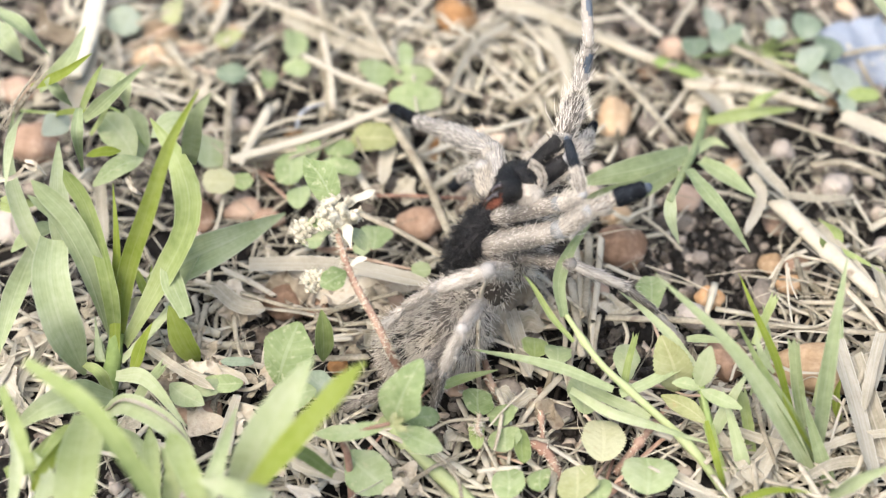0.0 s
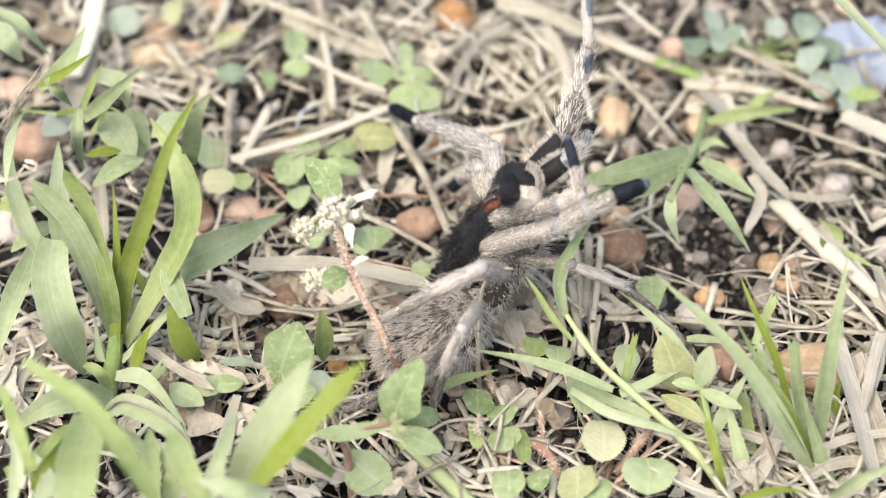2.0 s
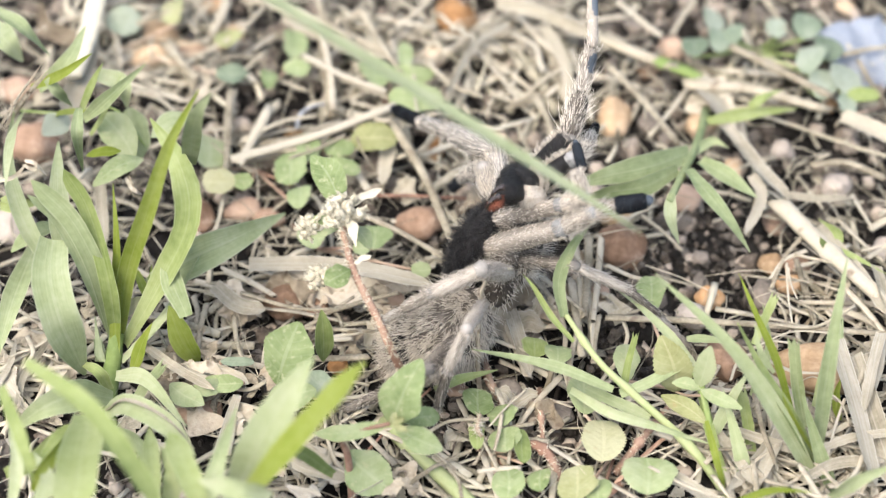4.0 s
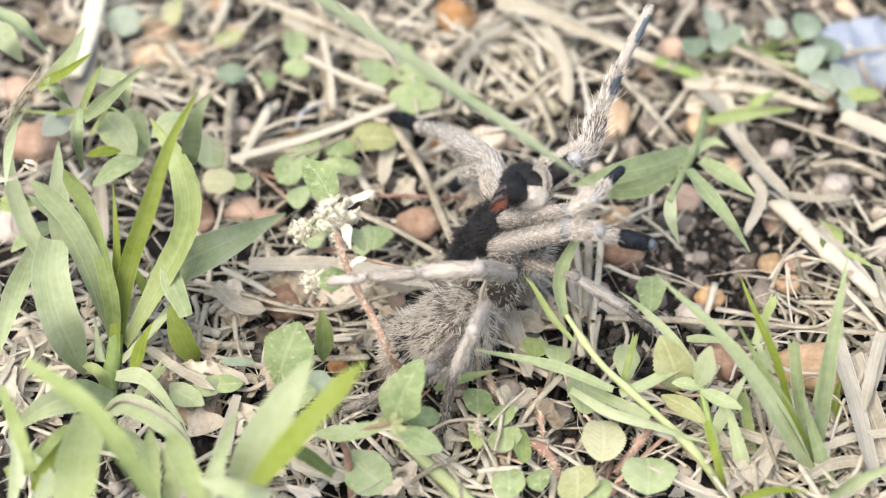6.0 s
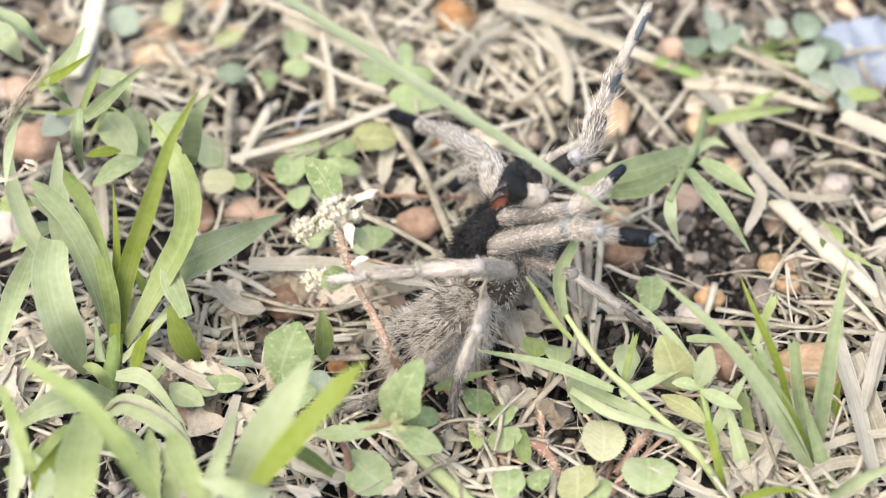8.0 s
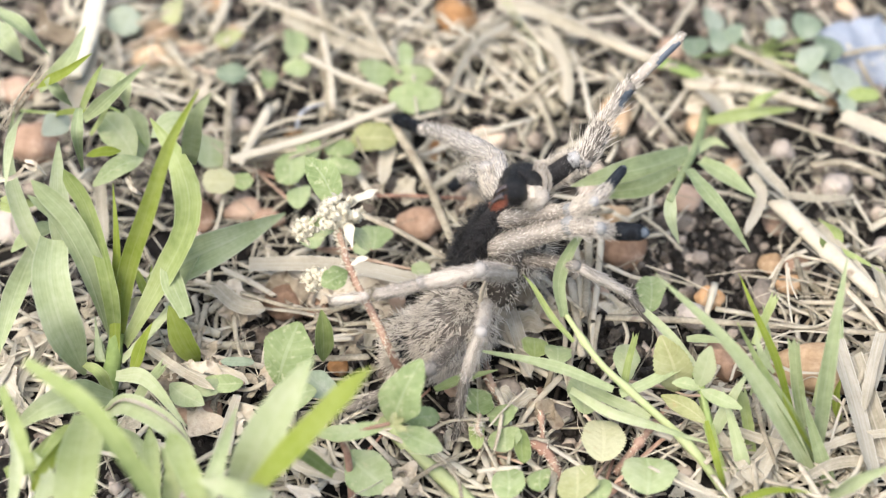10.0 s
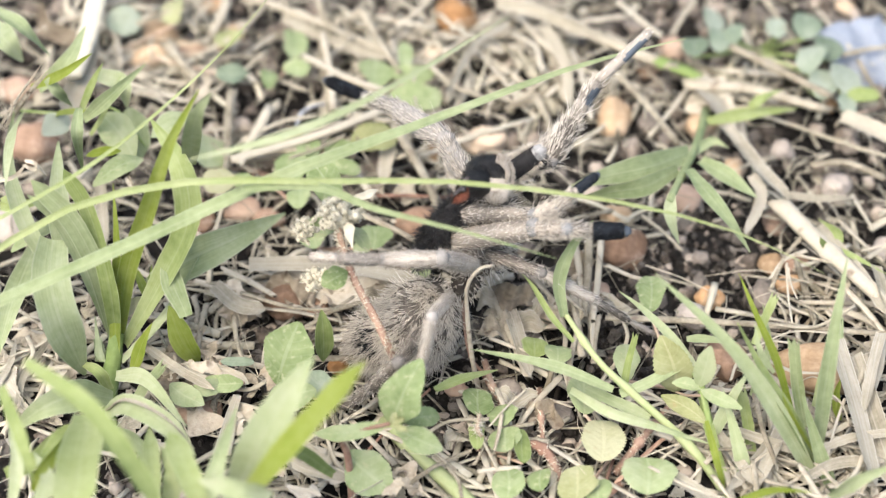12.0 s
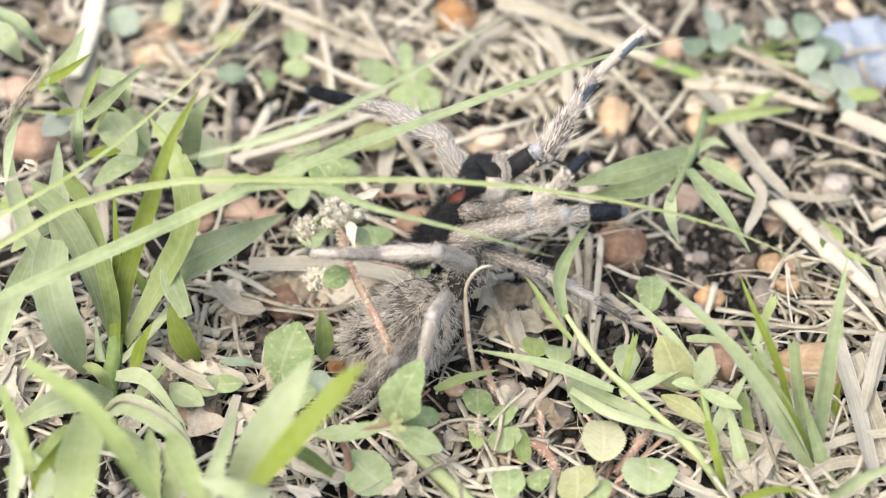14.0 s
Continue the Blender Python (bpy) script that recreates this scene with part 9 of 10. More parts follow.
    stance(palp, 3.2, (0.1, -0.6, -0.6), (0.0021, -0.0081, 0.046), (0.0212, -0.0145, 0.058), (0.0267, -0.0162, 0.063), (0.0253, -0.012, 0.068), (0.0229, -0.0045, 0.072))
    stance(palp, 5.3, (0.1, -0.6, -0.6), (0.0021, -0.0081, 0.046), (0.0191, -0.0175, 0.0592), (0.0246, -0.019, 0.0642), (0.0275, -0.0131, 0.0656), (0.0315, -0.0054, 0.0645))
    stance(palp, 5.6, (0.1, -0.6, -0.6), (0.0021, -0.0081, 0.046), (0.0216, -0.0152, 0.057), (0.0271, -0.0163, 0.0621), (0.0304, -0.0105, 0.062), (0.0346, -0.0029, 0.0604))
    stance(palp, 6, (0.1, -0.6, -0.6), (0.0021, -0.0081, 0.046), (0.022, -0.0153, 0.0561), (0.028, -0.0155, 0.0609), (0.0315, -0.0098, 0.061), (0.0364, -0.0026, 0.0597))
    stance(palp, 8.2, (0.1, -0.6, -0.6), (0.0021, -0.0081, 0.046), (0.022, -0.0154, 0.056), (0.0279, -0.0162, 0.0608), (0.0317, -0.0107, 0.061), (0.0366, -0.0035, 0.0601))
    stance(palp, 10.3, (0.1, -0.6, -0.6), (0.0021, -0.0081, 0.046), (0.0224, -0.0147, 0.0558), (0.0279, -0.0165, 0.0607), (0.0319, -0.0111, 0.0606), (0.0366, -0.0037, 0.0608))
    stance(palp, 10.6, (0.1, -0.6, -0.6), (0.0021, -0.0081, 0.046), (0.0209, -0.0153, 0.0581), (0.0264, -0.0164, 0.0633), (0.0282, -0.0099, 0.0632), (0.0316, -0.002, 0.0618))
    stance(palp, 10.8, (0.1, -0.6, -0.6), (0.0021, -0.0081, 0.046), (0.0217, -0.0144, 0.0572), (0.0258, -0.0157, 0.0635), (0.026, -0.0093, 0.0655), (0.0256, -0.0006, 0.0665))
    stance(palp, 11, (0.1, -0.6, -0.6), (0.0021, -0.0081, 0.046), (0.0208, -0.0159, 0.0578), (0.0265, -0.0173, 0.0627), (0.0269, -0.0112, 0.0654), (0.0265, -0.0028, 0.0681))
    stance(palp, 11.2, (0.1, -0.6, -0.6), (0.0021, -0.0081, 0.046), (0.0233, -0.0154, 0.0529), (0.0297, -0.0179, 0.0562), (0.0331, -0.0186, 0.062), (0.0379, -0.0114, 0.0603))
    stance(palp, 11.5, (0.1, -0.6, -0.6), (0.0021, -0.0081, 0.046), (0.0224, -0.0178, 0.0528), (0.0288, -0.0191, 0.0568), (0.0329, -0.0189, 0.062), (0.0393, -0.0129, 0.0624))
    stance(palp, 13, (0.1, -0.6, -0.6), (0.0021, -0.0081, 0.046), (0.0235, -0.0135, 0.0539), (0.0287, -0.0144, 0.0594), (0.0318, -0.015, 0.0653), (0.0374, -0.0082, 0.066))
    stance(palp, 14, (0.1, -0.6, -0.6), (0.0021, -0.0081, 0.046), (0.0234, -0.0137, 0.0542), (0.0284, -0.0145, 0.0598), (0.0317, -0.0144, 0.0657), (0.0372, -0.0076, 0.0666))
    stance(palp2, 0, (-0.7, -0.6, 0.2), (0.0146, 0.0008, 0.05), (0.024, 0.0023, 0.058), (0.0281, 0.0072, 0.058), (0.0303, 0.0167, 0.054), (0.0322, 0.0253, 0.0501))
    stance(palp2, 0.4, (-0.7, -0.6, 0.2), (0.0146, 0.0008, 0.05), (0.024, 0.0024, 0.058), (0.0281, 0.0073, 0.058), (0.0303, 0.0167, 0.054), (0.0322, 0.0254, 0.05))
    stance(palp2, 3.2, (-0.7, -0.6, 0.2), (0.0146, 0.0008, 0.05), (0.024, 0.0024, 0.058), (0.0281, 0.0073, 0.058), (0.0303, 0.0167, 0.054), (0.0322, 0.0254, 0.05))
    stance(palp2, 5.3, (-0.7, -0.6, 0.2), (0.0146, 0.0008, 0.05), (0.0239, 0.0022, 0.0582), (0.028, 0.0071, 0.0582), (0.0303, 0.0165, 0.0542), (0.0322, 0.0252, 0.0502))
    stance(palp2, 5.6, (-0.7, -0.6, 0.2), (0.0146, 0.0008, 0.05), (0.0239, 0.0023, 0.0581), (0.0281, 0.0072, 0.0581), (0.0303, 0.0166, 0.0541), (0.0322, 0.0253, 0.0501))
    stance(palp2, 6, (-0.7, -0.6, 0.2), (0.0146, 0.0008, 0.05), (0.0239, 0.0023, 0.0581), (0.0281, 0.0072, 0.0581), (0.0303, 0.0166, 0.0541), (0.0322, 0.0253, 0.0501))
    stance(palp2, 8.2, (-0.7, -0.6, 0.2), (0.0146, 0.0008, 0.05), (0.0239, 0.0022, 0.0581), (0.0281, 0.0071, 0.0581), (0.0303, 0.0166, 0.0541), (0.0322, 0.0253, 0.0501))
    stance(palp2, 10.3, (-0.7, -0.6, 0.2), (0.0146, 0.0008, 0.05), (0.0239, 0.0023, 0.0581), (0.0281, 0.0072, 0.0581), (0.0303, 0.0166, 0.0541), (0.0322, 0.0253, 0.0501))
    stance(palp2, 10.6, (-0.7, -0.6, 0.2), (0.0146, 0.0008, 0.05), (0.024, 0.0024, 0.058), (0.0281, 0.0073, 0.058), (0.0303, 0.0167, 0.054), (0.0322, 0.0254, 0.05))
    stance(palp2, 10.8, (-0.7, -0.6, 0.2), (0.0146, 0.0008, 0.05), (0.024, 0.0024, 0.0579), (0.0282, 0.0073, 0.0579), (0.0303, 0.0168, 0.0539), (0.0322, 0.0255, 0.0499))
    stance(palp2, 11, (-0.7, -0.6, 0.2), (0.0146, 0.0008, 0.05), (0.0242, 0.0026, 0.0577), (0.0283, 0.0075, 0.0577), (0.0304, 0.017, 0.0537), (0.0321, 0.0257, 0.0498))
    stance(palp2, 11.2, (-0.7, -0.6, 0.2), (0.0146, 0.0008, 0.05), (0.0243, 0.0027, 0.0575), (0.0284, 0.0077, 0.0575), (0.0304, 0.0172, 0.0536), (0.0321, 0.0259, 0.0496))
    stance(palp2, 11.5, (-0.7, -0.6, 0.2), (0.0146, 0.0008, 0.05), (0.0242, 0.0027, 0.0577), (0.0283, 0.0076, 0.0577), (0.0304, 0.0171, 0.0537), (0.0321, 0.0258, 0.0497))
    stance(palp2, 13, (-0.7, -0.6, 0.2), (0.0146, 0.0008, 0.05), (0.0242, 0.0027, 0.0576), (0.0283, 0.0076, 0.0576), (0.0304, 0.0171, 0.0536), (0.0321, 0.0258, 0.0496))
    stance(palp2, 14, (-0.7, -0.6, 0.2), (0.0146, 0.0008, 0.05), (0.0242, 0.0027, 0.0576), (0.0283, 0.0077, 0.0576), (0.0304, 0.0171, 0.0536), (0.0321, 0.0259, 0.0496))
    stance(near2, 0, (-0.3, -0.2, -0.9), (0.0078, -0.0163, 0.034), (0.0016, -0.033, 0.0514), (-0.0117, -0.0321, 0.0438), (-0.0199, -0.0295, 0.0341), (-0.027, -0.0316, 0.0265))
    stance(near2, 0.4, (-0.3, -0.2, -0.9), (0.0078, -0.0163, 0.034), (0.0005, -0.0319, 0.052), (-0.0125, -0.0332, 0.044), (-0.0197, -0.0292, 0.034), (-0.0259, -0.026, 0.026))
    stance(near2, 3.2, (-0.3, -0.2, -0.9), (0.0078, -0.0163, 0.034), (0.0005, -0.0319, 0.052), (-0.0125, -0.0332, 0.044), (-0.0197, -0.0292, 0.034), (-0.0259, -0.026, 0.026))
    stance(near2, 5.3, (-0.3, -0.2, -0.9), (0.0078, -0.0163, 0.034), (-0.0026, -0.032, 0.0503), (-0.0152, -0.031, 0.0416), (-0.0231, -0.0274, 0.032), (-0.0282, -0.0231, 0.0238))
    stance(near2, 5.6, (-0.3, -0.2, -0.9), (0.0078, -0.0163, 0.034), (-0.0016, -0.0314, 0.0514), (-0.0165, -0.0342, 0.0489), (-0.0261, -0.0302, 0.0413), (-0.0352, -0.0276, 0.0364))
    stance(near2, 6, (-0.3, -0.2, -0.9), (0.0078, -0.0163, 0.034), (-0.002, -0.0312, 0.0513), (-0.0173, -0.0323, 0.0507), (-0.0302, -0.0336, 0.0503), (-0.0407, -0.0348, 0.05))
    stance(near2, 8.2, (-0.3, -0.2, -0.9), (0.0078, -0.0163, 0.034), (-0.002, -0.0314, 0.0512), (-0.0173, -0.0325, 0.0505), (-0.0302, -0.0338, 0.0501), (-0.0407, -0.0351, 0.0498))
    stance(near2, 10.3, (-0.3, -0.2, -0.9), (0.0078, -0.0163, 0.034), (-0.0016, -0.0319, 0.051), (-0.0163, -0.0351, 0.0482), (-0.0287, -0.0388, 0.0472), (-0.0376, -0.036, 0.0421))
    stance(near2, 10.6, (-0.3, -0.2, -0.9), (0.0078, -0.0163, 0.034), (-0.0005, -0.0325, 0.051), (-0.0128, -0.0304, 0.0421), (-0.02, -0.04, 0.047), (-0.0245, -0.0355, 0.0386))
    stance(near2, 10.8, (-0.3, -0.2, -0.9), (0.0078, -0.0163, 0.034), (0, -0.0325, 0.0512), (-0.0142, -0.0336, 0.0455), (-0.0226, -0.0422, 0.0503), (-0.0314, -0.04, 0.0448))
    stance(near2, 11, (-0.3, -0.2, -0.9), (0.0078, -0.0163, 0.034), (0.0011, -0.033, 0.0511), (-0.0127, -0.0363, 0.0452), (-0.021, -0.045, 0.05), (-0.0298, -0.0435, 0.0444))
    stance(near2, 11.2, (-0.3, -0.2, -0.9), (0.0078, -0.0163, 0.034), (0.0005, -0.032, 0.0518), (-0.0146, -0.0344, 0.0503), (-0.0229, -0.0419, 0.0568), (-0.0304, -0.0373, 0.051))
    stance(near2, 11.5, (-0.3, -0.2, -0.9), (0.0078, -0.0163, 0.034), (-0.0012, -0.0317, 0.0514), (-0.0165, -0.0326, 0.0513), (-0.0275, -0.0371, 0.0563), (-0.0351, -0.0316, 0.0513))
    stance(near2, 13, (-0.3, -0.2, -0.9), (0.0078, -0.0163, 0.034), (-0.002, -0.0296, 0.0526), (-0.0173, -0.0303, 0.0527), (-0.0269, -0.0366, 0.0588), (-0.0342, -0.031, 0.0536))
    stance(near2, 14, (-0.3, -0.2, -0.9), (0.0078, -0.0163, 0.034), (-0.002, -0.0296, 0.0526), (-0.0173, -0.0304, 0.0527), (-0.0267, -0.0367, 0.059), (-0.034, -0.0311, 0.0537))
    stance(near3, 0, (0, -0.2, -1), (0.0087, -0.0099, 0.034), (0.0242, -0.0214, 0.0422), (0.0392, -0.02, 0.0322), (0.0491, -0.0168, 0.0182), (0.0577, -0.0171, 0.0061))
    stance(near3, 0.4, (0, -0.2, -1), (0.0087, -0.0099, 0.034), (0.0249, -0.0206, 0.042), (0.0399, -0.0192, 0.032), (0.0497, -0.016, 0.018), (0.0584, -0.0163, 0.006))
    stance(near3, 3.2, (0, -0.2, -1), (0.0087, -0.0099, 0.034), (0.0249, -0.0206, 0.042), (0.0399, -0.0192, 0.032), (0.0497, -0.016, 0.018), (0.0584, -0.0163, 0.006))
    stance(near3, 6, (0, -0.2, -1), (0.0087, -0.0099, 0.034), (0.0239, -0.0231, 0.0399), (0.0376, -0.0232, 0.0281), (0.0472, -0.0194, 0.014), (0.0566, -0.0196, 0.0026))
    stance(near3, 8.2, (0, -0.2, -1), (0.0087, -0.0099, 0.034), (0.0234, -0.0234, 0.0404), (0.0367, -0.0242, 0.0282), (0.047, -0.0208, 0.0145), (0.0565, -0.0209, 0.0031))
    stance(near3, 10.3, (0, -0.2, -1), (0.0087, -0.0099, 0.034), (0.0242, -0.0214, 0.0424), (0.0386, -0.0208, 0.0314), (0.047, -0.0191, 0.0163), (0.0549, -0.0202, 0.0038))
    stance(near3, 10.8, (0, -0.2, -1), (0.0087, -0.0099, 0.034), (0.0259, -0.0206, 0.0394), (0.0402, -0.0184, 0.0285), (0.0504, -0.0168, 0.0145), (0.0591, -0.0174, 0.0025))
    stance(near3, 11, (0, -0.2, -1), (0.0087, -0.0099, 0.034), (0.0282, -0.0175, 0.0344), (0.0417, -0.0184, 0.0223), (0.0519, -0.0159, 0.0084), (0.0634, -0.0182, -0.0007))
    stance(near3, 11.5, (0, -0.2, -1), (0.0087, -0.0099, 0.034), (0.0249, -0.0226, 0.038), (0.0396, -0.0229, 0.0275), (0.0499, -0.018, 0.0142), (0.0601, -0.0149, 0.004))
    stance(near3, 14, (0, -0.2, -1), (0.0087, -0.0099, 0.034), (0.0261, -0.0213, 0.0367), (0.0408, -0.0217, 0.0262), (0.0511, -0.0168, 0.013), (0.0614, -0.0138, 0.0028))
    stance(near4, 0, (-0.2, -0.2, -1), (0.0009, -0.0229, 0.03), (-0.0049, -0.0463, 0.0435), (-0.0097, -0.0482, 0.0295), (-0.0122, -0.0469, 0.0145), (-0.0151, -0.0465, 0.0025))
    stance(near4, 0.4, (-0.2, -0.2, -1), (0.0009, -0.0229, 0.03), (-0.0043, -0.0461, 0.044), (-0.0091, -0.048, 0.03), (-0.0116, -0.0466, 0.015), (-0.0145, -0.0463, 0.003))
    stance(near4, 3.2, (-0.2, -0.2, -1), (0.0009, -0.0229, 0.03), (-0.0043, -0.0461, 0.044), (-0.0091, -0.048, 0.03), (-0.0116, -0.0466, 0.015), (-0.0145, -0.0463, 0.003))
    stance(near4, 11, (-0.2, -0.2, -1), (0.0009, -0.0229, 0.03), (-0.0012, -0.0465, 0.0434), (-0.0046, -0.0492, 0.0292), (-0.0061, -0.0496, 0.0141), (-0.0082, -0.05, 0.002))
    stance(near4, 11.5, (-0.2, -0.2, -1), (0.0009, -0.0229, 0.03), (-0.0042, -0.0455, 0.045), (-0.0068, -0.0487, 0.0308), (-0.0091, -0.0482, 0.0158), (-0.0108, -0.0486, 0.0036))
    stance(near4, 14, (-0.2, -0.2, -1), (0.0009, -0.0229, 0.03), (-0.0031, -0.0455, 0.045), (-0.0057, -0.0488, 0.0309), (-0.008, -0.0482, 0.0158), (-0.0097, -0.0487, 0.0037))
    stance(far4, 0, (-0.2, 0, -1), (-0.0066, -0.0307, 0.024), (-0.014, -0.0488, 0.0319), (-0.0248, -0.0446, 0.018), (-0.0312, -0.0412, 0.01), (-0.0376, -0.0395, 0.0041))
    stance(far4, 0.4, (-0.2, 0, -1), (-0.0066, -0.0307, 0.024), (-0.0139, -0.0488, 0.032), (-0.0245, -0.0443, 0.018), (-0.0307, -0.0408, 0.01), (-0.0371, -0.0388, 0.004))
    stance(far4, 3.2, (-0.2, 0, -1), (-0.0066, -0.0307, 0.024), (-0.0139, -0.0488, 0.032), (-0.0245, -0.0443, 0.018), (-0.0307, -0.0408, 0.01), (-0.0371, -0.0388, 0.004))
    stance(far4, 5.3, (-0.2, 0, -1), (-0.0066, -0.0307, 0.024), (-0.0145, -0.0487, 0.0318), (-0.0262, -0.045, 0.0185), (-0.0332, -0.0419, 0.011), (-0.0402, -0.0405, 0.0055))
    stance(far4, 5.6, (-0.2, 0, -1), (-0.0066, -0.0307, 0.024), (-0.0142, -0.0487, 0.032), (-0.0254, -0.0445, 0.0184), (-0.0321, -0.0411, 0.0107), (-0.0388, -0.0393, 0.005))
    stance(far4, 6, (-0.2, 0, -1), (-0.0066, -0.0307, 0.024), (-0.0142, -0.0487, 0.0319), (-0.0254, -0.0446, 0.0183), (-0.0321, -0.0413, 0.0106), (-0.0388, -0.0396, 0.0049))
    stance(far4, 8.2, (-0.2, 0, -1), (-0.0066, -0.0307, 0.024), (-0.0142, -0.0488, 0.0318), (-0.0254, -0.0449, 0.0182), (-0.0321, -0.0417, 0.0103), (-0.0388, -0.0401, 0.0046))
    stance(far4, 10.3, (-0.2, 0, -1), (-0.0066, -0.0307, 0.024), (-0.0142, -0.0487, 0.032), (-0.0254, -0.0445, 0.0184), (-0.0321, -0.0411, 0.0107), (-0.0388, -0.0393, 0.005))
    stance(far4, 10.6, (-0.2, 0, -1), (-0.0066, -0.0307, 0.024), (-0.014, -0.0488, 0.0321), (-0.0246, -0.044, 0.0183), (-0.031, -0.0403, 0.0104), (-0.0374, -0.0383, 0.0045))
    stance(far4, 10.8, (-0.2, 0, -1), (-0.0066, -0.0307, 0.024), (-0.0138, -0.0489, 0.0321), (-0.0238, -0.0442, 0.0178), (-0.0298, -0.0405, 0.0097), (-0.0359, -0.0384, 0.0035))
    stance(far4, 11, (-0.2, 0, -1), (-0.0066, -0.0307, 0.024), (-0.0126, -0.0494, 0.0317), (-0.0201, -0.0453, 0.0157), (-0.0244, -0.042, 0.0064), (-0.0291, -0.04, -0.0009))
    stance(far4, 11.2, (-0.2, 0, -1), (-0.0066, -0.0307, 0.024), (-0.0123, -0.0495, 0.0318), (-0.0189, -0.0449, 0.0157), (-0.0227, -0.0413, 0.0062), (-0.0272, -0.039, -0.0011))
    stance(far4, 11.5, (-0.2, 0, -1), (-0.0066, -0.0307, 0.024), (-0.0128, -0.0493, 0.032), (-0.0205, -0.0444, 0.0164), (-0.025, -0.0406, 0.0074), (-0.03, -0.0383, 0.0003))
    stance(far4, 13, (-0.2, 0, -1), (-0.0066, -0.0307, 0.024), (-0.0127, -0.0493, 0.0321), (-0.0202, -0.0442, 0.0164), (-0.0246, -0.0403, 0.0074), (-0.0295, -0.0378, 0.0004))
    stance(far4, 14, (-0.2, 0, -1), (-0.0066, -0.0307, 0.024), (-0.0126, -0.0493, 0.032), (-0.02, -0.0443, 0.0163), (-0.0242, -0.0405, 0.0072), (-0.0291, -0.0379, 0.0002))
    stance(far2, 0, (-0.3, -0.3, -0.9), (0.0066, 0.0069, 0.04), (0.0042, 0.0221, 0.0433), (-0.0087, 0.0411, 0.0333), (-0.0166, 0.0541, 0.0253), (-0.0254, 0.0699, 0.0173))
    stance(far2, 0.4, (-0.3, -0.3, -0.9), (0.0066, 0.0069, 0.04), (0.0048, 0.022, 0.044), (-0.008, 0.041, 0.034), (-0.016, 0.054, 0.026), (-0.0247, 0.0698, 0.018))
    stance(far2, 3.2, (-0.3, -0.3, -0.9), (0.0066, 0.0069, 0.04), (0.0048, 0.022, 0.044), (-0.008, 0.041, 0.034), (-0.016, 0.054, 0.026), (-0.0247, 0.0698, 0.018))
    stance(far2, 6, (-0.3, -0.3, -0.9), (0.0066, 0.0069, 0.04), (0.0023, 0.0221, 0.0408), (-0.0099, 0.0419, 0.0319), (-0.0174, 0.0548, 0.0233), (-0.027, 0.0697, 0.0146))
    stance(far2, 8.2, (-0.3, -0.3, -0.9), (0.0066, 0.0069, 0.04), (0.0024, 0.0221, 0.0399), (-0.0099, 0.0422, 0.0315), (-0.0174, 0.0551, 0.0229), (-0.027, 0.0701, 0.0146))
    stance(far2, 10.6, (-0.3, -0.3, -0.9), (0.0066, 0.0069, 0.04), (0.0039, 0.0224, 0.0416), (-0.0083, 0.0422, 0.0326), (-0.0158, 0.0557, 0.0251), (-0.0254, 0.0709, 0.0169))
    stance(far2, 10.8, (-0.3, -0.3, -0.9), (0.0066, 0.0069, 0.04), (0.0041, 0.0222, 0.0428), (-0.0068, 0.0432, 0.0347), (-0.0134, 0.0578, 0.0284), (-0.0222, 0.0731, 0.0196))
    stance(far2, 11, (-0.3, -0.3, -0.9), (0.0066, 0.0069, 0.04), (0.0122, 0.0216, 0.0392), (0.0029, 0.0445, 0.0354), (-0.0037, 0.0584, 0.0277), (-0.0158, 0.0713, 0.0189))
    stance(far2, 11.2, (-0.3, -0.3, -0.9), (0.0066, 0.0069, 0.04), (0.0043, 0.0224, 0.0416), (-0.0078, 0.0439, 0.0376), (-0.0139, 0.0575, 0.029), (-0.0262, 0.0716, 0.0226))
    stance(far2, 11.5, (-0.3, -0.3, -0.9), (0.0066, 0.0069, 0.04), (-0.0007, 0.0162, 0.0504), (-0.0147, 0.0365, 0.0462), (-0.0207, 0.051, 0.0391), (-0.0324, 0.0664, 0.0353))
    stance(far2, 13, (-0.3, -0.3, -0.9), (0.0066, 0.0069, 0.04), (-0.0007, 0.0162, 0.0504), (-0.0156, 0.0353, 0.0445), (-0.025, 0.0472, 0.0362), (-0.0404, 0.0587, 0.0318))
    stance(far2, 14, (-0.3, -0.3, -0.9), (0.0066, 0.0069, 0.04), (-0.0005, 0.0163, 0.0505), (-0.0152, 0.0354, 0.044), (-0.0245, 0.0473, 0.0358), (-0.04, 0.0588, 0.0313))
    stance(far3, 0, (-0.3, -0.3, -0.9), (0.0044, 0.0099, 0.034), (0.0012, 0.0159, 0.0421), (-0.0016, 0.0276, 0.03), (-0.0039, 0.0358, 0.02), (-0.0069, 0.0415, 0.01))
    stance(far3, 0.4, (-0.3, -0.3, -0.9), (0.0044, 0.0099, 0.034), (0.0013, 0.0161, 0.042), (-0.0013, 0.0279, 0.03), (-0.0034, 0.0363, 0.02), (-0.0063, 0.0421, 0.01))
    stance(far3, 3.2, (-0.3, -0.3, -0.9), (0.0044, 0.0099, 0.034), (0.0013, 0.0161, 0.042), (-0.0013, 0.0279, 0.03), (-0.0034, 0.0363, 0.02), (-0.0063, 0.0421, 0.01))
    stance(far3, 5.3, (-0.3, -0.3, -0.9), (0.0044, 0.0099, 0.034), (0.001, 0.0168, 0.0414), (-0.0029, 0.0283, 0.0295), (-0.0059, 0.0365, 0.0195), (-0.0095, 0.0421, 0.0096))
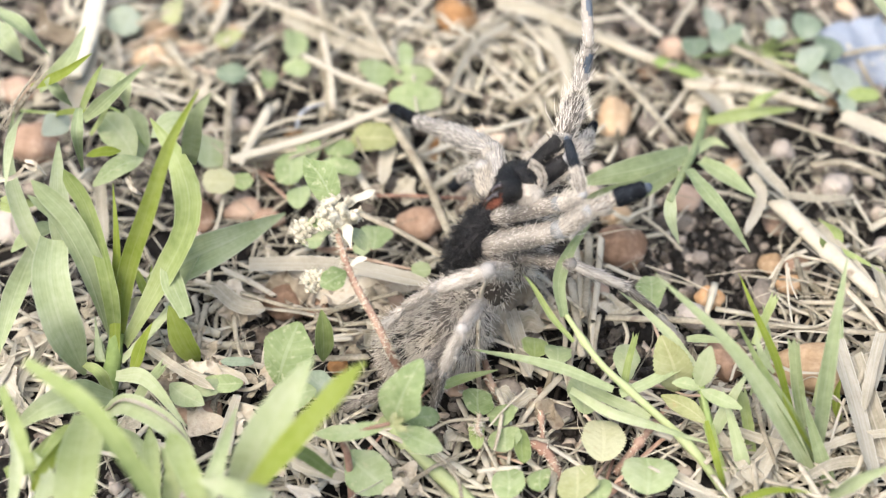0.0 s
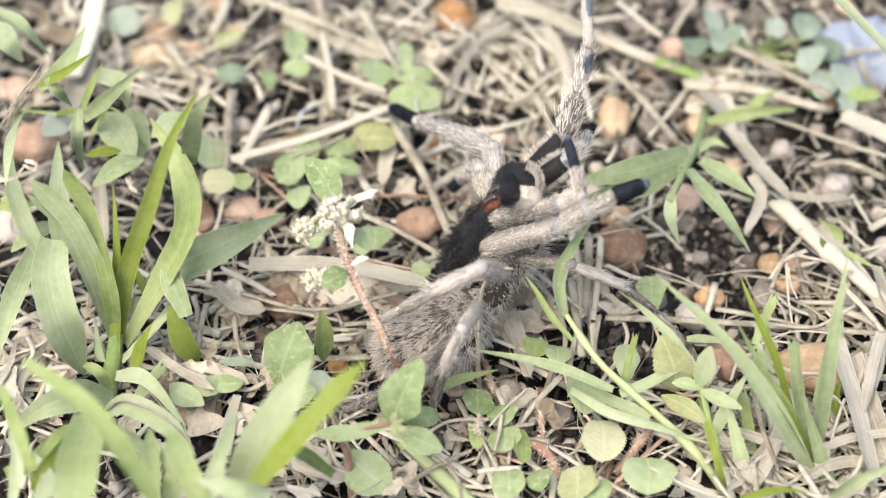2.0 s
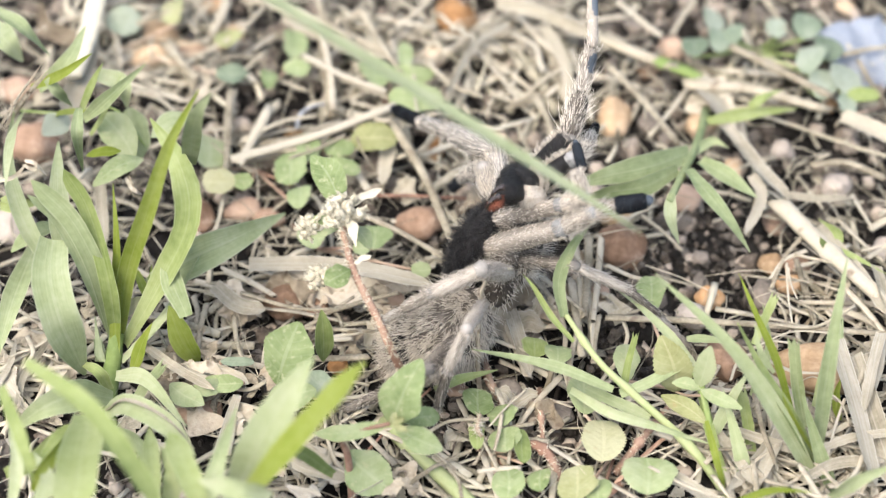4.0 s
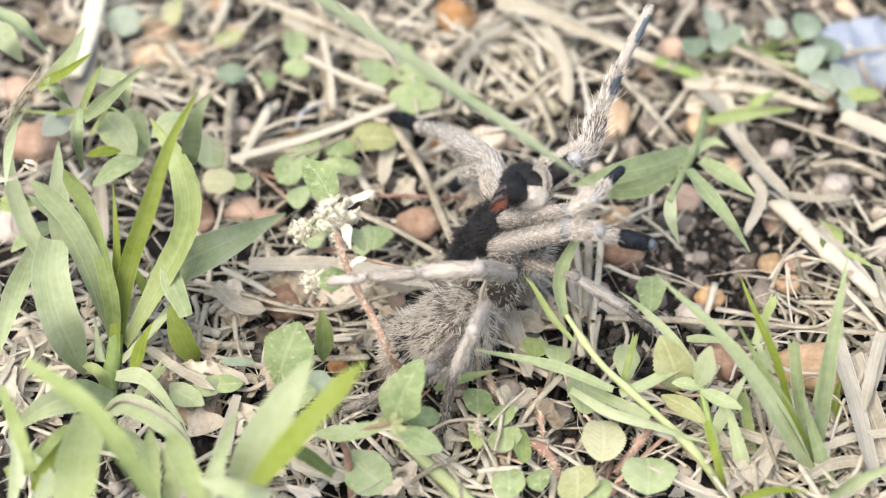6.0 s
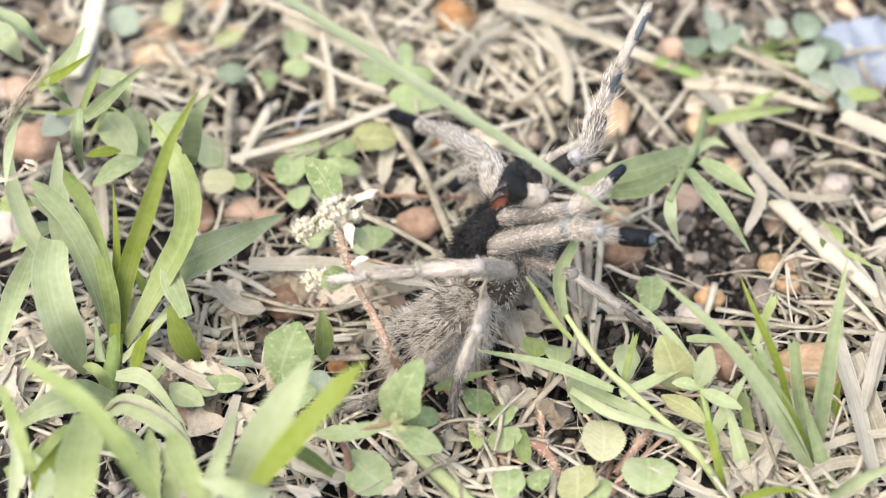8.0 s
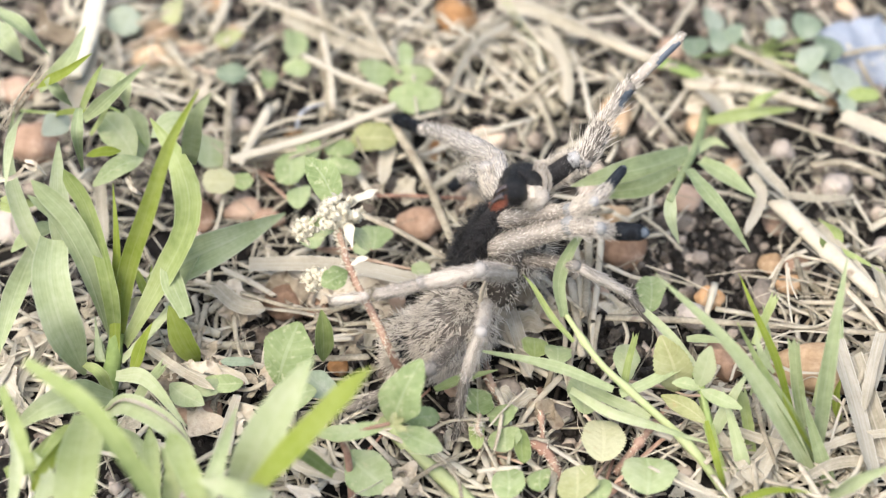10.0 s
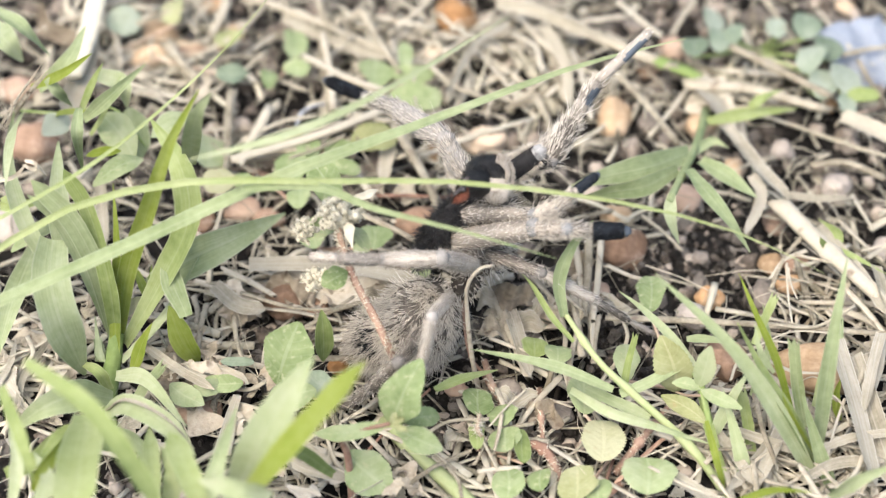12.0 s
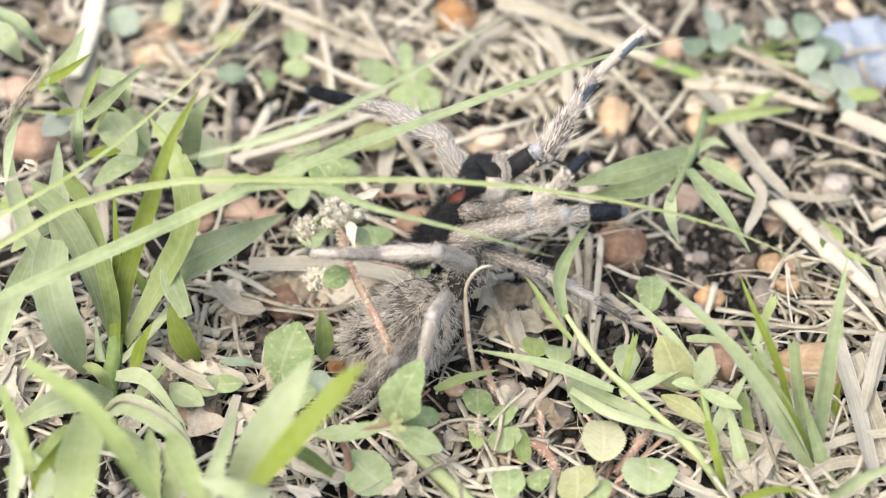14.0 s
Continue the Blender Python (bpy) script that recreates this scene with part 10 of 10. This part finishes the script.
    stance(far3, 5.6, (-0.3, -0.3, -0.9), (0.0044, 0.0099, 0.034), (0.0011, 0.0168, 0.0414), (-0.0022, 0.0286, 0.0296), (-0.0048, 0.037, 0.0197), (-0.0081, 0.0428, 0.0098))
    stance(far3, 6, (-0.3, -0.3, -0.9), (0.0044, 0.0099, 0.034), (0.0011, 0.0168, 0.0414), (-0.0022, 0.0285, 0.0295), (-0.0048, 0.0368, 0.0195), (-0.0081, 0.0425, 0.0096))
    stance(far3, 8.2, (-0.3, -0.3, -0.9), (0.0044, 0.0099, 0.034), (0.0011, 0.0161, 0.042), (-0.0022, 0.0276, 0.0299), (-0.0048, 0.0358, 0.0199), (-0.0081, 0.0414, 0.0099))
    stance(far3, 10.3, (-0.3, -0.3, -0.9), (0.0044, 0.0099, 0.034), (0.0011, 0.0168, 0.0414), (-0.0022, 0.0286, 0.0296), (-0.0048, 0.037, 0.0197), (-0.0081, 0.0428, 0.0098))
    stance(far3, 10.6, (-0.3, -0.3, -0.9), (0.0044, 0.0099, 0.034), (0.0013, 0.0168, 0.0414), (-0.0014, 0.0288, 0.0297), (-0.0036, 0.0373, 0.0198), (-0.0066, 0.0433, 0.0099))
    stance(far3, 10.8, (-0.3, -0.3, -0.9), (0.0044, 0.0099, 0.034), (0.0014, 0.0177, 0.0406), (-0.0007, 0.0295, 0.0286), (-0.0025, 0.0379, 0.0185), (-0.0052, 0.0438, 0.0085))
    stance(far3, 11, (-0.3, -0.3, -0.9), (0.0044, 0.0099, 0.034), (0.0021, 0.019, 0.0388), (0.0028, 0.0297, 0.0256), (0.0028, 0.0373, 0.0148), (0.0017, 0.0425, 0.0041))
    stance(far3, 11.2, (-0.3, -0.3, -0.9), (0.0044, 0.0099, 0.034), (0.0022, 0.0191, 0.0388), (0.0039, 0.0298, 0.0257), (0.0045, 0.0375, 0.015), (0.0039, 0.0428, 0.0043))
    stance(far3, 11.5, (-0.3, -0.3, -0.9), (0.0044, 0.0099, 0.034), (0.002, 0.0187, 0.0394), (0.0024, 0.03, 0.0266), (0.0022, 0.0381, 0.0162), (0.001, 0.0437, 0.0057))
    stance(far3, 13, (-0.3, -0.3, -0.9), (0.0044, 0.0099, 0.034), (0.002, 0.0187, 0.0394), (0.0027, 0.0301, 0.0268), (0.0027, 0.0382, 0.0164), (0.0015, 0.0439, 0.0059))
    stance(far3, 14, (-0.3, -0.3, -0.9), (0.0044, 0.0099, 0.034), (0.0021, 0.0188, 0.0393), (0.0029, 0.0301, 0.0266), (0.003, 0.0381, 0.0161), (0.002, 0.0438, 0.0057))
    for leg in (far1, near1, palp, palp2, near2, near3, near4, far4, far2, far3):
        walk_leg(leg)
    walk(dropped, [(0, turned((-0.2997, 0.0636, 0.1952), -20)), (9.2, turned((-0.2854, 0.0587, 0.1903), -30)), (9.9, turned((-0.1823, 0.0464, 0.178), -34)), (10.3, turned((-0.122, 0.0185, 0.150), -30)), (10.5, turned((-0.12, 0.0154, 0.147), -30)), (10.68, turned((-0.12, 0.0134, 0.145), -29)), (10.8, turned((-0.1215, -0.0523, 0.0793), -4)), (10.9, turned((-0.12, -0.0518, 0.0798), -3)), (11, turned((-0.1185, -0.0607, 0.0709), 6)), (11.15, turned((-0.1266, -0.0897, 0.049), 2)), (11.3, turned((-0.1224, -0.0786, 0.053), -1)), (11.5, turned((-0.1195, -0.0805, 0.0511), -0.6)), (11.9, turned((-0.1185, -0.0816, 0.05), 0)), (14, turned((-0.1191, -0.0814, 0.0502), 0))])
    walk(front_blade, [(0, turned((0, 0, 0), 0)), (9.6, turned((0, 0, 0), 0)), (10.3, turned((0, 0, 0), -5)), (10.5, turned((0, 0, 0), -6.4)), (10.8, turned((0, 0, 0), -2.6)), (11, turned((0, 0, 0), -1)), (11.4, turned((0, 0, 0), 0)), (14, turned((0, 0, 0), 0))])
    walk(tendril, [(0, turned((0.0102, -0.0568, 0), 0)), (10.6, turned((0.0102, -0.0568, 0), 0)), (11, turned((0.0102, -0.0568, 0), 9)), (11.4, turned((0.0102, -0.0568, 0), 8)), (14, turned((0.0102, -0.0568, 0), 8.5))])
    walk(weed, [(0, turned((-0.006, -0.0609, 0), 0.4983)), (0.5, turned((-0.006, -0.0609, 0), 0)), (3.2, turned((-0.006, -0.0609, 0), 0)), (4.2, turned((-0.006, -0.0609, 0), -1.6609)), (5.3, turned((-0.006, -0.0609, 0), -3.4878)), (5.6, turned((-0.006, -0.0609, 0), -0.9965)), (5.9, turned((-0.006, -0.0609, 0), 0.8304)), (6.5, turned((-0.006, -0.0609, 0), 0)), (8.2, turned((-0.006, -0.0609, 0), 0)), (10.3, turned((-0.006, -0.0609, 0), 0)), (10.6, turned((-0.006, -0.0609, 0), -0.6643)), (10.8, turned((-0.006, -0.0609, 0), 0.3322)), (11, turned((-0.006, -0.0609, 0), 1.993)), (11.2, turned((-0.006, -0.0609, 0), 0.9965)), (11.5, turned((-0.006, -0.0609, 0), 1.993)), (12, turned((-0.006, -0.0609, 0), 0)), (14, turned((-0.006, -0.0609, 0), -0.6643))])
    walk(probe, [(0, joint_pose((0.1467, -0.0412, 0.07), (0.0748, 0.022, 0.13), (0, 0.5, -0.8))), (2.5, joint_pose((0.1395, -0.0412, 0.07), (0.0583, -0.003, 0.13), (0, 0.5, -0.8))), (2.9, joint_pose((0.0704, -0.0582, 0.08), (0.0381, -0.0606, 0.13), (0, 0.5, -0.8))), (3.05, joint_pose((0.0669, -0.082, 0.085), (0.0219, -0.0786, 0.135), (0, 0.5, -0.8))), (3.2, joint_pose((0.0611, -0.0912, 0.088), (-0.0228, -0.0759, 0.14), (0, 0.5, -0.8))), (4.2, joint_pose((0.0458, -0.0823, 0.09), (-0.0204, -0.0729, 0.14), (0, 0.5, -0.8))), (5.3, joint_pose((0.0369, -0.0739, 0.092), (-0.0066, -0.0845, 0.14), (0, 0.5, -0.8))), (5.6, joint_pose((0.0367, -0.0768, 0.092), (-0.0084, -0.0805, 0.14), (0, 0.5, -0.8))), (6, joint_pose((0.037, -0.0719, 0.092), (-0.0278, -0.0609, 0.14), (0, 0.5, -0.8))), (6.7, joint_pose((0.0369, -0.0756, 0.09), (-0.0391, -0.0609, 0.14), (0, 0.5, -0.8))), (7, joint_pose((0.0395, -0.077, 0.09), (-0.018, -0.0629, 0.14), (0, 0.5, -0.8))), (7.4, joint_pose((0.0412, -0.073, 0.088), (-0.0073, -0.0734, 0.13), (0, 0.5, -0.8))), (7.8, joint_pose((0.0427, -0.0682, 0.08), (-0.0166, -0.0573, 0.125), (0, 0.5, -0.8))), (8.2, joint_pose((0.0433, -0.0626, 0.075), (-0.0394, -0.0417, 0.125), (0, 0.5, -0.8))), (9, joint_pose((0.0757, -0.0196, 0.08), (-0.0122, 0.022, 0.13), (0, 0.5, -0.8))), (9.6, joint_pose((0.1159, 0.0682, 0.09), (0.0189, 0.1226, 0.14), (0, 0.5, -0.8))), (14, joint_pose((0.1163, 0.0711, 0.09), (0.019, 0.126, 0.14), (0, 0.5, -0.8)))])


motions()
